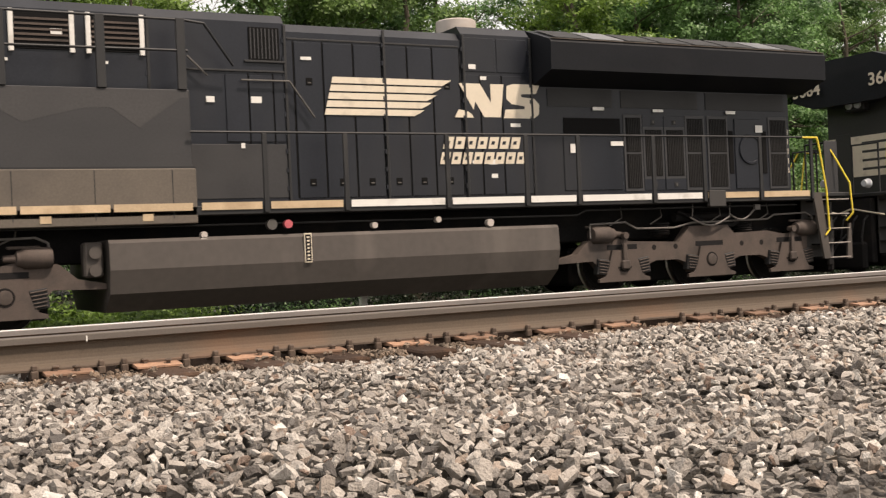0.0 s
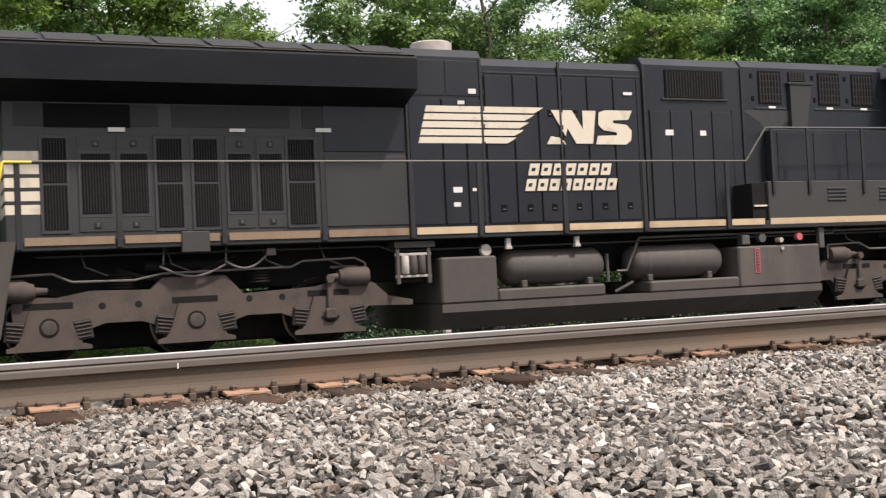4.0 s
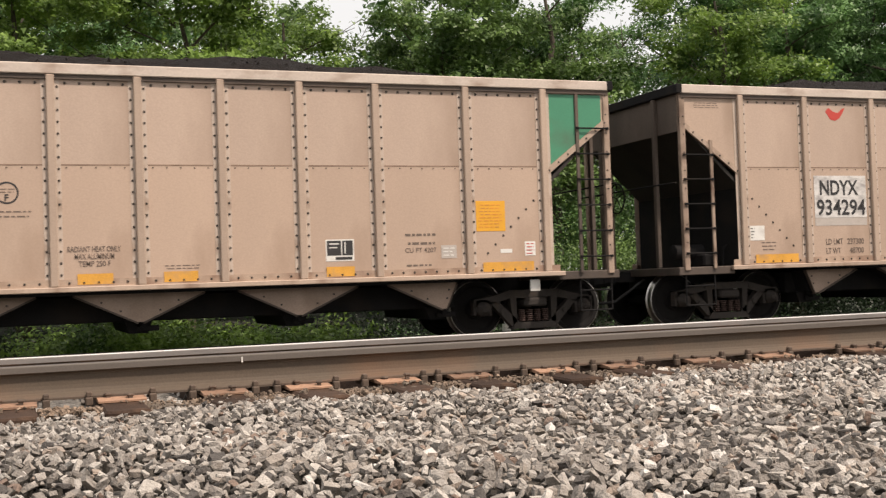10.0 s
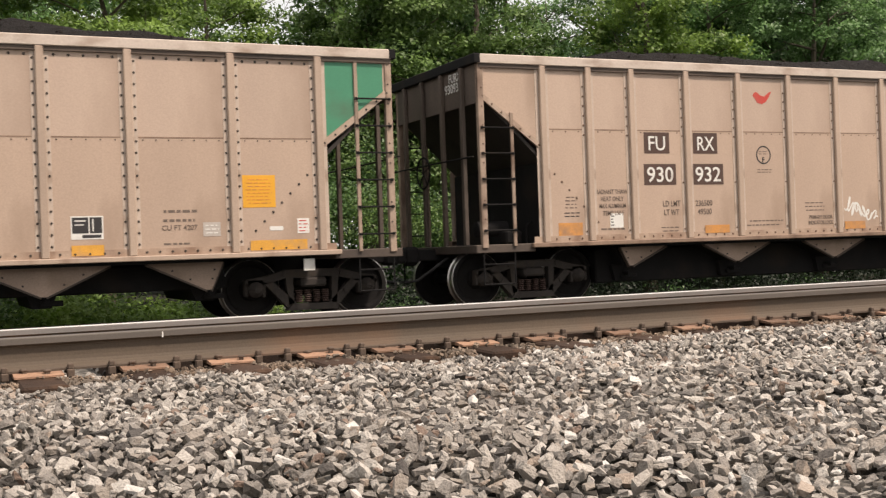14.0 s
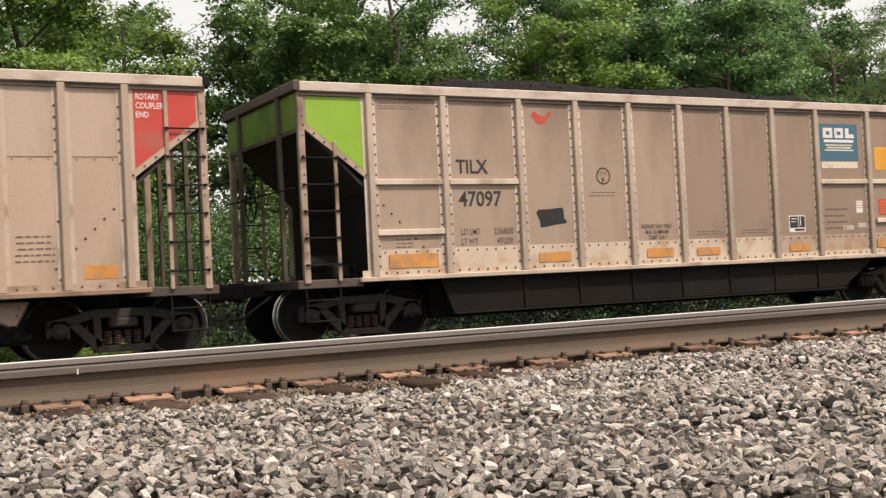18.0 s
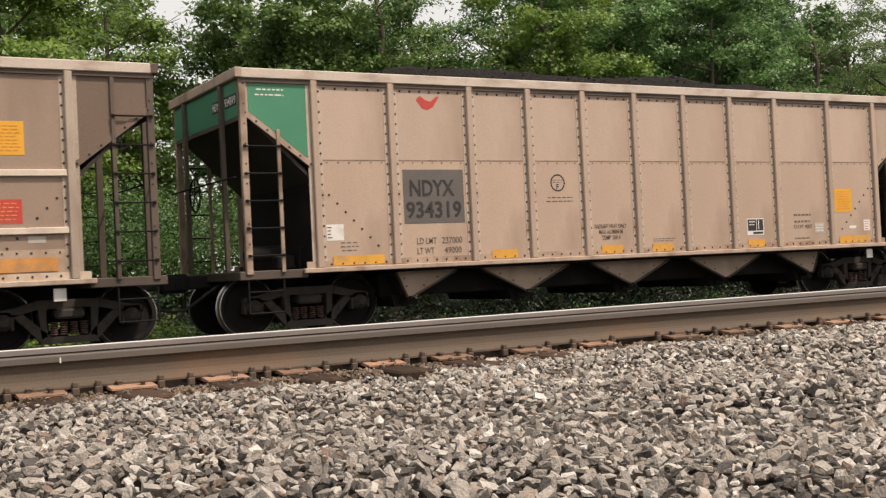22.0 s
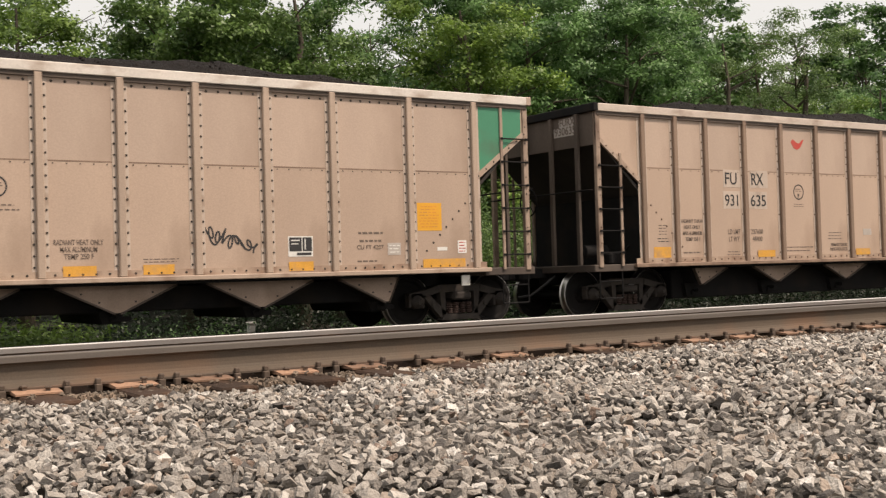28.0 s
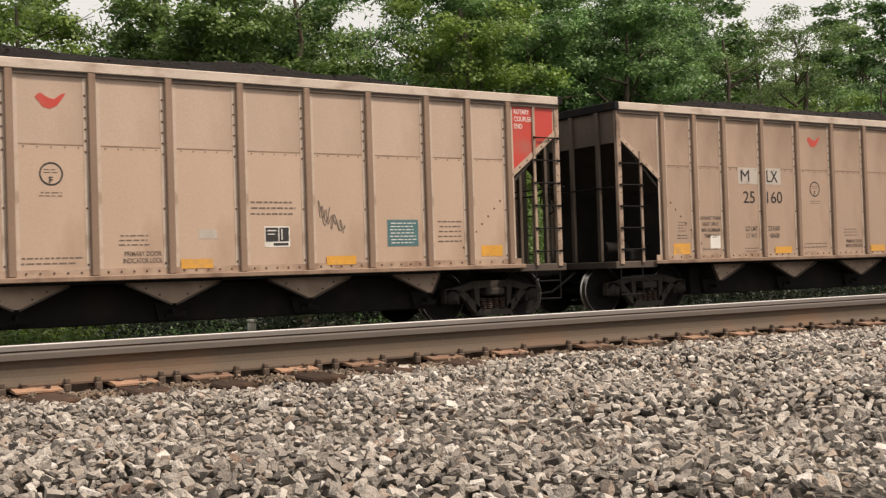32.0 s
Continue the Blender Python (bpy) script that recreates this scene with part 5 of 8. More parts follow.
    part("door_beam", Mesh().box(-4.9, 4.9, -1.0, 1.0, 0.29 if many or fishbelly else 0.50, 0.88, 0.02), SOOT, car)
    if fishbelly:
        for s in (-1, 1):
            m = Mesh().prism([(-5.02, SILL - 0.08), (4.98, SILL - 0.08), (4.15, 0.40), (-4.80, 0.38)], s * (SIDE - 0.14), s * (SIDE - 0.06))
            part("belly_sill", m, BELLY, car, "sooty deep side sill")
            part("belly_flange", Mesh().box(-4.80, 4.15, s * (SIDE - 0.14), s * (SIDE - 0.01), 0.355, 0.379, 0.005), SOOT, car)
            for x in (-3.42, -2.28, -1.14, 0.0, 1.14, 2.28, 3.42):
                part("belly_rib", Mesh().prism([(x - 0.035, SILL - 0.08), (x + 0.035, SILL - 0.08), (x + 0.022, 0.41), (x - 0.022, 0.41)], s * (SIDE - 0.0595), s * (SIDE - 0.035)), BELLY, car)
    else:
        wide, tip, shift = (0.74, 0.58, 0.12) if many else (0.90, 0.50, 0.0)
        for k in range(5):
            x = -4.56 + 2.28 * k + shift
            left, right = (-0.22 if k == 0 else -wide), (0.22 if k == 4 else wide)
            for s in (-1, 1):
                ol = [(x + left, 0.90), (x + right, 0.90), (x + 0.04, tip), (x - 0.04, tip)]
                plate = part("chute_plate", Mesh().prism(ol, s * (SIDE - 0.30), s * (SIDE - 0.26)), CHUTE, car)
                for (xa, za), (xb, zb) in (((x + left, 0.90), (x - 0.04, tip)), ((x + right, 0.90), (x + 0.04, tip))):
                    lip = Mesh().prism([(xa, za), (xb, zb), (xb, zb - 0.028), (xa, za - 0.028)], s * (SIDE - 0.30), s * (SIDE - 0.225))
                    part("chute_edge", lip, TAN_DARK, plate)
                bolts = Mesh()
                for u in (0.35, 0.68):
                    for e, reach in ((-1, -left), (1, right)):
                        bx, bz = x + e * (0.02 + (reach - 0.12) * (1 - u)), 0.89 + (tip - 0.89) * u + 0.035
                        bolts.box(bx - 0.013, bx + 0.013, s * (SIDE - 0.2595), s * (SIDE - 0.25), bz - 0.013, bz + 0.013)
                part("bolts", bolts, RIVET, plate, kind="stuff")
            hp = Mesh().prism([(x + left, 0.89), (x + right, 0.89), (x + 0.1, tip + 0.02), (x - 0.1, tip + 0.02)], -SIDE + 0.36, SIDE - 0.36)
            part("hopper_chute", hp, SOOT, car)
            gate = Mesh().prism([(x - 0.20, tip + 0.02), (x + 0.20, tip + 0.02), (x + 0.13, 0.33), (x - 0.13, 0.33)], -1.1, 1.1).box(x - 0.04, x + 0.28, -1.16, -1.11, 0.36, 0.44, 0.01).rod((x + 0.05, -1.28, 0.45), (x + 0.05, 1.28, 0.45), 0.04, 8)
            part("chute_gate", gate, SOOT, car)
    rng = np.random.default_rng(int(100 * ribs[1]) + 7 + (3 if fishbelly else 0) + 1000)
    nx, ny = 74, 17
    vs, fs = [], []
    for j in range(ny):
        for i in range(nx):
            x, y = -7.2 + 14.4 * i / (nx - 1), -1.56 + 3.12 * j / (ny - 1)
            hump = 0.60 + 0.045 * math.cos((x + 2.6) * 1.6) + 0.09 * noise.noise((x * 0.6, y, 4))
            edge = min(1, (7.25 - abs(x)) / 3.3) * (1 - (abs(y) / 1.6) ** 2.2)
            vs.append((x, y, 3.86 + max(hump, 0.1) * edge + 0.05 * noise.noise((x * 3, y * 3, 1)) + 0.03 * noise.noise((x * 9, y * 9, 2))))
    for j in range(ny - 1):
        for i in range(nx - 1):
            fs.append((j * nx + i, j * nx + i + 1, (j + 1) * nx + i + 1, (j + 1) * nx + i))
    me = bpy.data.meshes.new("coal_load")
    me.from_pydata(vs, [], fs)
    me.materials.append(COAL)
    part("coal_load", me, None, car, "heaped black coal", kind="stuff")
    shapes = rock_shapes(8, rng, 0)
    idx = rng.integers(0, len(vs), 600)
    pl = np.array(vs)[idx] + rng.normal(size=(600, 3)) * np.array((0.03, 0.025, 0.006))
    v, f = scatter(shapes, pl, rng.uniform(0.012, 0.034, 600), rng, 1.0)
    part("loose_coal", tri_mesh("loose_coal", v, f, COAL), None, car, "loose lumps of coal", kind="stuff")
    freight_truck(car, -6.22)
    freight_truck(car, 6.22)
    return car

# ---- locomotives ----
def loco_truck(parent, x, m, hung):
    """A six-wheel truck: cast frame with arches, pedestals with caps, rubber springs, brake cylinders, pipes. m: the way its long arm points; hung: the axles with brake hangers."""
    key = f"loco_frame_{m}"
    if key not in SHARED:
        top = [(-3.4, 0.66), (-3.0, 0.74), (-2.75, 0.96), (-2.25, 1.02), (-1.85, 0.93), (-0.72, 0.88), (-0.46, 1.16), (0.46, 1.16), (0.62, 1.00), (1.45, 1.02), (1.9, 0.94), (2.42, 0.98), (2.5, 0.86)]
        low = [(2.47, 0.46), (2.44, 0.31), (1.60, 0.31), (1.53, 0.42), (1.44, 0.50), (1.26, 0.56), (0.76, 0.56), (0.58, 0.50), (0.49, 0.42), (0.44, 0.31), (-0.44, 0.31), (-0.49, 0.42), (-0.58, 0.50), (-0.76, 0.56), (-1.26, 0.56), (-1.44, 0.50), (-1.53, 0.42), (-1.60, 0.31), (-2.46, 0.31), (-2.52, 0.45), (-2.66, 0.60), (-3.4, 0.58)]
        SHARED[key] = Mesh().prism([(-m * p, q) for p, q in top + low], -0.09, 0.09).mesh("truck_frame", TRUCK)
        ped = Mesh().prism([(-0.56, 0.22), (0.56, 0.22), (0.56, 0.275), (0.44, 0.31), (0.36, 0.44), (0.25, 0.78), (-0.25, 0.78), (-0.36, 0.44), (-0.44, 0.31), (-0.56, 0.275)], -0.15, -0.0901)
        SHARED["pedestal"] = ped.mesh("pedestal", TRUCK)
        SHARED["axle_cap"] = Mesh().lathe([(-0.172, 0.0), (-0.172, 0.085), (-0.168, 0.10), (-0.15, 0.105)], seg=22).mesh("axle_cap", TRUCK, smooth=True)
        sp = Mesh()
        for k in range(5):
            sp.box(-0.085 - 0.008 * k, 0.085 + 0.008 * k, -0.165, 0.02, 0.052 * k, 0.052 * k + 0.020, 0.005)
        SHARED["pad"] = sp.mesh("rubber_spring", TRUCK)
        gap = Mesh()
        # dark backing box stands for the shade between the spring plates
        gap.box(-0.12, 0.12, -0.14, 0.0, -0.03, 0.25, 0.01)
        SHARED["pad_shadow"] = gap.mesh("spring_rubber", RUBBER)
        SHARED["ring"] = Mesh().lathe([(-0.1515, 0.106), (-0.158, 0.108), (-0.158, 0.130), (-0.1515, 0.134)], seg=26).mesh("cap_ring", SOOT, smooth=True)
        SHARED["slot"] = Mesh().box(-0.33, 0.33, -0.094, -0.0905, 0.785, 0.875, 0.0).mesh("pedestal_slot", SOOT)
        smile = Mesh()
        for k in range(7):
            a = radians(-150 + 20 * k)
            smile.box(0.135 * math.cos(a) - 0.028, 0.135 * math.cos(a) + 0.028, -0.1585, -0.1505, 0.135 * math.sin(a) - 0.016, 0.135 * math.sin(a) + 0.016)
        SHARED["smile"] = smile.mesh("curved_slot", SOOT)
        SHARED["hanger"] = Mesh().box(-0.045, 0.045, -0.20, -0.165, -0.02, 0.52, 0.012).box(-0.09, 0.09, -0.215, -0.1595, -0.10, 0.06, 0.02).rod((0, -0.24, 0.50), (0, -0.14, 0.50), 0.06, 10).mesh("brake_hanger", TRUCK)
        SHARED["hole"] = Mesh().lathe([(-0.094, 0.0), (-0.094, 0.045), (-0.0905, 0.05)], seg=12).mesh("frame_hole", SOOT)
        SHARED["cyl"] = Mesh().lathe([(-0.26, 0.05), (-0.25, 0.13), (-0.21, 0.15), (0.12, 0.15), (0.16, 0.12), (0.22, 0.11), (0.24, 0.06), (0.40, 0.045)], axis="x", seg=18).mesh("brake_cylinder", TRUCK, smooth=True)
        SHARED["coil"] = Mesh().lathe([(0.022 * k, 0.19 if k % 2 else 0.165) for k in range(11)], axis="z", seg=16).mesh("frame_spring", SOOT, smooth=True)
    tr = part("truck", Mesh().box(-2.7, 2.7, -0.62, 0.62, 0.16, 0.85, 0.05).box(-0.5, 0.5, -1.15, 1.15, 0.75, 1.2, 0.05), SOOT, parent, "dusty six-wheel locomotive truck")
    tr.location = (x, 0, 0)
    for s in (-1, 1):
        f = part("truck_frame", SHARED[key], None, tr)
        f.location = (0, s * 1.22, 0)
        face = 0 if s < 0 else math.pi
        for ax in (-2.02, 0, 2.02):
            kinds = [("pedestal", "pedestal"), ("pedestal_slot", "slot")] + ([("axle_cap", "axle_cap"), ("cap_ring", "ring")] if ax not in hung else [("curved_slot", "smile"), ("brake_hanger", "hanger")])
            for nm, k in kinds:
                p = part(nm, SHARED[k], None, tr)
                p.location = (ax, s * 1.22, 0 if nm.startswith("pedestal") else 0.533)
                p.rotation_euler = (0, 0, face)
            for q in (-0.47, 0.47):
                for nm, k in (("rubber_spring", "pad"), ("spring_rubber", "pad_shadow")):
                    p = part(nm, SHARED[k], None, tr)
                    p.location = (ax + q, s * 1.22, 0.38)
                    p.rotation_euler = (0, (-0.14 if q > 0 else 0.14) * (1 if s < 0 else -1), face)
        for hx in (-1.30, -0.80, 0.80, 1.30):
            p = part("frame_hole", SHARED["hole"], None, tr)
            p.location = (hx, s * 1.22, 0.80)
            p.rotation_euler = (0, 0, face)
        for cx in (-1.0, 1.0):
            p = part("frame_spring", SHARED["coil"], None, tr)
            p.location = (cx, s * 1.12, 1.02)
        for cx, cz, turn in ((m * 2.42, 1.06, 0 if m > 0 else math.pi), (-m * 2.42, 1.04, math.pi if m > 0 else 0)):
            p = part("brake_cylinder", SHARED["cyl"], None, tr)
            p.location = (cx, s * 1.30, cz)
            p.rotation_euler = (0, 0, turn + math.pi)
            part("brake_bracket", Mesh().box(cx - 0.34, cx + 0.10, s * 1.30, s * 1.24, cz + 0.13, cz + 0.17, 0.01), TRUCK, tr)
        pipe = Mesh().tube([(-2.72, s * 1.34, 1.0), (-2.72, s * 1.34, 1.25), (-1.95, s * 1.34, 1.27), (-1.70, s * 1.34, 1.15), (-0.85, s * 1.34, 1.14), (-0.45, s * 1.34, 1.22), (1.45, s * 1.34, 1.24), (1.62, s * 1.34, 1.32), (2.45, s * 1.34, 1.34), (2.62, s * 1.34, 1.26), (2.64, s * 1.34, 1.02)], 0.017, 6)
        part("brake_pipe", pipe, PIPE_GREY, tr)
        for a, b in ((-0.50, 0.45), (0.45, 1.10)):
            sag = Mesh().tube([(a + (b - a) * k / 8, s * 1.40, 1.36 - 0.16 * math.sin(math.pi * k / 8) - (0.04 if a < 0 else 0.0) + 0.10 * (k / 8 if a > 0 else 0)) for k in range(9)], 0.017, 6)
            part("hanging_cable", sag, PIPE_GREY, tr, "grey cable slung below the walkway")
        for hx in (-0.45, 0.45):
            part("cable_hanger", Mesh().rod((hx, s * 1.40, 1.34), (hx + 0.02, s * 1.40, 1.60), 0.012, 6), PIPE_GREY, tr)
        part("cable_box", Mesh().box(1.06, 1.20, s * 1.38, s * 1.44, 1.42, 1.53, 0.01), PIPE_GREY, tr)
    return [wheelset(parent, x + ax, 0.533) for ax in (-2.02, 0, 2.02)]


def corner_steps(loco, end, x_in, x_out, s, nose=False):
    """Boarding steps at a corner, with pale tread edges and yellow handrails. end: +1 or -1 along x."""
    yo, yi = s * 1.60, s * 1.12
    plate = Mesh().prism([(x_in - end * 0.12, 1.72), (x_in + end * 0.10, 1.72), (x_in + end * 0.30, 0.42), (x_in + end * 0.12, 0.42)], yo, yo - s * 0.05)
    part("step_plate", plate, STEP_DUST, loco)
    part("step_plate", Mesh().prism([(x_out - end * 0.02, 1.10), (x_out + end * 0.04, 1.10), (x_out + end * 0.04, 0.40), (x_out - end * 0.10, 0.40)], yo, yo - s * 0.04), STEP_DUST, loco)
    part("step_back", Mesh().box(x_in, x_out, yi, yi + s * 0.03, 0.45, 1.70), DUSTY, loco)
    for k in range(5):
        z = 0.43 + 0.285 * k
        t = Mesh().box(x_in + end * (0.28 - 0.035 * k), x_out, yo - s * 0.02, yi + s * 0.03, z - 0.025, z)
        part("tread", t, SOOT, loco)
        part("tread_edge", Mesh().box(x_in + end * (0.28 - 0.035 * k), x_out, yo + s * 0.002, yo - s * 0.025, z + 0.001, z + (0.024 if nose else 0.016)), YELLOW if nose else PATCH_PALE, loco, "yellow tread edge" if nose else "pale tread edge")
    if nose:
        part("tread_edge", Mesh().box(x_in + end * 0.08, x_out, yo + s * 0.002, yo - s * 0.025, 1.715, 1.735), YELLOW, loco, "yellow tread edge")
        part("handrail", Mesh().tube([(x_in - end * 0.02, s * 1.56, 2.79), (x_in + end * 0.09, s * 1.62, 2.79), (x_in + end * 0.11, s * 1.63, 2.72), (x_in + end * 0.17, s * 1.64, 1.0), (x_in + end * 0.15, s * 1.63, 0.90), (x_in + end * 0.09, s * 1.62, 0.87)], 0.021, 8), YELLOW, loco, "bright yellow grab rail")
        part("handrail", Mesh().tube([(x_out - end * 0.08, s * 1.46, 2.80), (x_out - end * 0.05, s * 1.5, 2.74), (x_out + end * 0.01, s * 1.56, 1.98), (x_out + end * 0.04, s * 1.58, 1.28), (x_out + end * 0.02, s * 1.55, 1.20)], 0.021, 8), YELLOW, loco, "bright yellow grab rail")
        part("reflector", Mesh().box(x_in + end * 0.26, x_in + end * 0.52, yi + s * 0.031, yi + s * 0.036, 1.50, 1.58), ORANGE, loco, "orange step reflector")
        part("handrail_post", Mesh().box(x_out - end * 0.10, x_out + end * 0.02, s * 1.50, s * 1.42, 1.05, 1.78), BLACK_FLAT, loco)
        part("lever", Mesh().tube([(x_out + end * 0.16, s * 1.35, 1.45), (x_out + end * 0.42, s * 1.15, 1.80)], 0.022, 6), YELLOW, loco, "yellow cutting lever")
        return
    part("handrail", Mesh().tube([(x_in - end * 0.35, s * 1.6, 2.79), (x_in + end * 0.02, s * 1.62, 2.79), (x_in + end * 0.06, s * 1.63, 2.60), (x_in + end * 0.20, s * 1.64, 1.75), (x_in + end * 0.24, s * 1.64, 0.98), (x_in + end * 0.15, s * 1.62, 0.88)], 0.019, 8), YELLOW, loco, "bright yellow grab rail")
    part("handrail", Mesh().tube([(x_out - end * 0.22, s * 1.25, 2.75), (x_out - end * 0.08, s * 1.35, 2.45), (x_out + end * 0.10, s * 1.55, 1.90), (x_out + end * 0.12, s * 1.58, 1.30), (x_out + end * 0.02, s * 1.5, 1.15)], 0.019, 8), YELLOW, loco, "bright yellow grab rail")


def brand_mark(loco, x0, x1, writing, yf):
    """The railway's mark as plain shapes: five ragged stripes, a slanted block and a round block, and two rows of slanted bars."""
    w = x1 - x0
    z0, z1 = 3.15, 3.77
    for k in range(5):
        a = z1 - 0.128 * k
        cut = (0.545, 0.50, 0.475, 0.45, 0.415)[k]
        lean = 0.04 * (a - z0) / 0.62
        o = [(x0 + w * (lean - 0.007), a - 0.10), (x0 + w * lean, a), (x0 + w * (cut + 0.02), a), (x0 + w * cut, a - 0.05), (x0 + w * (cut - 0.025), a - 0.10)]
        part("stripe", Mesh().prism(o, -yf - 0.004, -yf - 0.001), CREAM, loco)
    u = lambda p, q: (x0 + w * p, z0 + (z1 - z0) * q)
    for o in ([u(0.575, 0.0), u(0.595, 0.22), u(0.635, 0.18), u(0.655, 0.10), u(0.665, 0.0)],
              [u(0.60, 0.94), u(0.70, 0.94), u(0.75, 0.42), u(0.75, 0.94), u(0.815, 0.94), u(0.795, 0.02), u(0.715, 0.02), u(0.675, 0.45), u(0.665, 0.22)],
              [u(0.83, 0.90), u(0.86, 0.96), u(0.995, 0.96), u(0.975, 0.70), u(0.90, 0.68), u(0.90, 0.60), u(0.965, 0.56), u(0.99, 0.40), u(0.985, 0.12), u(0.96, 0.0), u(0.81, 0.0), u(0.82, 0.24), u(0.915, 0.26), u(0.915, 0.34), u(0.85, 0.40), u(0.825, 0.55)]):
        part("emblem_piece", Mesh().prism(o, -yf - 0.004, -yf - 0.001), CREAM, loco)
    tx0, tx1 = writing
    for row, n in ((0, 7), (1, 8)):
        zt = 2.82 - 0.26 * row
        a, b = (tx0 + 0.07, tx1 - 0.10) if row == 0 else (tx0, tx1)
        step = (b - a) / n
        for k in range(n):
            x = a + step * k
            o = [(x, zt - 0.20), (x + 0.05, zt), (x + step * 0.80 + 0.05, zt), (x + step * 0.80, zt - 0.20)]
            h = [(x + step * 0.26, zt - 0.13), (x + step * 0.26 + 0.02, zt - 0.07), (x + step * 0.56 + 0.02, zt - 0.07), (x + step * 0.56, zt - 0.13)]
            part("name_bar", Mesh().prism(o, -yf - 0.004, -yf - 0.001), CREAM, loco)
            part("name_bar_slot", Mesh().prism(h, -yf - 0.006, -yf - 0.0041), BLACK, loco)


def locomotive(m, label, big_tank):
    """A six-axle diesel: cab at m * x > 0, long hood and winged radiator at the other end. The near side faces -y."""
    lo = thing("locomotive", label, "locomotive", "locomotives of the coal train")
    X = lambda x: m * x
    box = lambda a, b, y0, y1, z0, z1, bv=0.0: Mesh().box(X(a), X(b), y0, y1, z0, z1, bv)
    pr = lambda ol, y0, y1: Mesh().prism([(X(a), b) for a, b in ol], y0, y1)
    # frame and walkway
    part("underframe", box(-10.05, 10.1, -0.75, 0.75, 0.95, 1.60, 0.03), SOOT, lo)
    part("deck", box(-9.75, 10.12, -1.56, 1.56, 1.58, 1.72, 0.012), BLACK_FLAT, lo)
    part("end_platform", box(-10.75, -9.752, -1.50, 1.50, 1.64, 1.72, 0.012), BLACK_FLAT, lo)
    part("end_platform", box(10.122, 10.95, -1.45, 1.45, 1.58, 1.68, 0.012), BLACK_FLAT, lo)
    # the long hood, section by section
    sections = (("radiator_hood", -9.74, -3.66, 0.95, 3.98), ("engine_hood", -3.655, -2.285, 0.965, 4.72), ("engine_hood", -2.28, 0.88, 0.95, 4.60),
                ("alternator_hood", 0.885, 3.03, 0.965, 4.72), ("blower_hood", 3.035, 6.62, 0.98, 4.74))
    for nm, a, b, w, z in sections:
        top = [(-w, 1.721), (-w, z - 0.14), (-w + 0.12, z), (w - 0.12, z), (w, z - 0.14), (w, 1.721)]
        part(nm, Mesh().prism(top, X(a), X(b), axis="x"), GREY_DUST if nm == "radiator_hood" and not big_tank else BLACK, lo)
    wing = [(-0.951, 3.72), (-1.58, 3.93), (-1.60, 4.40), (-1.55, 4.46), (-0.75, 4.74), (0.75, 4.74), (1.55, 4.46), (1.60, 4.40), (1.58, 3.93), (0.951, 3.72)]
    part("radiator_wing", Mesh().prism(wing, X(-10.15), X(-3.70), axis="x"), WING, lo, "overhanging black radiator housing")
    for k in range(8):
        a = -9.95 + 0.77 * k
        for s in (-1, 1):
            y, z = 0.80, 4.738
            g = Mesh().prism([(s * y, z + 0.004), (s * 1.50, 4.495), (s * 1.50, 4.503), (s * y, z + 0.013)], X(a), X(a + 0.68), axis="x")
            part("radiator_grille", g, ROOF_GREY if big_tank and k in (1, 6) else SLAT, lo)
    part("wing_trim", box(-10.14, -3.72, -1.585, -1.545, 4.455, 4.468, 0.003), DUST_TAN, lo, "thin pale line along the housing")
    for a, b in ((-9.6, -7.6), (-7.4, -5.6), (-5.4, -4.0)):
        part("intake_screen", box(a, b, -0.962, -0.951, 3.38, 3.70), BLACK_FLAT, lo)
    # radiator doors with screens
    doors = ((5.66, 6.03, 2), (6.10, 6.52, 1), (6.60, 7.03, 1), (7.10, 7.52, 2), (7.64, 8.10, 2), (9.20, 9.65, 2)) if big_tank else \
        ((5.22, 5.67, 2), (5.74, 6.12, 1), (6.22, 6.60, 1), (6.73, 7.12, 2), (7.26, 7.66, 2), (7.76, 8.18, 1), (8.28, 8.73, 1), (8.89, 9.25, 2))
    for a, b, z0, z1, n in [(-q, -p, 1.88 if n == 2 else 2.10, 3.22 if n == 2 else 3.00, n) for p, q, n in doors]:
        if n == 1:
            part("door_panel", box(a - 0.03, b + 0.03, -0.964, -0.951, 1.86, 3.24, 0.004), BLACK if big_tank else GREY_DUST, lo)
            for z in (1.95, 3.12):
                lt = part("latch", box((a + b) / 2 - 0.05, (a + b) / 2 + 0.05, -0.975, -0.9641, z - 0.04, z + 0.05, 0.004), BLACK_FLAT, lo)
                part("latch_handle", box((a + b) / 2 - 0.02, (a + b) / 2 + 0.02, -0.984, -0.9755, z - 0.02, z + 0.03, 0.003), STEEL, lt)
        d = part("louvred_door", box(a - 0.03, b + 0.03, -0.968, -0.951, z0 - 0.04, z1 + 0.04, 0.012), DOOR_FRAME, lo)
        for j in range(n):
            p0, p1 = z0 + (z1 - z0) * j / n + 0.02, z0 + (z1 - z0) * (j + 1) / n - 0.02
            part("screen", box(a + 0.02, b - 0.02, -0.975, -0.9681, p0, p1), SCREEN, d)
            sl = Mesh()
            q = a + 0.05
            while q < b - 0.04:
                sl.box(X(q), X(q + 0.012), -0.979, -0.9751, p0 + 0.01, p1 - 0.01)
                q += 0.04
            part("screen_mesh", sl, SLAT, d)
    if big_tank:
        part("hood_door", box(-8.94, -8.30, -0.972, -0.951, 1.86, 3.21, 0.006), BLACK, lo)
        for q in (-8.26, -9.12):
            part("side_screen", box(q, q + 0.11, -0.964, -0.951, 2.15, 2.98, 0.004), SCREEN, lo)
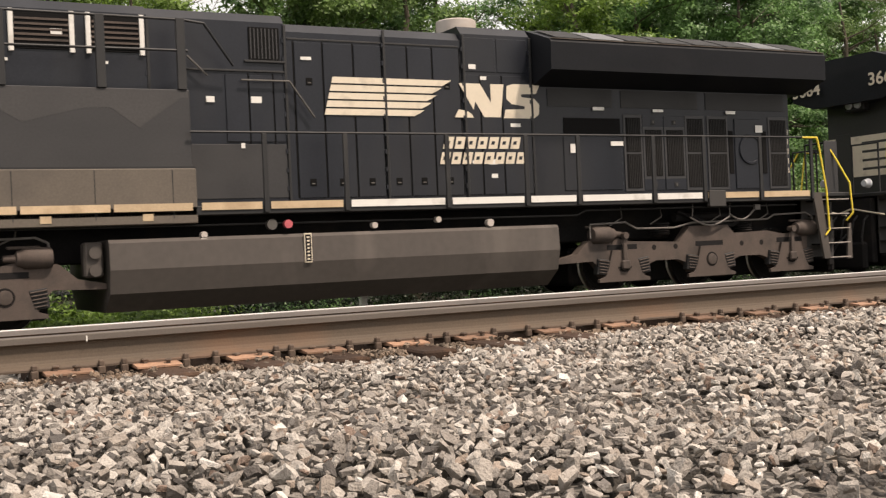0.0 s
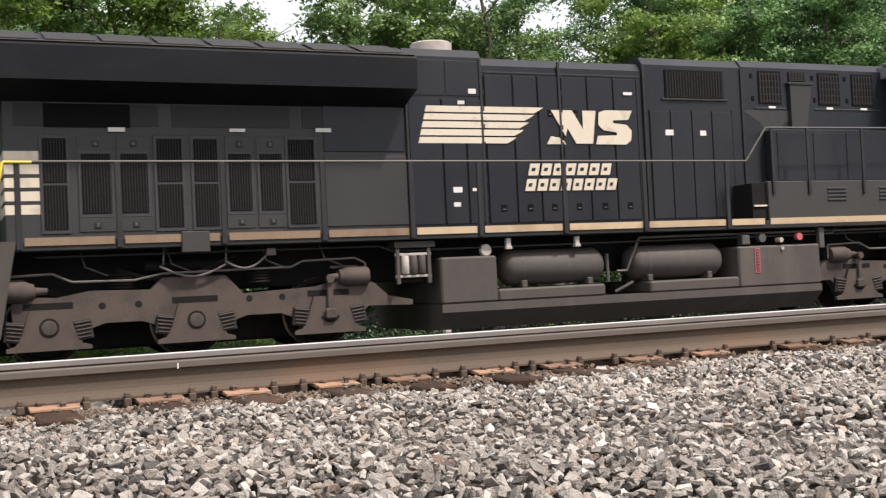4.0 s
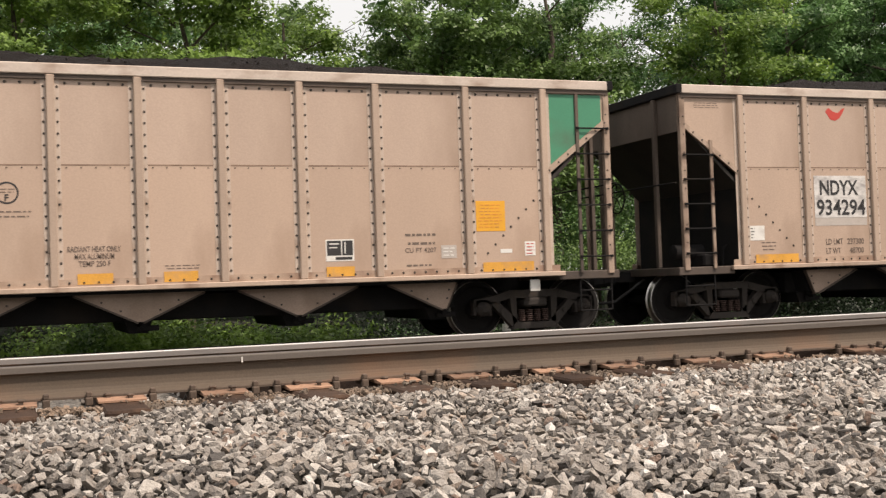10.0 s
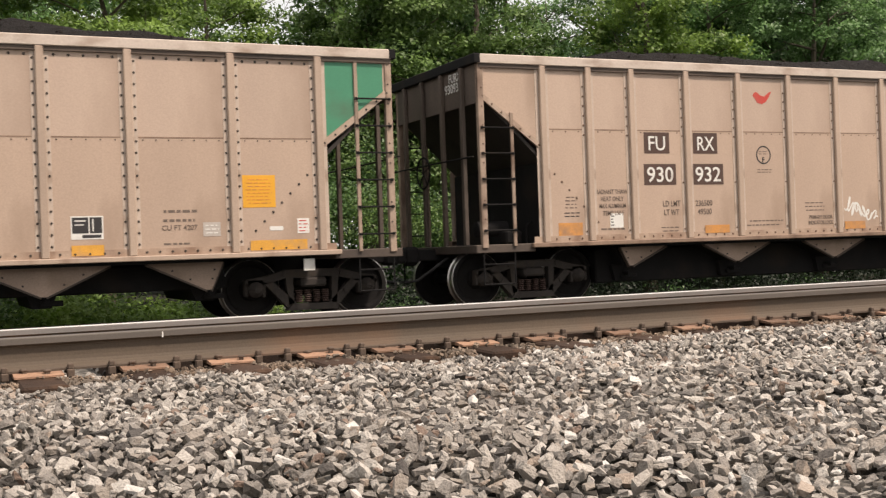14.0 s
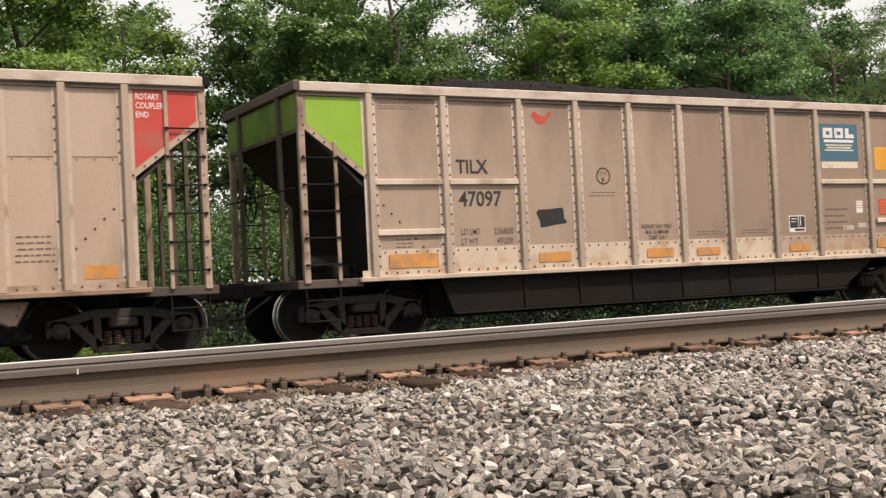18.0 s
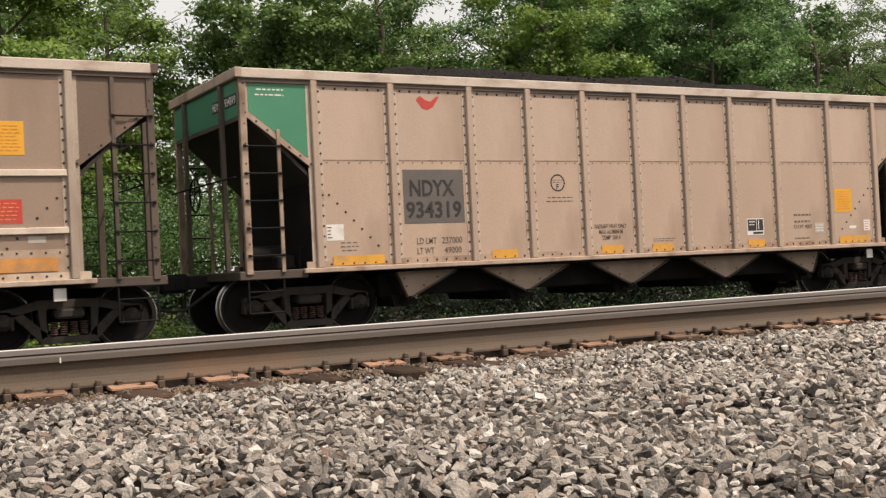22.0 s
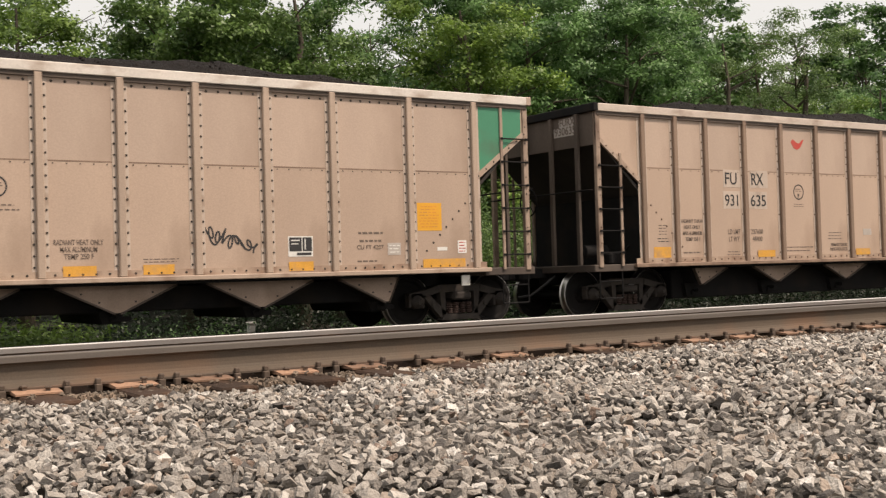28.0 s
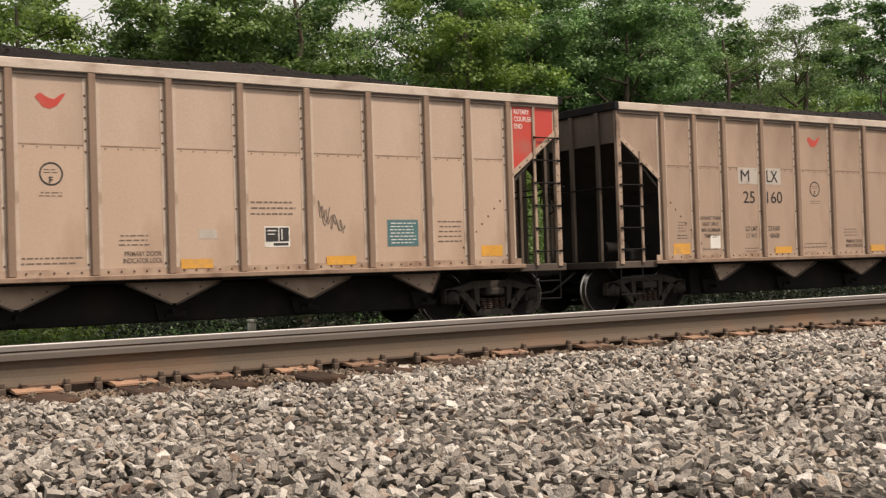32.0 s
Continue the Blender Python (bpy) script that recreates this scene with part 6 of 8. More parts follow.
    if big_tank:
        part("cable_reel", Mesh().lathe([(-0.012, 0.0), (-0.012, 0.24), (-0.03, 0.25), (-0.03, 0.285), (-0.0, 0.30)], (X(-8.68), -0.973, 2.62), "y", 28), BLACK, lo, "round black hose reel")
    part("access_panel", box(-5.58, -4.30, -0.968, -0.951, 1.88, 2.84, 0.006) if big_tank else box(-5.07, -3.70, -0.968, -0.951, 1.85, 2.95, 0.006), BLACK if big_tank else GREY_DUST, lo)
    if not big_tank:
        part("access_panel", box(-5.07, -3.72, -0.97, -0.951, 3.02, 3.78, 0.006), BLACK, lo)
    part("intake_screen", box(-5.56, -4.32, -0.964, -0.951, 2.90, 3.18) if big_tank else box(-9.2, -8.0, -0.964, -0.951, 3.36, 3.7), SCREEN, lo)
    # engine doors
    seams = (-3.64, -3.05, -2.62, -2.30)
    for a, b in zip(seams, seams[1:]):
        part("hood_door", box(a + 0.016, b - 0.016, -0.984, -0.966, 1.84, 3.88, 0.004), BLACK, lo)
    for x, y0, z0, z1 in [(s, -0.9665, 1.84, 3.88) for s in seams[1:-1]] + [(s, -0.9515, 1.84, 4.32) for s in (-2.25, -1.72, -1.25, -0.79, -0.28, 0.25, 0.74)] + [(s, -0.9665, 1.84, 3.78) for s in ((1.50, 1.10) if big_tank else (0.98, 1.42, 1.88, 2.32, 2.78))]:
        part("door_seam", box(x - 0.012, x + 0.012, y0 - 0.002, y0 + 0.001, z0, z1), SCREEN, lo)
    for x in (-3.66, -2.32, -0.83, 0.885, 3.03):
        part("joint_post", box(x - 0.022, x + 0.022, -0.995, -0.95, 1.80, 4.56, 0.006), BLACK_FLAT, lo)
        for j in range(9):
            part("hinge", box(x + 0.023, x + 0.05, -0.992, -0.95, 1.95 + 0.29 * j, 2.03 + 0.29 * j, 0.004), BLACK, lo)
    part("hood_rail", box(-2.24, 0.84, -0.962, -0.951, 4.335, 4.365, 0.004), BLACK_FLAT, lo)
    for a, b in ((-3.60, -2.98), (-2.95, -2.32)):
        part("hood_panel", box(a, b, -0.976, -0.966, 3.94, 4.52, 0.005), BLACK, lo)
    q = (-2.25, -1.72, -1.25, -0.79, -0.28, 0.25, 0.74)
    for a, b in zip(q, q[1:]):
        part("hood_door", box(a + 0.016, b - 0.016, -0.969, -0.951, 1.84, 4.30, 0.004), BLACK, lo)
        for z in (2.02, 3.62):
            lt = part("latch", box((a + b) / 2 - 0.055, (a + b) / 2 + 0.055, -0.976, -0.9695, z, z + 0.12, 0.004), SCREEN, lo)
            part("latch_handle", box((a + b) / 2 - 0.03, (a + b) / 2 + 0.03, -0.984, -0.9765, z + 0.03, z + 0.05, 0.003), STEEL, lt)
    q = (0.92, 1.10, 1.50, 1.88) if big_tank else (0.98, 1.42, 1.88, 2.32, 2.78)
    for a, b in zip(q, q[1:]):
        part("hood_door", box(a + 0.012, b - 0.012, -0.984, -0.966, 2.72 if big_tank else 1.84, 3.75, 0.004), BLACK, lo)
    if big_tank:
        part("hood_panel", box(0.92, 2.50, -0.978, -0.966, 1.85, 2.68, 0.004), GREY_DUST, lo)
        part("hood_seam", box(0.90, 2.52, -0.99, -0.966, 3.80, 3.83, 0.004), BLACK_FLAT, lo)
        for pts in (((1.64, 3.66), (0.86, 3.66), (0.46, 3.10)), ((2.47, 4.0), (2.17, 3.71))):
            part("grab_rail", Mesh().tube([(X(p), -1.06, r) for p, r in pts], 0.016, 7), STEEL, lo)
    g0, g1 = (0.97, 1.47) if big_tank else (1.34, 2.62)
    v = part("intake_grille", box(g0, g1, -0.985, -0.966, 3.99, 4.50, 0.004), SCREEN, lo)
    k = g0 + 0.04
    sl = Mesh()
    while k < g1 - 0.02:
        sl.box(X(k), X(k + 0.015), -0.99, -0.9851, 4.01, 4.48)
        k += 0.06
    part("grille_mesh", sl, DOOR_FRAME if big_tank else SLAT, v)
    part("grille_hood", box(g0 - 0.08, g1 + 0.08, -1.0, -0.966, 3.95, 3.985, 0.005), BLACK_FLAT, lo)
    for a, b, z0, z1 in ((3.13, 3.87, 3.92, 4.54), (4.13, 4.93, 3.92, 4.54), (5.17, 5.97, 3.92, 4.54)) if big_tank else ((3.41, 3.94, 3.92, 4.54), (4.12, 4.52, 4.36, 4.54), (4.83, 5.36, 3.92, 4.54), (5.66, 6.20, 3.92, 4.54)):
        if big_tank and b - a > 0.45:
            v = part("louvred_grille", box(a, b, -1.0, -0.981, z0 + 0.1, z1, 0.004), SCREEN, lo)
            for e in (a - 0.05, b - 0.02):
                part("grille_frame", box(e, e + 0.07, -1.02, -0.981, z0 + 0.06, z1 + 0.04, 0.006), WHITE, v, "pale frame")
            sl = Mesh()
            for j in range(6):
                sl.box(X(a + 0.03), X(b - 0.03), -1.012, -1.0001, z0 + 0.14 + 0.075 * j, z0 + 0.17 + 0.075 * j)
            part("slats", sl, TRUCK, v)
        else:
            v = part("louvred_grille", box(a, b, -0.995, -0.981, z0, z1, 0.004), SCREEN, lo)
            sl = Mesh()
            k = a + 0.03
            while k < b - 0.03:
                sl.box(X(k), X(k + 0.022), -1.004, -0.9951, z0 + 0.02, z1 - 0.02)
                k += 0.07
            for j in range(5):
                sl.box(X(a + 0.02), X(b - 0.02), -1.001, -0.9951, z0 + (z1 - z0) * (j + 0.5) / 5 - 0.008, z0 + (z1 - z0) * (j + 0.5) / 5 + 0.008)
            part("grille_mesh", sl, SLAT, v)
    if not big_tank:
        part("duct", pr([(4.11, 3.45), (4.46, 3.45), (4.62, 4.28), (4.11, 4.28)], -1.05, -0.981), GREY_DUST, lo)
        part("duct_lip", box(4.06, 4.66, -1.07, -0.981, 4.285, 4.33, 0.006), BLACK_FLAT, lo)
        part("dust_film", pr([(3.08, 3.80), (4.10, 3.80), (4.10, 3.58), (4.0, 3.60), (3.68, 3.20), (3.41, 3.58), (3.08, 3.76)], -0.9832, -0.9812), GREY_DUST, lo, "jagged film of pale dust")
        for a, b in ((3.30, 4.05), (4.72, 6.35)):
            part("ledge", box(a, b, -1.0, -0.981, 3.83, 3.855, 0.004), DOOR_FRAME, lo)
        for x, z in ((3.26, 4.44), (3.28, 4.02), (4.70, 4.44), (4.74, 4.02), (5.50, 4.44), (5.54, 4.02)):
            part("latch", box(x - 0.035, x + 0.035, -0.992, -0.981, z - 0.045, z + 0.045, 0.006), SCREEN, lo)
    part("exhaust_pipe", Mesh().lathe([(0, 0.36), (0.28, 0.36), (0.30, 0.33)], (X(-2.75), 0, 4.70), "z", 24), PATCH_PALE, lo, "pale round exhaust pipe", smooth=True)
    # low side cabinets by the cab
    if big_tank:
        part("low_cabinet", box(2.55, 6.60, -1.56, -0.99, 1.47, 2.27, 0.012), DUST_TAN, lo, "dust-covered lower side cabinet")
        part("side_cabinet", box(2.58, 6.60, -1.50, -0.981, 2.275, 3.42, 0.012), GREY_DUST, lo)
        zig = [(2.60, 3.41), (6.58, 3.41), (6.58, 2.98), (6.25, 2.92), (5.80, 3.18), (5.45, 3.24), (4.92, 2.92), (4.10, 3.13), (3.72, 3.14), (3.33, 2.86), (2.70, 3.30), (2.60, 3.30)]
        part("dust_film", pr(zig, -1.5022, -1.5002), DUST_FILM, lo, "jagged film of pale dust")
        part("cabinet_lip", box(2.55, 6.60, -1.53, -1.5, 2.255, 2.30), BLACK_FLAT, lo)
        for pts in (((2.58, -1.50, 3.99), (6.60, -1.50, 3.97)), ((1.79, -1.15, 3.86), (2.30, -1.42, 4.42), (2.66, -1.50, 4.44), (6.60, -1.50, 4.46))):
            part("handrail", Mesh().tube([(X(p), q, r) for p, q, r in pts], 0.02, 8), BLACK_FLAT, lo)
        for x in (2.68, 3.83, 5.17):
            part("handrail_post", box(x - 0.065, x + 0.065, -1.525, -1.47, 3.42, 4.46, 0.006), BLACK_FLAT, lo)
        for k, x in enumerate((2.9, 4.0, 5.1, 6.1)):
            part("seam_strip", box(x - 0.006, x + 0.006, -1.563, -1.56, 1.55, 2.25), BLACK_FLAT, lo)
    else:
        part("low_cabinet", box(3.04, 6.60, -1.555, -0.99, 1.585, 2.43, 0.012), DUSTY, lo, "dust-covered lower side cabinet")
        part("side_cabinet", box(3.50, 6.60, -1.20, -0.981, 2.435, 3.42, 0.012), BLACK, lo)
        for a, b in ((3.6, 4.4), (4.45, 5.2), (5.25, 6.5)):
            part("cabinet_door", box(a, b, -1.212, -1.2001, 2.47, 3.36, 0.004), BLACK, lo)
        for a in (4.40, 5.65):
            lv = Mesh()
            for j in range(4):
                lv.box(X(a), X(a + 0.45), -1.575, -1.556, 2.06 + 0.07 * j, 2.095 + 0.07 * j, 0.006)
            part("louvre", lv, DOOR_FRAME, lo)
        part("step_well", box(2.72, 3.02, -1.50, -1.0, 1.73, 2.40), SOOT, lo)
        part("tread_edge", box(2.74, 3.02, -1.53, -1.5, 1.98, 2.01), CREAM, lo)
    # cab and nose
    cab = [(6.63, 1.56), (6.63, 4.47), (6.74, 4.60), (8.52, 4.60), (8.66, 4.46), (8.90, 3.74), (10.02, 3.42), (10.14, 3.28), (10.21, 1.60)]
    part("cab", pr(cab, -1.52, 1.52), BLACK, lo, "black cab with sloping nose")
    part("cab_roof", Mesh().prism([(-1.57, 4.50), (-1.30, 4.64), (-0.7, 4.73), (0.7, 4.73), (1.30, 4.64), (1.57, 4.50), (1.57, 4.46), (-1.57, 4.46)], X(6.42), X(8.64), axis="x"), ROOF_GREY, lo, "cab roof in grey lightened for the light from above")
    fr = part("window_frame", box(6.80, 8.62, -1.545, -1.521, 3.55, 4.27, 0.006), SILVER, lo, "bright metal window frame")
    for a, b in ((6.84, 7.12), (7.27, 7.68), (7.78, 8.16), (8.32, 8.57)):
        part("window_pane", box(a, b, -1.549, -1.5451, 3.60, 4.23), GLASS, fr, "dark cab window")
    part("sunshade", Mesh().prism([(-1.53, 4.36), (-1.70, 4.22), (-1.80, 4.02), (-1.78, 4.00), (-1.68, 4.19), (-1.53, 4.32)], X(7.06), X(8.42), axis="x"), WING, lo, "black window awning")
    part("roof_air_conditioner", Mesh().box(X(6.95), X(8.10), -0.75, 0.75, 4.73, 4.86, 0.03), BLACK_FLAT, lo, "low black roof unit")
    part("roof_beacon", Mesh().box(X(8.66), X(8.78), -1.22, -0.98, 4.34, 4.58, 0.02), PATCH_PALE, lo, "pale lamp housing on the cab brow")
    part("arm_rest", box(7.12, 7.50, -1.60, -1.521, 3.44, 3.475, 0.008), DOOR_FRAME, lo)
    part("notice", box(9.90, 10.02, -1.525, -1.521, 3.20, 3.31), WHITE, lo)
    for x, z in ((6.80, 1.90), (7.66, 1.92), (7.86, 1.92), (8.80, 1.92)):
        part("latch", Mesh().lathe([(-1.56, 0.0), (-1.56, 0.035), (-1.53, 0.045), (-1.521, 0.045)], (X(x), 0, z), "y", 12), SCREEN, lo)
    # thin strip in the roof grey draws the lighter line on the nose edge
    part("nose_brow", pr([(8.94, 3.735), (10.03, 3.425), (10.03, 3.445), (8.94, 3.755)], -1.53, -1.46), ROOF_GREY, lo)
    part("mirror", box(8.30, 8.44, -1.66, -1.60, 3.60, 4.05, 0.012), SILVER, lo)
    part("mirror", box(7.13, 7.26, -1.66, -1.60, 3.60, 4.20, 0.012), SILVER, lo)
    part("windshield", pr([(8.675, 4.38), (8.69, 4.385), (8.915, 3.79), (8.90, 3.785)], -1.30, 1.30), GLASS, lo)
    part("rear_window", Mesh().box(X(6.60), X(6.629), -1.40, -1.05, 3.5, 4.2, 0.004), GLASS, lo)
    for a, b in ((6.88, 7.55), (7.95, 8.68)):
        lv = part("louvre_panel", box(a - 0.03, b + 0.03, -1.532, -1.521, 1.80, 2.52, 0.004), BLACK, lo)
        sl = Mesh()
        for j in range(14):
            z = 1.84 + 0.047 * j
            sl.prism([(-1.533, z), (-1.55, z - 0.006), (-1.55, z + 0.012), (-1.533, z + 0.028)], X(a), X(b), axis="x")
        part("slats", sl, DOOR_FRAME, lv)
    part("seam_strip", box(6.75, 8.9, -1.526, -1.521, 2.60, 2.63), BLACK_FLAT, lo)
    for a in (7.25, 8.35):
        part("grab_iron", Mesh().tube([(X(a), -1.53, 2.58), (X(a), -1.58, 2.60), (X(a), -1.58, 2.74), (X(a), -1.53, 2.76)], 0.016, 6), SILVER, lo)
    for k in range(5):
        z = 3.01 - 0.19 * k
        a = 9.31 + 0.108 * k
        part("nose_stripe", pr([(a, z), (10.16 + 0.008 * k, z), (10.165 + 0.008 * k, z - 0.115), (a + 0.06, z - 0.115)], -1.525, -1.521), CREAM, lo)
    part("notice", box(8.94, 9.28, -1.525, -1.521, 1.94, 2.18), CREAM, lo)
    part("notice", box(9.29, 9.46, -1.525, -1.521, 1.94, 2.05), CREAM, lo)
    # stripes along the sill, between the rail posts
    posts = (-9.62, -8.30, -6.83, -5.32, -3.89, -2.72, -1.17, 0.39, 2.12) if not big_tank else (-9.67, -8.35, -6.97, -5.80, -4.17, -3.11, -1.60, 0.19, 1.50)
    edges = list(posts) + ([2.98, 6.60, 7.2, 10.1] if not big_tank else [2.56])
    for k, (a, b) in enumerate(zip(edges, edges[1:])):
        lab = "pale reflective stripe" if big_tank and k < 7 else "dusty cream stripe"
        y = -1.574 if a < 2.9 or a > 7 else -1.562
        part("sill_stripe", box(a + 0.07, b - 0.07, y - 0.004, y, 1.655, 1.765), WHITE if big_tank and k in (2, 3, 4, 5, 6) else STRIPE_DUSTY if k < 4 and not big_tank else STRIPE, lo, lab)
    if big_tank:
        for a, b in ((2.62, 3.75), (3.80, 5.0), (5.05, 6.55)):
            part("sill_stripe", box(a, b, -1.568, -1.564, 1.655, 1.765), STRIPE, lo)
        for a in (3.2, 4.6):
            part("notice", box(a, a + 0.15, -1.568, -1.564, 1.52, 1.62), STRIPE, lo)
    part("jacking_pad", box(6.78, 7.15, -1.60, -1.50, 1.50, 1.80, 0.01), DUSTY, lo)
    part("jacking_pad", box(-7.45, -7.05, -1.60, -1.50, 1.50, 1.80, 0.01), DUSTY, lo)
    for k, x in enumerate(posts):
        part("handrail_post", box(x - 0.04, x + 0.04, -1.60, -1.561, 1.60, 2.79, 0.008), BLACK_FLAT, lo)
    top = [(X(-9.6), -1.58, 2.80), (X(2.96 if not big_tank else 2.62), -1.58, 2.80)]
    if not big_tank:
        top[-1] = (X(2.56), -1.58, 2.79)
        top += [(X(3.03), -1.58, 3.39), (X(6.76), -1.57, 3.42)]
        for x in (3.16, 3.98, 5.28):
            part("handrail_post", box(x - 0.03, x + 0.03, -1.59, -1.556, 2.20, 3.40, 0.006), BLACK_FLAT, lo)
    part("handrail", Mesh().tube(top, 0.018, 8), STEEL if not big_tank else BLACK_FLAT, lo)
    part("handrail", Mesh().tube([(X(-9.6), 1.58, 2.80), (X(6.6), 1.58, 2.80)], 0.018, 8), BLACK_FLAT, lo)
    # tanks
    if big_tank:
        sec = [(-1.46, 1.27), (-1.52, 1.22), (-1.54, 0.84), (-1.45, 0.50), (-1.10, 0.23), (1.10, 0.23), (1.45, 0.50), (1.54, 0.84), (1.52, 1.22), (1.46, 1.27)]
        part("fuel_tank", Mesh().prism(sec, X(-3.74), X(3.83), axis="x"), TANK, lo, "dust-streaked fuel tank")
        g = part("gauge", box(0.80, 0.92, -1.557, -1.53, 0.82, 1.27, 0.004), CREAM, lo, "fuel gauge with pale rim")
        part("gauge_field", box(0.815, 0.905, -1.560, -1.5571, 0.84, 1.25), SOOT, g)
        for j in range(7):
            part("gauge_mark", box(0.84, 0.88, -1.563, -1.5601, 0.865 + 0.055 * j, 0.89 + 0.055 * j), CREAM, g)
        for x, z, w in ((2.45, 1.30, 0.10), (2.46, 1.22, 0.10), (-0.30, 1.36, 0.10), (-1.44, 1.42, 0.10), (-2.41, 1.34, 0.13)):
            part("drain_cock", Mesh().lathe([(-1.5, 0.0), (-1.5, w / 2), (-1.40, w / 2)], (X(x), 0, z), "y", 10), PATCH_PALE, lo)
        part("valve_rack", Mesh().box(X(3.88), X(4.15), -1.35, -1.1, 0.75, 1.25, 0.03).rod((X(4.0), -1.4, 1.1), (X(4.0), -1.2, 1.1), 0.09, 10).rod((X(4.0), -1.4, 0.85), (X(4.0), -1.2, 0.85), 0.09, 10), TANK, lo)
    else:
        base = [(-1.50, 0.55), (-1.50, 0.42), (-1.22, 0.14), (1.22, 0.14), (1.50, 0.42), (1.50, 0.55)]
        part("fuel_tank", Mesh().prism(base, X(-3.42), X(4.2), axis="x"), TANK, lo, "dusty fuel tank with cut-out shelf")
        for a, b, z in ((-3.42, -2.43, 1.29), (-2.425, -0.42, 0.75), (0.47, 2.345, 0.75), (2.35, 4.2, 1.28)):
            part("tank_block", box(a, b, -1.50, 1.50, 0.553, z, 0.03), TANK, lo)
        for a, b in ((-2.24, -0.30), (0.20, 2.14)):
            part("air_reservoir", Mesh().lathe([(X(a), 0.10), (X(a + 0.06), 0.22), (X(a + 0.16), 0.29), (X(b - 0.16), 0.29), (X(b - 0.06), 0.22), (X(b), 0.10)], (0, -1.15, 1.08), "x", 26), TANK, lo, "dusty cylindrical air tank", smooth=True)
            for q in (a + 0.35, b - 0.35):
                part("tank_bracket", box(q - 0.05, q + 0.05, -1.40, -1.0, 0.753, 0.87, 0.01), TANK, lo)
            part("tank_strap", Mesh().lathe([(X(a + 0.35) - 0.02, 0.292), (X(a + 0.35) + 0.02, 0.292)], (0, -1.15, 1.08), "x", 26), TANK, lo)
        g = part("gauge", box(2.70, 2.81, -1.513, -1.501, 0.80, 1.24), HORSE, lo, "red-rimmed fuel gauge")
        part("gauge_field", box(2.72, 2.79, -1.516, -1.5131, 0.82, 1.22), DUSTY, g)
        for j in range(7):
            part("gauge_mark", box(2.745, 2.765, -1.519, -1.5161, 0.84 + 0.055 * j, 0.87 + 0.055 * j), HORSE, g)
        for x, z, w in ((3.30, 1.37, 0.09), (3.32, 1.22, 0.06)):
            part("drain_cock", Mesh().lathe([(-1.53, 0.0), (-1.53, w / 2), (-1.40, w / 2)], (X(x), 0, z), "y", 10), PATCH_PALE, lo)
        part("pressure_gauge", Mesh().lathe([(-1.44, 0.0), (-1.44, 0.085), (-1.42, 0.10), (-1.36, 0.10)], (X(-2.58), 0, 1.38), "y", 18), PATCH_PALE, lo, "pale round gauge")
        for x in (-2.20, -0.92):
            part("drop_fitting", Mesh().box(X(x) - 0.04, X(x) + 0.04, -1.50, -1.42, 1.43, 1.56, 0.01).box(X(x) - 0.055, X(x) + 0.055, -1.51, -1.41, 1.38, 1.435, 0.01), PATCH_PALE, lo)
        part("pipe_bracket", Mesh().box(X(4.20), X(4.32), -1.50, -1.40, 1.20, 1.58, 0.01).tube([(X(4.3), -1.45, 1.46), (X(4.55), -1.45, 1.46), (X(4.62), -1.45, 1.54)], 0.014, 6), STEEL, lo)
        part("junction_box", box(2.45, 2.62, -1.50, -1.35, 1.31, 1.48, 0.01), STEEL, lo)
        ff = part("filter_rack", Mesh().box(X(-4.18), X(-3.50), -1.50, -1.15, 1.46, 1.56, 0.01), DUSTY, lo, "rack of fuel filters under the walkway")
        for x in (-4.12, -3.60):
            part("rack_post", box(x - 0.03, x + 0.03, -1.48, -1.40, 0.90, 1.46, 0.006), TANK, ff)
        part("rack_plate", box(-4.10, -3.62, -1.38, -1.30, 0.92, 1.44, 0.01), SOOT, ff)
        for z in (1.02, 1.36):
            part("rack_bar", box(-4.16, -3.56, -1.47, -1.41, z - 0.02, z + 0.02, 0.005), PATCH_PALE, ff)
        for k, x in enumerate((-4.0, -3.86, -3.72)):
            part("filter", Mesh().lathe([(1.05, 0.05), (1.07, 0.065), (1.32, 0.065), (1.34, 0.05)], (X(x), -1.45, 0), "z", 12), (PATCH_PALE, TANK, TANK)[k], ff, smooth=True)
        part("pipe", Mesh().tube([(X(-0.1), -1.35, 0.95), (X(0.1), -1.35, 0.95), (X(0.35), -1.40, 1.50), (X(6.0), -1.40, 1.52)], 0.022, 8), STEEL, lo)
        part("pipe", Mesh().tube([(X(-0.25), -1.3, 0.78), (X(-0.25), -1.3, 1.25)], 0.03, 8).tube([(X(-0.05), -1.2, 0.6), (X(0.25), -1.3, 0.75)], 0.03, 8), STEEL, lo)
    part("fuel_filler", Mesh().lathe([(-1.50, 0.0), (-1.50, 0.08), (-1.4, 0.08)], (X(2.9 if not big_tank else 1.4), 0, 1.42), "y", 14), STEEL, lo)
    part("emergency_cutoff", Mesh().lathe([(-1.53, 0.0), (-1.53, 0.065), (-1.44, 0.065)], (X(3.72 if not big_tank else 1.15), 0, 1.42), "y", 16), HORSE, lo, "red fuel cut-off button")
    part("pipe", Mesh().tube([(X(-9.4), -1.42, 1.50), (X(-4.4), -1.42, 1.50), (X(-4.2), -1.42, 1.42), (X(4.4), -1.42, 1.45), (X(9.3), -1.42, 1.48)], 0.015, 8), SLAT, lo)
    for x in (-8.8, -7.6, -6.2, -5.3, 5.0, 6.2, 7.8, 8.9):
        part("sand_hose", Mesh().tube([(X(x), -1.2, 1.58), (X(x + 0.05), -1.3, 1.35), (X(x + 0.35), -1.34, 1.22)], 0.012, 6), STEEL, lo)
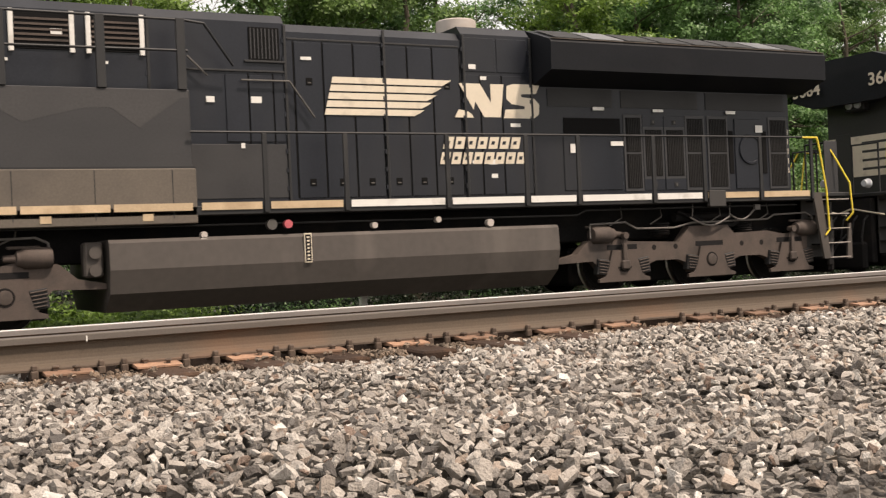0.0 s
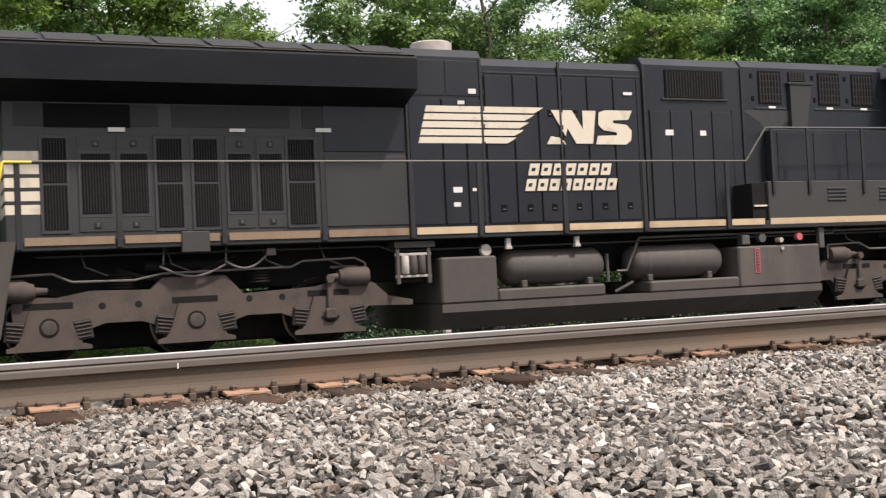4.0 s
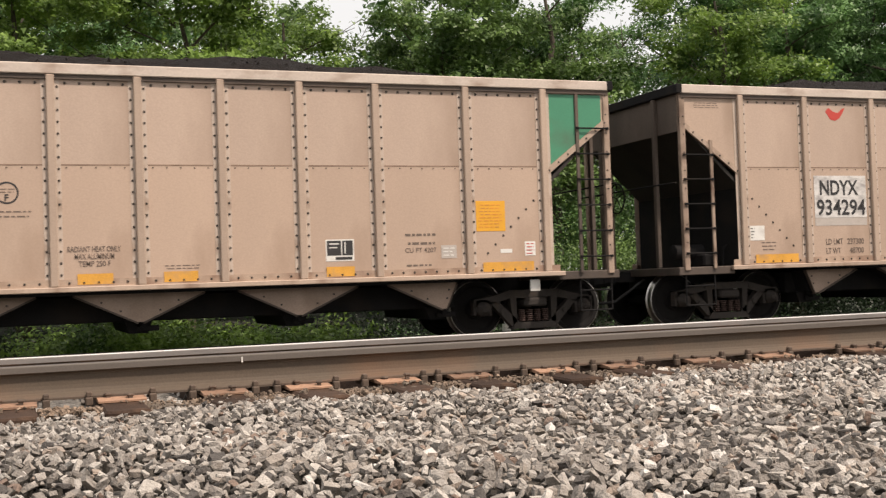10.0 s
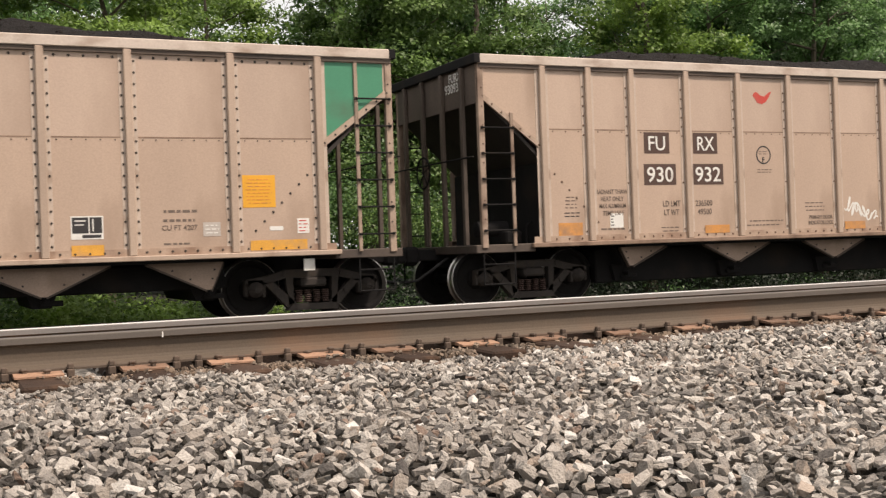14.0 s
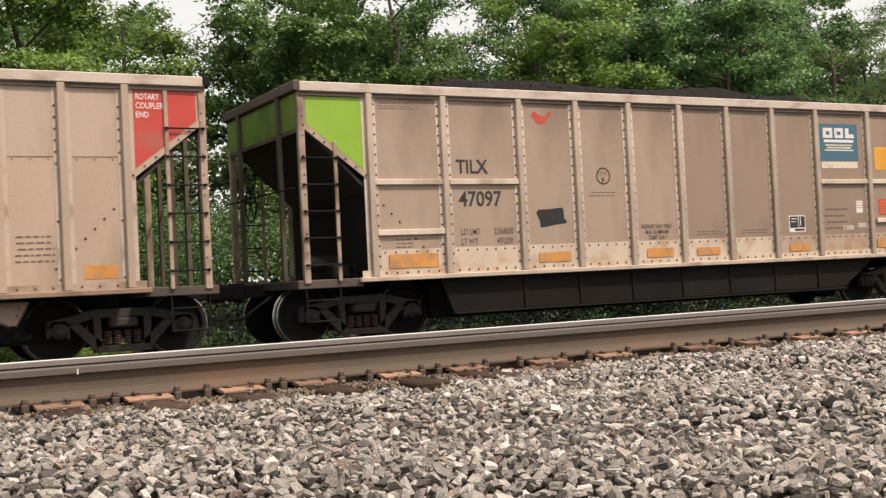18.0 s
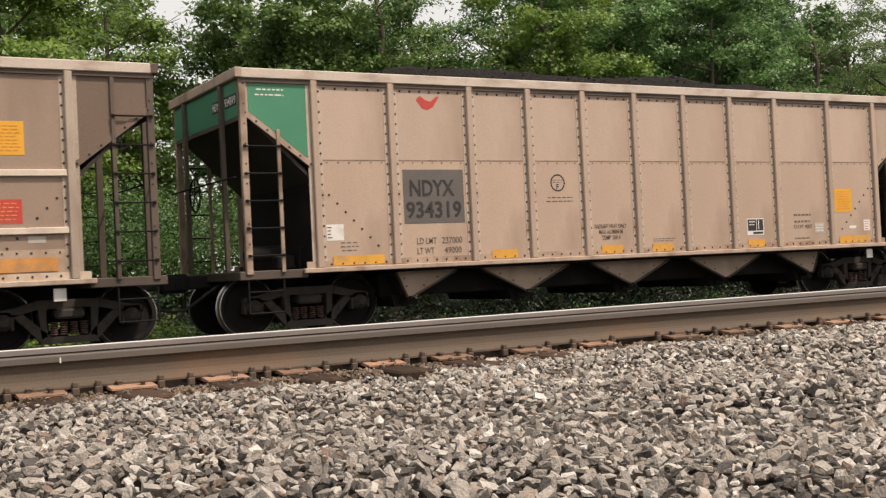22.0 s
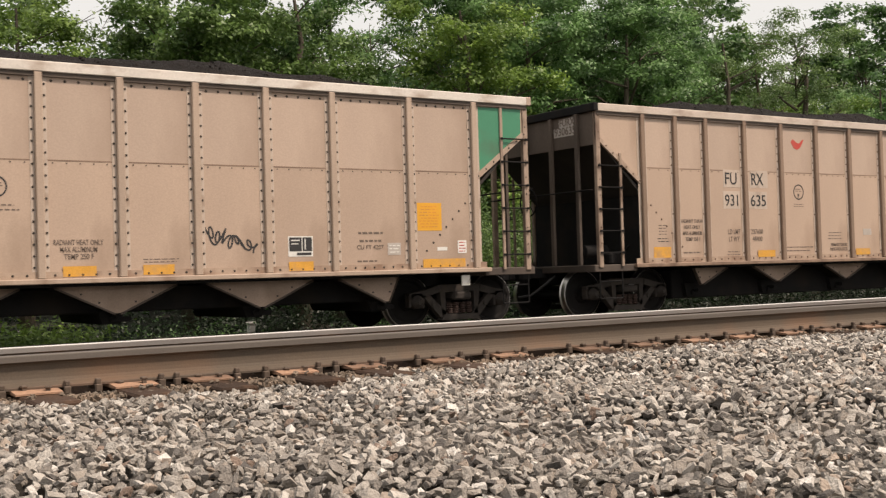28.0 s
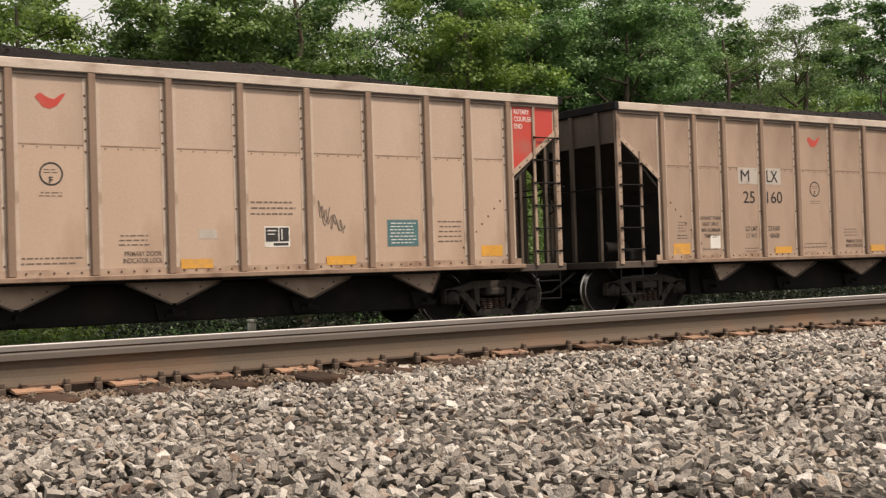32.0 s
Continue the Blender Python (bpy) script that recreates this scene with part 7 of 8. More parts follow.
    part("traction_cable", Mesh().tube([(X(-8.3), -1.1, 1.30), (X(-7.9), -1.25, 1.15), (X(-7.2), -1.28, 1.2), (X(-6.6), -1.2, 1.45)], 0.035, 8), SOOT, lo)
    part("traction_cable", Mesh().tube([(X(6.0), -1.1, 1.4), (X(6.8), -1.25, 1.25), (X(7.6), -1.2, 1.45)], 0.035, 8), SOOT, lo)
    part("cable_duct", Mesh().rod((X(-7.9), -1.1, 1.33), (X(-6.6), -1.1, 1.33), 0.08, 10), SOOT, lo)
    part("cable_duct", Mesh().rod((X(6.4), -1.1, 1.33), (X(7.7), -1.1, 1.33), 0.08, 10), SOOT, lo)
    # ends
    for e, xi, xo in ((-1, -9.78, -10.62), (1, 10.12, 10.92)):
        for s in (-1, 1):
            corner_steps(lo, m * e, X(xi), X(xo), s, e > 0)
        part("pilot", Mesh().box(X(xo - 0.05 * e), X(xo + 0.10 * e), -1.05, 1.05, 0.25, 1.62, 0.03), SOOT, lo)
        part("plow", Mesh().box(X(xo + 0.10 * e), X(xo + 0.26 * e), -0.95, 0.95, 0.12, 0.70, 0.05), SOOT, lo)
        coupler(lo, m * e, 0.90, abs(xo) + 0.60, abs(xo))
        for k in range(5):
            y = -0.95 + 0.28 * k
            part("mu_hose", Mesh().tube([(X(xo + 0.1 * e), y, 1.25), (X(xo + 0.22 * e), y, 1.15), (X(xo + 0.26 * e), y + 0.04, 0.80), (X(xo + 0.22 * e), y + 0.06, 0.55)], 0.022, 6), RUBBER, lo)
        for s in (-1, 1):
            part("end_rail", Mesh().tube([(X(xo), s * 1.2, 1.7), (X(xo), s * 1.2, 2.75), (X(xo), s * 0.5, 2.75), (X(xo), s * 0.5, 1.7)], 0.02, 8), BLACK_FLAT, lo)
    part("cutting_lever", Mesh().tube([(X(-10.75), -1.4, 1.25), (X(-10.8), -0.6, 1.40), (X(-10.8), -0.2, 1.30)], 0.018, 6), CREAM, lo)
    part("ditch_light", Mesh().lathe([(-0.1, 0.07), (0.0, 0.10), (0.04, 0.10)], (X(-10.7), -0.95, 1.92), "x", 16), LENS, lo, smooth=True)
    hl = part("headlight", Mesh().box(X(-9.741), X(-9.95), -0.28, 0.28, 3.56, 3.83, 0.02), BLACK_FLAT, lo)
    for y in (-0.12, 0.12):
        part("lens", Mesh().lathe([(0, 0.095), (X(-0.03), 0.09), (X(-0.035), 0.0)], (X(-9.95), y, 3.70), "x", 16), LENS, hl, "clear headlight", smooth=True)
    # hood-end stripes, wrapped round the corner
    for k in range(5):
        z = 3.02 - 0.19 * k
        if not big_tank:
            part("end_stripe", box(-9.74, -9.13 - 0.03 * k, -0.956, -0.951, z - 0.135, z), CREAM, lo)
            part("end_stripe", Mesh().box(X(-9.741), X(-9.746), -0.955, 0.0, z - 0.135, z), CREAM, lo)
        else:
            part("end_stripe", box(-9.70, -9.46 - 0.04 * k, -0.957, -0.951, z - 0.11, z), CREAM, lo)
    if not big_tank:
        for y0, y1 in ((0.002, 0.30), (0.74, 0.95)):
            part("end_block", Mesh().box(X(-9.741), X(-9.746), y0, y1, 2.125, 3.02), CREAM, lo, "cream block joining the stripes")
        part("end_door", Mesh().box(X(-9.741), X(-9.76), 0.31, 0.73, 1.76, 3.10, 0.004), GREY_DUST, lo)
    else:
        part("end_plate", box(-10.66, -10.30, -1.32, -1.29, 1.73, 2.76, 0.006), GREY_DUST, lo, "dusty plate beside the end steps")
    for k, (x, z, w, h) in enumerate(((-8.32, 3.30, 0.24, 0.06), (-6.55, 3.31, 0.24, 0.05), (-5.2, 3.32, 0.25, 0.06), (-2.9, 2.35, 0.16, 0.09), (-2.55, 2.37, 0.14, 0.05), (-2.9, 2.12, 0.12, 0.07),
                                     (-2.55, 3.98, 0.14, 0.08), (-2.75, 3.80, 0.12, 0.06), (0.45, 4.02, 0.18, 0.05), (1.30, 3.32, 0.17, 0.10), (2.05, 3.32, 0.13, 0.09), (3.62, 3.84, 0.16, 0.04), (5.0, 3.84, 0.16, 0.04), (5.85, 3.84, 0.16, 0.04), (4.25, 4.24, 0.16, 0.08))):
        part("label_plate", box(x, x + w, -1.008 if x > 3 else -0.988, -1.005 if x > 3 else -0.9845, z, z + h), WHITE, lo, "small white notice")
    if big_tank:
        for x, z, w, h in ((-4.55, 2.55, 0.12, 0.16), (-5.6, 2.68, 0.28, 0.08), (-3.4, 3.0, 0.2, 0.06), (1.6, 2.62, 0.06, 0.08), (-9.0, 2.95, 0.18, 0.14)):
            part("label_plate", box(x, x + w, -0.988, -0.9845, z, z + h), WHITE, lo, "small white notice")
    loco_truck(lo, X(7.24), -m, (-2.02,) if big_tank else (-2.02, 2.02))
    loco_truck(lo, X(-7.24), m, (-2.02, 2.02) if big_tank else (2.02,))
    return lo

# ---- markings of the cars ----
MARKS = {
    "NDYX": ("NDYX", 0.25, 0.82, 0.024, 0), "934266": ("934266", 0.26, 1.05, 0.024, 0), "934294": ("934294", 0.26, 1.05, 0.024, 0), "934319": ("934319", 0.25, 1.02, 0.024, 0), "934328": ("934328", 0.24, 1.04, 0.024, 0),
    "TILX": ("TILX", 0.22, 0.60, 0.024, 0), "47097": ("47097", 0.24, 0.82, 0.024, 0), "FU": ("FU", 0.24, 0.34, 0.006, 0), "RX": ("RX", 0.24, 0.36, 0.006, 0), "930": ("930", 0.25, 0.54, 0.012, 0),
    "932": ("932", 0.25, 0.54, 0.012, 0), "931": ("931", 0.23, 0.38, 0.004, 0), "635": ("635", 0.23, 0.46, 0.004, 0), "M": ("M", 0.24, 0.25, -0.004, 0), "LX": ("LX", 0.24, 0.34, 0.004, 0), "25": ("25", 0.24, 0.34, 0.004, 0), "160": ("160", 0.24, 0.48, 0.004, 0),
    "LD LMT": ("LD LMT", 0.10, 0.36, 0.006, 0), "LT WT": ("LT WT", 0.10, 0.31, 0.006, 0), "237300": ("237300", 0.10, 0.36, 0.01, 0), "48700": ("48700", 0.10, 0.31, 0.01, 0), "237000": ("237000", 0.10, 0.38, 0.01, 0), "49000": ("49000", 0.10, 0.32, 0.01, 0),
    "236800": ("236800", 0.10, 0.38, 0.01, 0), "49200": ("49200", 0.10, 0.32, 0.01, 0), "236500": ("236500", 0.10, 0.36, 0.01, 0), "49500": ("49500", 0.10, 0.30, 0.01, 0), "237600": ("237600", 0.10, 0.36, 0.01, 0), "48400": ("48400", 0.10, 0.30, 0.01, 0),
    "F": ("F", 0.09, 0, 0.02, 0), "RADIANT": ("RADIANT HEAT ONLY", 0.075, 0.70, 0.01, 0), "THAW": ("RADIANT THAW", 0.075, 0.62, 0.01, 0), "HEAT": ("HEAT ONLY", 0.075, 0.45, 0.01, 0), "ROTARY": ("ROTARY", 0.085, 0.34, 0.014, 0), "COUPLER": ("COUPLER", 0.085, 0.40, 0.014, 0), "END": ("END", 0.085, 0.18, 0.014, 0),
    "FURXe": ("FURX", 0.14, 0.44, 0.012, 0), "930635e": ("930635", 0.15, 0.62, 0.012, 0), "930932e": ("930932", 0.15, 0.62, 0.012, 0), "NDYXe": ("NDYX", 0.12, 0.37, 0.010, 0), "934319e": ("934319", 0.12, 0.50, 0.010, 0), "934266e": ("934266", 0.13, 0.55, 0.010, 0), "MAX": ("MAX ALUMINUM", 0.075, 0.52, 0.01, 0), "TEMP": ("TEMP 250 F", 0.075, 0.42, 0.01, 0),
    "PRIMARY": ("PRIMARY DOOR", 0.07, 0.55, 0.008, 0), "INDICATOR": ("INDICATOR LOCK", 0.07, 0.58, 0.008, 0), "3664": ("3664", 0.31, 1.18, 0.030, 0), "3664s": ("3664", 0.26, 0.82, 0.022, 0),
    "CUFT": ("CU FT 4207", 0.07, 0.5, 0.006, 0),
}
WRITING = letters(MARKS)


def write(parent, key, x, z, mat, y=-SIDE - 0.0135, lift=0.0, label=""):
    me = WRITING[key].copy()
    me.materials.clear()
    me.materials.append(mat)
    ob = part("lettering", me, None, parent, label or f'the painted characters "{MARKS[key][0]}"')
    ob.location = (x, y - lift, z)
    return ob


def sheet(parent, name, x0, x1, z0, z1, mat, lift=0.0, label=""):
    y = -SIDE - 0.0105 - lift
    return part(name, Mesh().box(x0, x1, y - 0.003, y, z0, z1), mat, parent, label)


def print_lines(parent, x0, x1, z0, z1, rows, mat, rng, lift=0.0):
    """Small print that cannot be read: rows of short bars."""
    y = -SIDE - 0.0105 - lift
    m = Mesh()
    h = (z1 - z0) / rows
    for r in range(rows):
        x = x0 + rng.uniform(0, 0.1) * (x1 - x0)
        end = x1 - rng.uniform(0, 0.15) * (x1 - x0)
        while x < end:
            w = min(rng.uniform(0.035, 0.11), end - x)
            m.box(x, x + w, y - 0.003, y, z0 + h * (r + 0.36), z0 + h * (r + 0.64))
            x += w + 0.025
    part("small_print", m, mat, parent, "rows of tiny print", kind="stuff")


def bird(parent, x, z, w=0.43, h=0.23):
    o = [(0, 0.66), (0.09, 0.88), (0.18, 0.97), (0.27, 0.86), (0.42, 0.68), (0.62, 0.60), (0.86, 0.95), (1.0, 1.0), (0.84, 0.55), (0.70, 0.20), (0.48, 0.0), (0.24, 0.10), (0.12, 0.42)]
    part("red_emblem", Mesh().prism([(x + w * a, z + h * b) for a, b in o], -SIDE - 0.0135, -SIDE - 0.0105), RED, parent, "small red painted emblem")


def ring(parent, x, z, r=0.15):
    n, m = 28, Mesh()
    turn = [(math.cos(2 * math.pi * k / n), math.sin(2 * math.pi * k / n)) for k in range(n)]
    for rr, y in ((r, -SIDE - 0.0105), (r, -SIDE - 0.0135), (r - 0.023, -SIDE - 0.0135), (r - 0.023, -SIDE - 0.0105)):
        m.v.extend((x + rr * c, y, z + rr * d) for c, d in turn)
    for i in range(3):
        m.f.extend((i * n + k, (i + 1) * n + k, (i + 1) * n + (k + 1) % n, i * n + (k + 1) % n) for k in range(n))
    m.m = [0] * len(m.f)
    part("plate_ring", m, INK, parent, "thin black painted circle")


def service_sign(parent, x, z, w=0.43, h=0.32):
    """A black consolidated stencil with a white border and white figures as bars."""
    s = sheet(parent, "stencil_panel", x, x + w, z, z + h, WHITE)
    sheet(s, "stencil_field", x + 0.018, x + w * 0.54, z + 0.085, z + h - 0.018, INK, 0.0032)
    sheet(s, "stencil_field", x + w * 0.58, x + w - 0.018, z + 0.085, z + h - 0.018, INK, 0.0032)
    sheet(s, "stencil_field", x + w * 0.34, x + w - 0.03, z + 0.022, z + 0.062, INK, 0.0032)
    sheet(s, "stencil_bar", x + 0.05, x + w * 0.46, z + h - 0.075, z + h - 0.055, PATCH_GREY, 0.0064)
    sheet(s, "stencil_bar", x + 0.05, x + w * 0.40, z + h * 0.60, z + h * 0.65, PATCH_GREY, 0.0064)
    sheet(s, "stencil_bar", x + w * 0.66, x + w * 0.70, z + 0.11, z + h - 0.04, WHITE, 0.0064)


def scrawl(parent, x, z, w, h, mat, seed, thick=0.014):
    """A loose sprayed scribble."""
    m = Mesh()
    p = None
    for k in range(111):
        t = k / 110
        q = (x + w * (t + 0.07 * math.sin(52 * t + seed)), z + h * (0.62 - 0.45 * t + 0.22 * math.sin(61 * t + 2 * seed) * (1 - 0.6 * t) + 0.08 * math.sin(23 * t)))
        if p:
            d = Vector((q[0] - p[0], q[1] - p[1]))
            n = Vector((-d.y, d.x)).normalized() * thick
            m.prism([(p[0] + n.x, p[1] + n.y), (q[0] + n.x, q[1] + n.y), (q[0] - n.x, q[1] - n.y), (p[0] - n.x, p[1] - n.y)], -SIDE - 0.0135, -SIDE - 0.0105)
        p = q
    part("scribble", m, mat, parent, "loose sprayed scribble")


def end_colour(car, ribs, end, mat, label, lines=None):
    """A painted end panel between the last rib and the corner post."""
    x0, x1 = end * (ribs[-1] + 0.12), end * (HALF - 0.14)
    k = (SLOPE_TOP - SLOPE_FOOT) / (HALF - ribs[-1])
    z = lambda x: SLOPE_FOOT + 0.115 + (abs(x) - ribs[-1]) * k
    o = [(x0, 3.83), (x1, 3.83), (x1, z(x1)), (x0, z(x0))]
    part("painted_panel", Mesh().prism(o, -SIDE - 0.0155, -SIDE - 0.0105), mat, car, label)
    if lines:
        print_lines(car, min(x0, x1) + 0.1, max(x0, x1) - 0.35, 3.62, 3.78, 2, lines, random.Random(4), 0.006)


def common_a(car, rng, weights, amber=(5.03, 1.67)):
    """What the eleven-rib cars share: reflectors, plates and small print."""
    for x0, x1 in ((-6.00, -5.12), (-3.12, -2.62), (-0.85, -0.38), (0.30, 0.77), (2.63, 3.06), (5.12, 5.98)):
        sheet(car, "reflector", x0, x1, 1.045, 1.19, YELLOWED, 0.013, "dusty orange reflective strip")
    write(car, "LD LMT", -4.52, 1.33, INK_FADED)
    write(car, weights[0], -4.06, 1.33, INK_FADED)
    write(car, "LT WT", -4.52, 1.17, INK_FADED)
    write(car, weights[1], -4.02, 1.17, INK_FADED)
    ring(car, -1.72, 2.30)
    write(car, "F", -1.75, 2.19, INK)
    print_lines(car, -1.83, -1.61, 2.29, 2.37, 2, INK_FADED, rng)
    print_lines(car, -1.98, -1.40, 1.95, 2.08, 2, INK_FADED, rng)
    write(car, "RADIANT", -0.97, 1.49, INK_FADED)
    write(car, "MAX", -0.88, 1.39, INK_FADED)
    write(car, "TEMP", -0.83, 1.29, INK_FADED)
    service_sign(car, 2.63, 1.27)
    print_lines(car, 3.86, 4.38, 1.44, 1.70, 2, INK_FADED, rng)
    write(car, "CUFT", 3.86, 1.37, INK_FADED)
    print_lines(car, 3.86, 4.30, 1.13, 1.22, 1, INK_FADED, rng)
    p = sheet(car, "notice", 4.44, 4.69, 1.27, 1.47, PATCH_PALE)
    print_lines(p, 4.46, 4.67, 1.29, 1.45, 3, WHITE, rng, 0.0032)
    p = sheet(car, "amber_notice", amber[0], amber[0] + 0.49, amber[1], amber[1] + 0.47, AMBER, 0.0, "amber notice full of small print")
    print_lines(p, amber[0] + 0.04, amber[0] + 0.45, amber[1] + 0.04, amber[1] + 0.43, 8, ORANGE, rng, 0.0032)
    p = sheet(car, "notice", 5.84, 6.02, 1.28, 1.50, WHITE)
    print_lines(p, 5.86, 6.0, 1.29, 1.49, 4, RED, rng, 0.0032)
    sheet(car, "notice", 5.42, 5.62, 1.33, 1.39, WHITE)
    p = sheet(car, "white_tag", -6.09, -5.80, 1.43, 1.68, WHITE, 0.0, "white scanner tag")
    print_lines(p, -6.08, -6.00, 1.45, 1.66, 4, INK, rng, 0.0032)
    print_lines(car, -5.87, -5.56, 1.24, 1.42, 3, INK_FADED, rng)
    print_lines(car, -7.15, -6.60, 3.66, 3.77, 3, INK_FADED, rng)
    print_lines(car, 0.30, 0.85, 1.21, 1.29, 2, INK_FADED, rng)


def common_b(car, rng, weights, strip):
    """What the thirteen-rib cars share."""
    for x0, x1 in ((-3.06, -2.53), (0.14, 0.64), (2.56, 3.10)):
        sheet(car, "reflector", x0, x1, 1.09, 1.23, strip, 0.013, "dusty orange reflective strip")
    sheet(car, "reflector", -6.00, -5.54, 1.11, 1.33, strip, 0.0, "orange reflective plate")
    sheet(car, "reflector", 5.60, 6.06, 1.17, 1.36, strip, 0.0, "orange reflective plate")
    write(car, "LD LMT", -3.92, 1.57, INK_FADED)
    write(car, weights[0], -3.24, 1.57, INK_FADED)
    write(car, "LT WT", -3.90, 1.42, INK_FADED)
    write(car, weights[1], -3.20, 1.42, INK_FADED)
    bird(car, -1.91, 3.37)
    ring(car, -1.71, 2.46, 0.165)
    write(car, "F", -1.74, 2.33, INK)
    print_lines(car, -1.82, -1.60, 2.46, 2.54, 2, INK_FADED, rng)
    print_lines(car, -1.88, -1.52, 2.13, 2.22, 2, INK_FADED, rng)
    for k, key in enumerate(("THAW", "HEAT", "MAX", "TEMP")):
        write(car, key, (-5.26, -5.17, -5.20, -5.14)[k], 1.80 - 0.12 * k, INK_FADED)
    print_lines(car, -5.20, -4.68, 1.16, 1.26, 1, INK_FADED, rng)
    print_lines(car, -2.15, -1.28, 1.17, 1.32, 2, INK_FADED, rng)
    print_lines(car, -0.80, -0.30, 1.42, 1.62, 3, INK_FADED, rng)
    write(car, "PRIMARY", -0.70, 1.29, INK_FADED)
    write(car, "INDICATOR", -0.72, 1.19, INK_FADED)
    print_lines(car, 1.27, 2.05, 1.86, 2.13, 3, INK_FADED, rng)
    print_lines(car, 4.70, 5.25, 1.40, 1.82, 5, INK_FADED, rng)
    print_lines(car, -5.86, -5.62, 1.55, 1.78, 4, INK_FADED, rng)
    print_lines(car, -5.90, -5.56, 1.41, 1.52, 2, INK, rng)
    print_lines(car, -3.98, -3.55, 1.12, 1.24, 2, INK_FADED, rng)


TRAIN = []


def coal_train():
    start = -1.38
    one = locomotive(-1, "black diesel locomotive with big fuel tank and winged radiator", True)
    two = locomotive(1, "black diesel locomotive with sloping cab nose and air tanks", False)
    brand_mark(one, -0.26, 3.85, (1.78, 3.49), 0.985)
    brand_mark(two, -3.48, 0.63, (-1.58, 0.24), 0.985)
    write(two, "3664", 7.10, 2.97, WHITE, -1.5225)
    for k, (x, w) in enumerate(((6.85, 0.28), (7.52, 0.15))):
        part("small_print", Mesh().box(x, x + w, -1.5255, -1.5215, 2.815, 2.86), WHITE, two)
    write(two, "F", 10.10, 1.48, WHITE, -1.6035)
    for y in (1.50, -0.68):
        e = write(two, "3664s", 0, 0, CREAM)
        e.location, e.rotation_euler = (-10.2225, y, 4.02), (0, 0, -math.pi / 2)
    TRAIN.extend(((one, 8.71 + start), (two, 31.30 + start)))
    for ob in (one, two):
        ob.location = (dict(TRAIN)[ob], TRAIN_Y, TRAIN_Z)

    base_a, base_b = hopper(RIBS_A), hopper(RIBS_B)

    def again(base, x):
        return copy_thing(base, pose(x, TRAIN_Y, TRAIN_Z))

    cars = {"h2": again(base_a, 67.06 + start), "h4": again(base_a, 115.70 + start), "h5": again(base_a, 132.04 + start),
            "h6": again(base_b, 148.475 + start), "h7": again(base_b, 164.70 + start)}
    t = hopper(RIBS_A, True)
    cars.update({"h1": base_a, "h3": base_b, "t": t})
    for key, x in (("h1", 50.915), ("h2", 67.06), ("h3", 83.35), ("t", 99.60), ("h4", 115.70), ("h5", 132.04), ("h6", 148.475), ("h7", 164.70)):
        cars[key].location = (x + start, TRAIN_Y, TRAIN_Z)
        TRAIN.append((cars[key], x + start))
    for key, paint in (("h1", TAN_PALE), ("h6", TAN_PALE), ("h7", TAN_DULL)):
        for ob in cars[key].children:
            if ob.name.startswith(("side_panel", "end_panel")) or key == "h7" and ob.name.startswith("upper_panel"):
                ob.material_slots[0].link = "OBJECT"
                ob.material_slots[0].material = paint
    for key in ("h1", "h4", "t"):
        for ob in cars[key].children:
            if ob.name.startswith(("ladder_stile", "corner_post")) and ob.data.vertices[0].co.x > 0 and (key != "h1" or ob.name.startswith("ladder")):
                ob.material_slots[0].link = "OBJECT"
                ob.material_slots[0].material = TAN_END
    for key in ("h4", "t"):
        for ob in cars[key].children:
            if ob.name.startswith("end_chord"):
                ob.material_slots[0].link = "OBJECT"
                ob.material_slots[0].material = TAN_RIB if key == "h4" else TAN_DARK
    for ob in cars["h5"].children:
        if ob.name.startswith(("top_chord", "end_chord")):
            ob.material_slots[0].link = "OBJECT"
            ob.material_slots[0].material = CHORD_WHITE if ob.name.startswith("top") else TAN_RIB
    for ob in cars["h3"].children:
        if ob.name.startswith("rib") and not ob.name.startswith("rib_flange"):
            ob.material_slots[0].link = "OBJECT"
            ob.material_slots[0].material = TAN_RIB
    rng = random.Random(12)
    for key, num, weights, patch, label in (("h1", "934266", ("237300", "48700"), PATCH_GREY, "tan coal hopper car with peeling number patch, green end panel"),
                                            ("h2", "934294", ("237300", "48700"), PATCH_PALE, "tan coal hopper car with pale number patch and green end panel"),
                                            ("h4", "934319", ("237000", "49000"), PATCH_DARK, "tan coal hopper car with dark grey number patch"),
                                            ("h5", "934328", ("237300", "48700"), TAN_TRIM, "tan coal hopper car with black scribble on its side")):
        c = cars[key]
        tagged(c, label)
        sheet(c, "number_patch", -4.73, -3.61, 1.66, 2.53, patch, 0.0, "faded square number patch")
        if key == "h1":
            sheet(c, "torn_edge", -4.73, -3.61, 2.40, 2.532, PATCH_TORN, 0.0032, "grey torn edge of the patch")
            for x0, x1, z0, z1 in ((-4.73, -4.63, 1.95, 2.39), (-3.79, -3.61, 2.02, 2.39), (-4.30, -3.92, 2.03, 2.09), (-4.73, -4.55, 1.66, 1.73), (-3.75, -3.61, 1.66, 1.74)):
                sheet(c, "torn_edge", x0, x1, z0, z1, PATCH_TORN, 0.0032, "grey torn edge of the patch")
        up = 0.09 if key == "h2" else 0.0
        if key == "h2":
            sheet(c, "patch_face", -4.73, -3.61, 1.80, 2.532, PATCH_GREY, 0.0032, "whiter upper part of the patch")
        write(c, "NDYX", -4.61, 2.11 + up, INK, lift=0.0044 + up * 0.03)
        write(c, num, -4.69, 1.76 + up, INK, lift=0.0044 + up * 0.03)
        bird(c, -3.10 if key == "h1" else -4.42, 3.50)
        common_a(c, rng, weights)
    end_colour(cars["h1"], RIBS_A, 1, GREEN, "green painted end panel")
    end_colour(cars["h2"], RIBS_A, 1, GREEN, "green painted end panel")
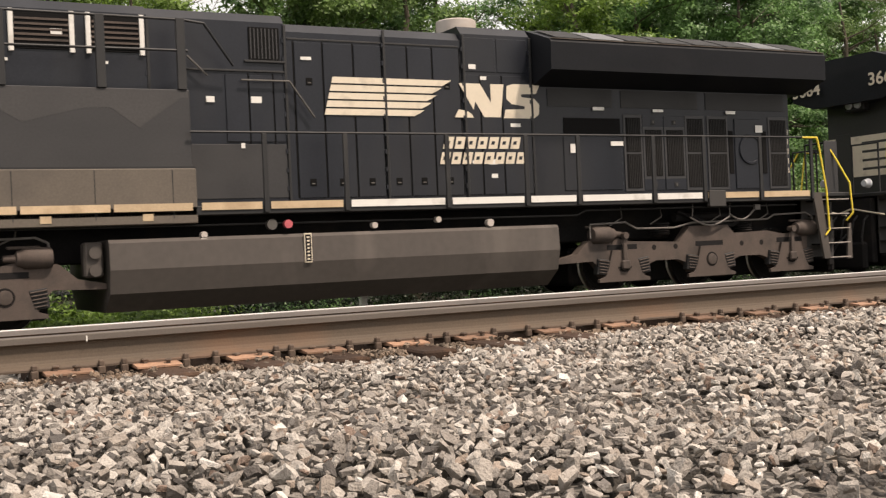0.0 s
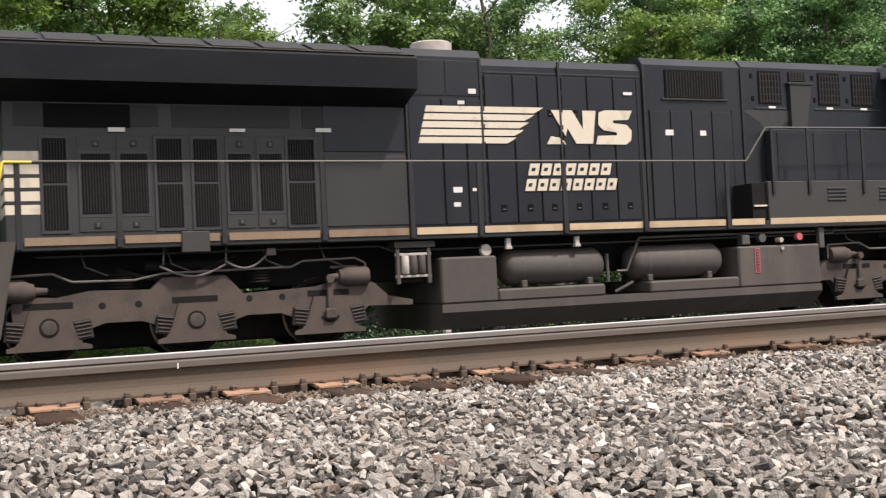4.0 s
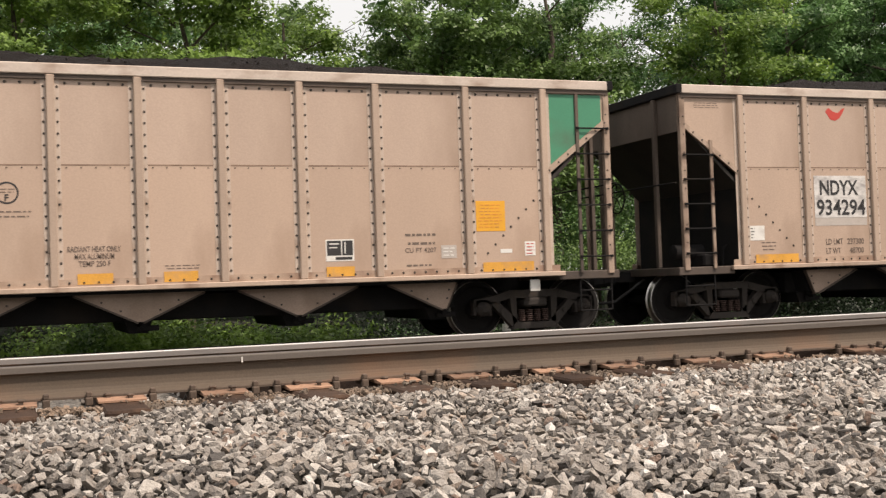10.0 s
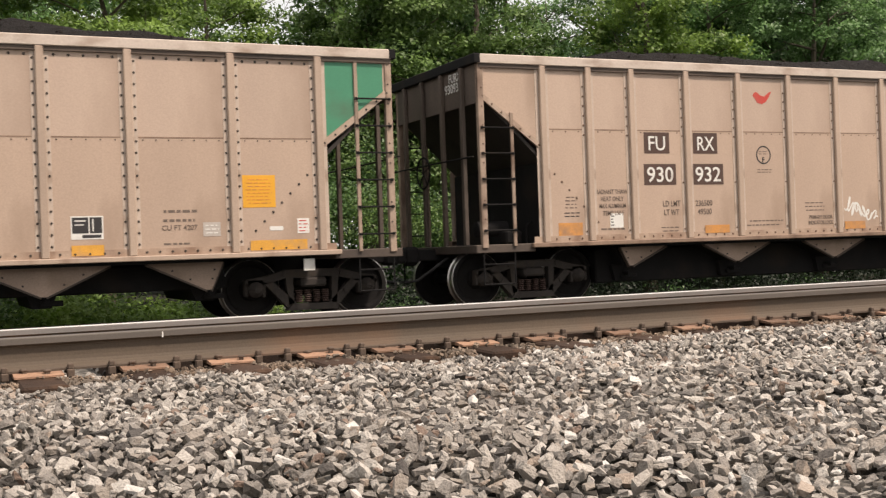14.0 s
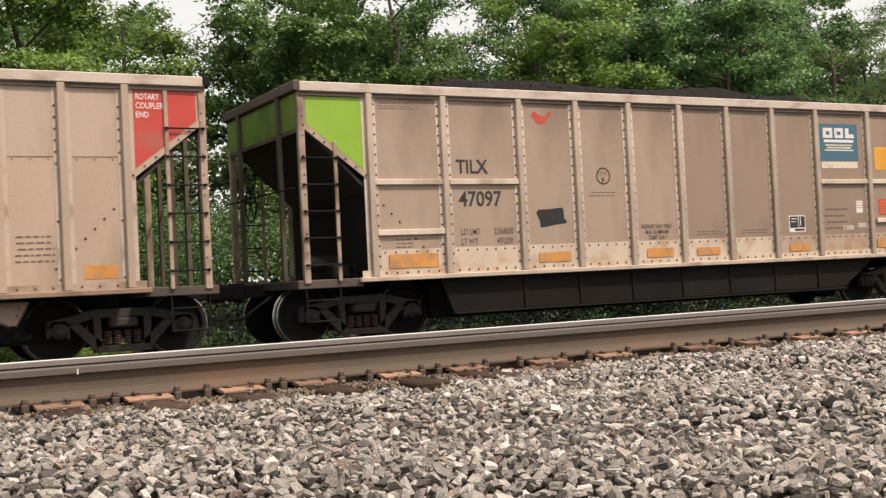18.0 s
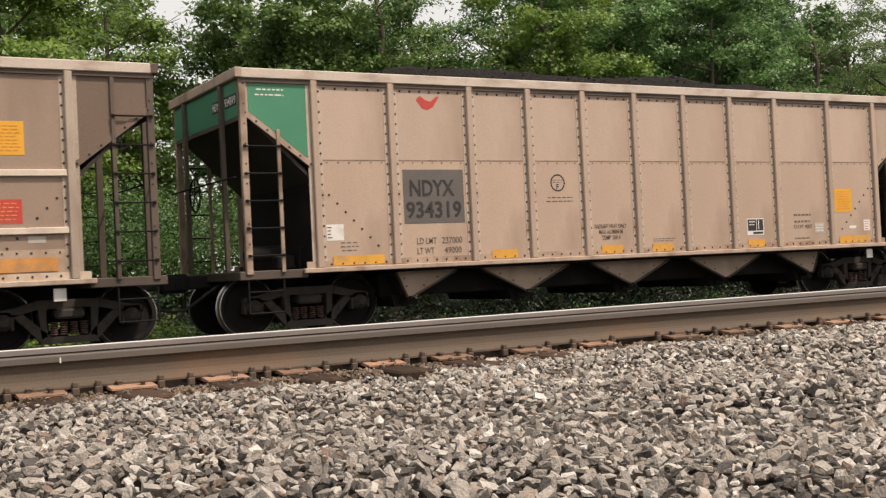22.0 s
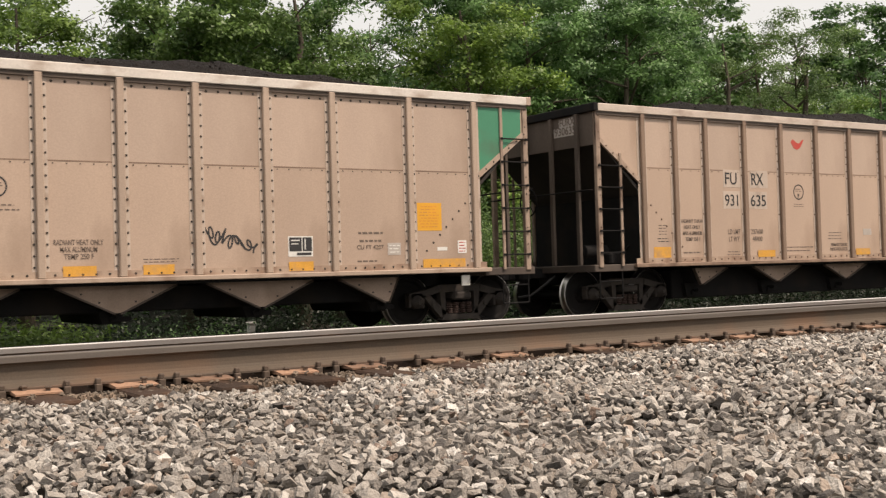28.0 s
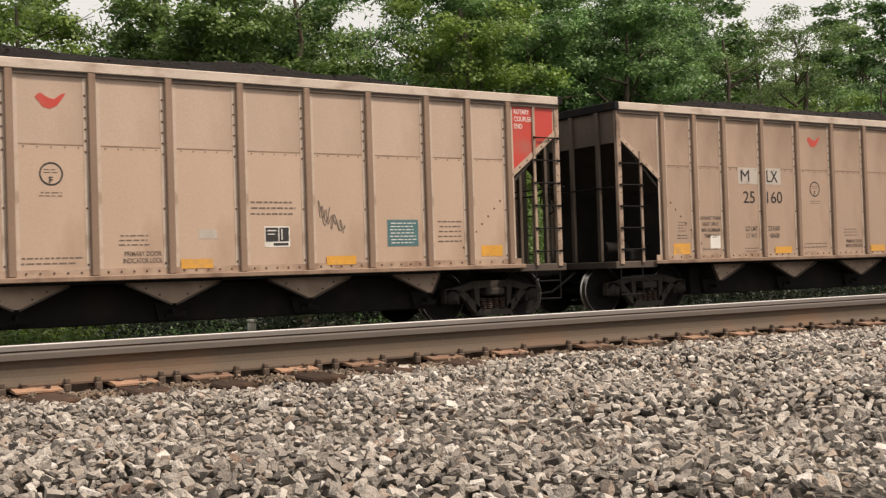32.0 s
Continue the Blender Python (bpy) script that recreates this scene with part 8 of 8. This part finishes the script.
    end_colour(cars["h5"], RIBS_A, 1, GREEN, "green painted end panel")
    end_colour(cars["h4"], RIBS_A, -1, GREEN, "green painted end panel", WHITE)
    scrawl(cars["h5"], 1.25, 1.32, 0.85, 0.55, INK, 3)
    # the car with the deep side sill
    tagged(t, "grey-tan coal hopper car with lime end panel and deep sooty sill")
    end_colour(t, RIBS_A, -1, LIME, "lime green painted end panel")
    write(t, "TILX", -4.68, 2.65, INK)
    write(t, "47097", -4.66, 2.11, INK)
    write(t, "LD LMT", -4.64, 1.64, INK_FADED)
    write(t, "236800", -4.02, 1.64, INK_FADED)
    write(t, "LT WT", -4.64, 1.48, INK_FADED)
    write(t, "49200", -3.97, 1.48, INK_FADED)
    bird(t, -3.18, 3.48)
    o = [(-3.17, 1.98), (-3.12, 2.03), (-2.92, 2.035), (-2.64, 2.06), (-2.61, 2.03), (-2.60, 1.87), (-2.55, 1.83), (-2.56, 1.79), (-2.78, 1.77), (-3.02, 1.73), (-3.09, 1.735), (-3.10, 1.84)]
    part("black_patch", Mesh().prism(o, -SIDE - 0.0135, -SIDE - 0.0105), BLACK_FLAT, t, "black painted-out patch")
    ring(t, -1.73, 2.60)
    write(t, "F", -1.76, 2.48, INK)
    print_lines(t, -1.83, -1.63, 2.605, 2.685, 2, INK_FADED, rng)
    print_lines(t, -2.05, -1.42, 2.23, 2.34, 2, INK_FADED, rng)
    for k, key in enumerate(("RADIANT", "MAX", "TEMP")):
        write(t, key, (-0.95, -0.86, -0.80)[k], 1.66 - 0.10 * k, INK_FADED)
    service_sign(t, 2.64, 1.51)
    rd = sheet(t, "sign", 3.58, 4.64, 2.90, 3.64, BLUE, 0.0, "blue sign with white shapes")
    for x0, z0, x1, z1 in ((3.68, 3.36, 3.94, 3.56), (4.00, 3.36, 4.24, 3.56), (4.30, 3.36, 4.54, 3.56), (3.70, 3.27, 4.52, 3.325)):
        sheet(rd, "sign_shape", x0, x1, z0, z1, WHITE, 0.0032)
    for x0, z0, x1, z1 in ((3.76, 3.42, 3.86, 3.49), (4.07, 3.42, 4.17, 3.49), (4.40, 3.44, 4.54, 3.56)):
        sheet(rd, "sign_gap", x0, x1, z0, z1, BLUE, 0.0064)
    for z, w in ((3.215, 0.37), (3.165, 0.33), (3.115, 0.40)):
        sheet(rd, "sign_shape", 4.11 - w, 4.11 + w, z - 0.014, z + 0.014, CREAM, 0.0032)
    sheet(t, "sign_foot", 3.61, 4.61, 2.755, 2.885, CREAM, 0.0, "cream strip below the sign")
    p = sheet(t, "amber_notice", 5.11, 5.62, 2.73, 3.19, AMBER, 0.0, "amber notice full of small print")
    print_lines(p, 5.15, 5.58, 2.77, 3.15, 8, ORANGE, rng, 0.0032)
    p = sheet(t, "orange_notice", 5.14, 5.56, 1.80, 2.13, RED)
    print_lines(p, 5.17, 5.53, 1.83, 2.10, 5, ORANGE, rng, 0.0032)
    p = sheet(t, "notice", 4.50, 4.68, 1.86, 2.10, WHITE, 0.0, "small white notice with red print")
    print_lines(p, 4.51, 4.67, 1.93, 2.09, 3, RED, rng, 0.0032)
    for x0, x1, z in ((4.52, 4.76, 1.56), (4.10, 4.40, 1.52), (5.62, 5.85, 1.53)):
        sheet(t, "notice", x0, x1, z, z + 0.09, PATCH_PALE)
    sheet(t, "brown_notice", -4.98, -4.80, 1.52, 1.61, BROWN_PATCH)
    print_lines(t, 3.60, 4.25, 1.50, 2.0, 4, INK_FADED, rng)
    for x0, x1 in ((0.30, 1.0), (1.40, 2.15)):
        print_lines(t, x0, x1, 1.50, 1.60, 2, INK_FADED, rng)
    print_lines(t, -5.85, -5.50, 1.44, 1.62, 3, INK_FADED, rng)
    print_lines(t, -6.05, -5.40, 3.66, 3.78, 3, INK_FADED, rng)
    for x0, x1, w in ((-5.97, -5.09, 0.22), (-3.15, -2.50, 0.16), (-0.85, -0.25, 0.16), (0.3, 0.85, 0.14), (2.62, 3.15, 0.14), (5.04, 6.0, 0.19)):
        sheet(t, "reflector", x0, x1, 1.14, 1.14 + w, FADED_ORANGE, 0.012, "dusty orange reflective strip")
    for k, (x, w, z) in enumerate(((-5.56, 0.60, 2.50), (-5.56, 0.60, 1.70), (-4.17, 0.66, 2.50), (4.18, 0.66, 2.48), (5.56, 0.60, 2.48), (5.60, 0.56, 1.69))):
        part("cross_bar", Mesh().box(x - w, x + w, -SIDE - 0.06, -SIDE - 0.0105, z - 0.04, z + 0.05, 0.008), FLANGE_CREAM, t)
    for a, b in zip(RIBS_A, RIBS_A[1:]):
        part("lower_strip", Mesh().box(a + 0.05, b - 0.05, -SIDE - 0.0115, -SIDE - 0.0101, SILL + 0.10, SILL + 0.42), STRIP_CREAM if a < 2 else RUST_STRIP, t)
    for car in (cars["h1"], cars["h2"], cars["h4"], cars["h5"], t):
        tag = part("hanging_plate", Mesh().box(5.93, 6.10, -SIDE + 0.02, -SIDE + 0.05, 0.72, 0.90, 0.006), WHITE, car, "small white plate below the sill")
        part("plate_bracket", Mesh().box(5.98, 6.05, -SIDE + 0.03, -SIDE + 0.06, 0.90, 1.0), SOOT, tag)
    for car, mat, text in ((t, LIME_SHADED, "lime green paint across the end, darkened for shade"), (cars["h4"], GREEN, "green paint across the end")):
        part("painted_band", Mesh().box(-HALF - 0.004, -HALF - 0.0005, -SIDE + 0.06, SIDE - 0.06, SLOPE_TOP - 0.06, 3.88), mat, car, text)
    for car, key, y, z, under in ((cars["h3"], "FURXe", -0.66, 3.72, 0), (cars["h3"], "930932e", -0.50, 3.55, 0), (cars["h6"], "FURXe", -0.66, 3.72, 2), (cars["h6"], "930635e", -0.50, 3.55, 2), (base_a, "NDYXe", -0.25, 3.60, 0), (base_a, "934266e", -1.02, 3.60, 0), (cars["h4"], "NDYXe", -0.47, 3.545, 1), (cars["h4"], "934319e", -1.05, 3.545, 1)):
        if under:
            w = MARKS[key][2]
            part("number_board", Mesh().box(-HALF - 0.008, -HALF - 0.0045, y - w - 0.03, y + 0.03, z - 0.03, z + 0.15 if under == 1 else z + 0.145), INK if under == 1 else PATCH_PALE, car)
        ob = write(car, key, 0, 0, INK_FADED if car is base_a or under == 2 else WHITE)
        ob.location, ob.rotation_euler = (-HALF - 0.0105, y, z), (0, 0, -math.pi / 2)
    # thirteen-rib cars
    for key, weights, label in (("h3", ("236500", "49500"), "tan coal hopper car with white number on brown squares"), ("h6", ("237600", "48400"), "tan coal hopper car with black number and red end panel"), ("h7", ("237600", "48400"), "tan coal hopper car at the end of view")):
        tagged(cars[key], label)
        common_b(cars[key], rng, weights, FADED_ORANGE if key == "h3" else YELLOWED)
    h3, h6, h7 = cars["h3"], cars["h6"], cars["h7"]
    for key, x, z in (("FU", -4.27, 2.48), ("RX", -3.25, 2.48), ("930", -4.29, 1.94), ("932", -3.28, 1.94)):
        w = 0.52 if len(key) == 2 else 0.66
        sheet(h3, "number_patch", x, x + w, z, z + 0.36, BROWN_PATCH, 0.0, "dark brown square")
        write(h3, key, x + (0.09 if len(key) == 2 else 0.06), z + 0.055, WHITE, lift=0.004)
    scrawl(h3, 0.20, 1.20, 0.75, 0.55, WHITE, 5)
    service_sign(h3, 1.73, 1.38, 0.40, 0.33)
    sheet(h3, "notice", 1.35, 1.62, 1.53, 1.65, PATCH_PALE)
    p = sheet(h3, "white_tag", -5.00, -4.74, 1.23, 1.47, WHITE, 0.0, "white scanner tag")
    print_lines(p, -4.99, -4.92, 1.25, 1.45, 4, INK, rng, 0.0032)
    for c in (h3, h6):
        p = sheet(c, "sign", 3.71, 4.31, 1.37, 1.81, TEAL, 0.0, "blue-green sign full of small print")
        print_lines(p, 3.75, 4.27, 1.40, 1.78, 7, WHITE, rng, 0.0032)
        end_colour(c, RIBS_B, 1, RED, "red painted end panel")
        for k, key in enumerate(("ROTARY", "COUPLER", "END")):
            write(c, key, RIBS_B[-1] + 0.16, 3.70 - 0.13 * k, WHITE, lift=0.004)
    for key, x, z in (("FU", -3.96, 2.59), ("RX", -3.18, 2.59), ("931", -3.98, 2.15), ("635", -3.22, 2.15)):
        sheet(h6, "number_patch", x - 0.05, x + 0.50 if key != "931" else x + 0.44, z - 0.06, z + 0.30, TAN_TRIM, 0.0)
        write(h6, key, x, z, INK, lift=0.004)
    service_sign(h6, 1.50, 1.39)
    sheet(h6, "notice", 0.43, 0.72, 1.53, 1.67, PATCH_PALE)
    scrawl(h6, 2.46, 1.55, 0.45, 0.65, INK_FADED, 9, 0.008)
    sheet(h7, "number_patch", -4.10, -3.45, 2.54, 2.88, PATCH_PALE, 0.0)
    sheet(h7, "number_patch", -3.32, -2.80, 2.54, 2.88, PATCH_PALE, 0.0)
    for key, x, z in (("M", -4.02, 2.59), ("LX", -3.24, 2.59), ("25", -3.96, 2.15), ("160", -3.25, 2.15)):
        write(h7, key, x, z, INK, lift=0.004 if z > 2.5 else 0.0)
    sheet(h7, "white_tag", -4.97, -4.68, 1.22, 1.48, WHITE, 0.0, "white scanner tag")


ground()
coal_train()
far_track()
marker_post()
woods()
undergrowth()
ballast()
near_track()

# ---- what moves ----
def gone(t):
    ts, xs = zip(*GONE)
    return float(np.interp(t, ts, xs))


def motions():
    for ob, x0 in TRAIN:
        walk(ob, [(t, pose(x0 + g, TRAIN_Y, TRAIN_Z)) for t, g in GONE])
        for w in [c for c in ob.children if c.name.startswith("wheelset")]:
            x, _, r = w.location
            rows = []
            step = 4 if r > 0.5 else 3
            k = 0
            while k <= 960:
                t = k / FPS
                rows.append((t, pose(x, 0, r, 0, math.degrees(gone(t) / r), 0)))
                k += step
            walk(w, rows)


motions()
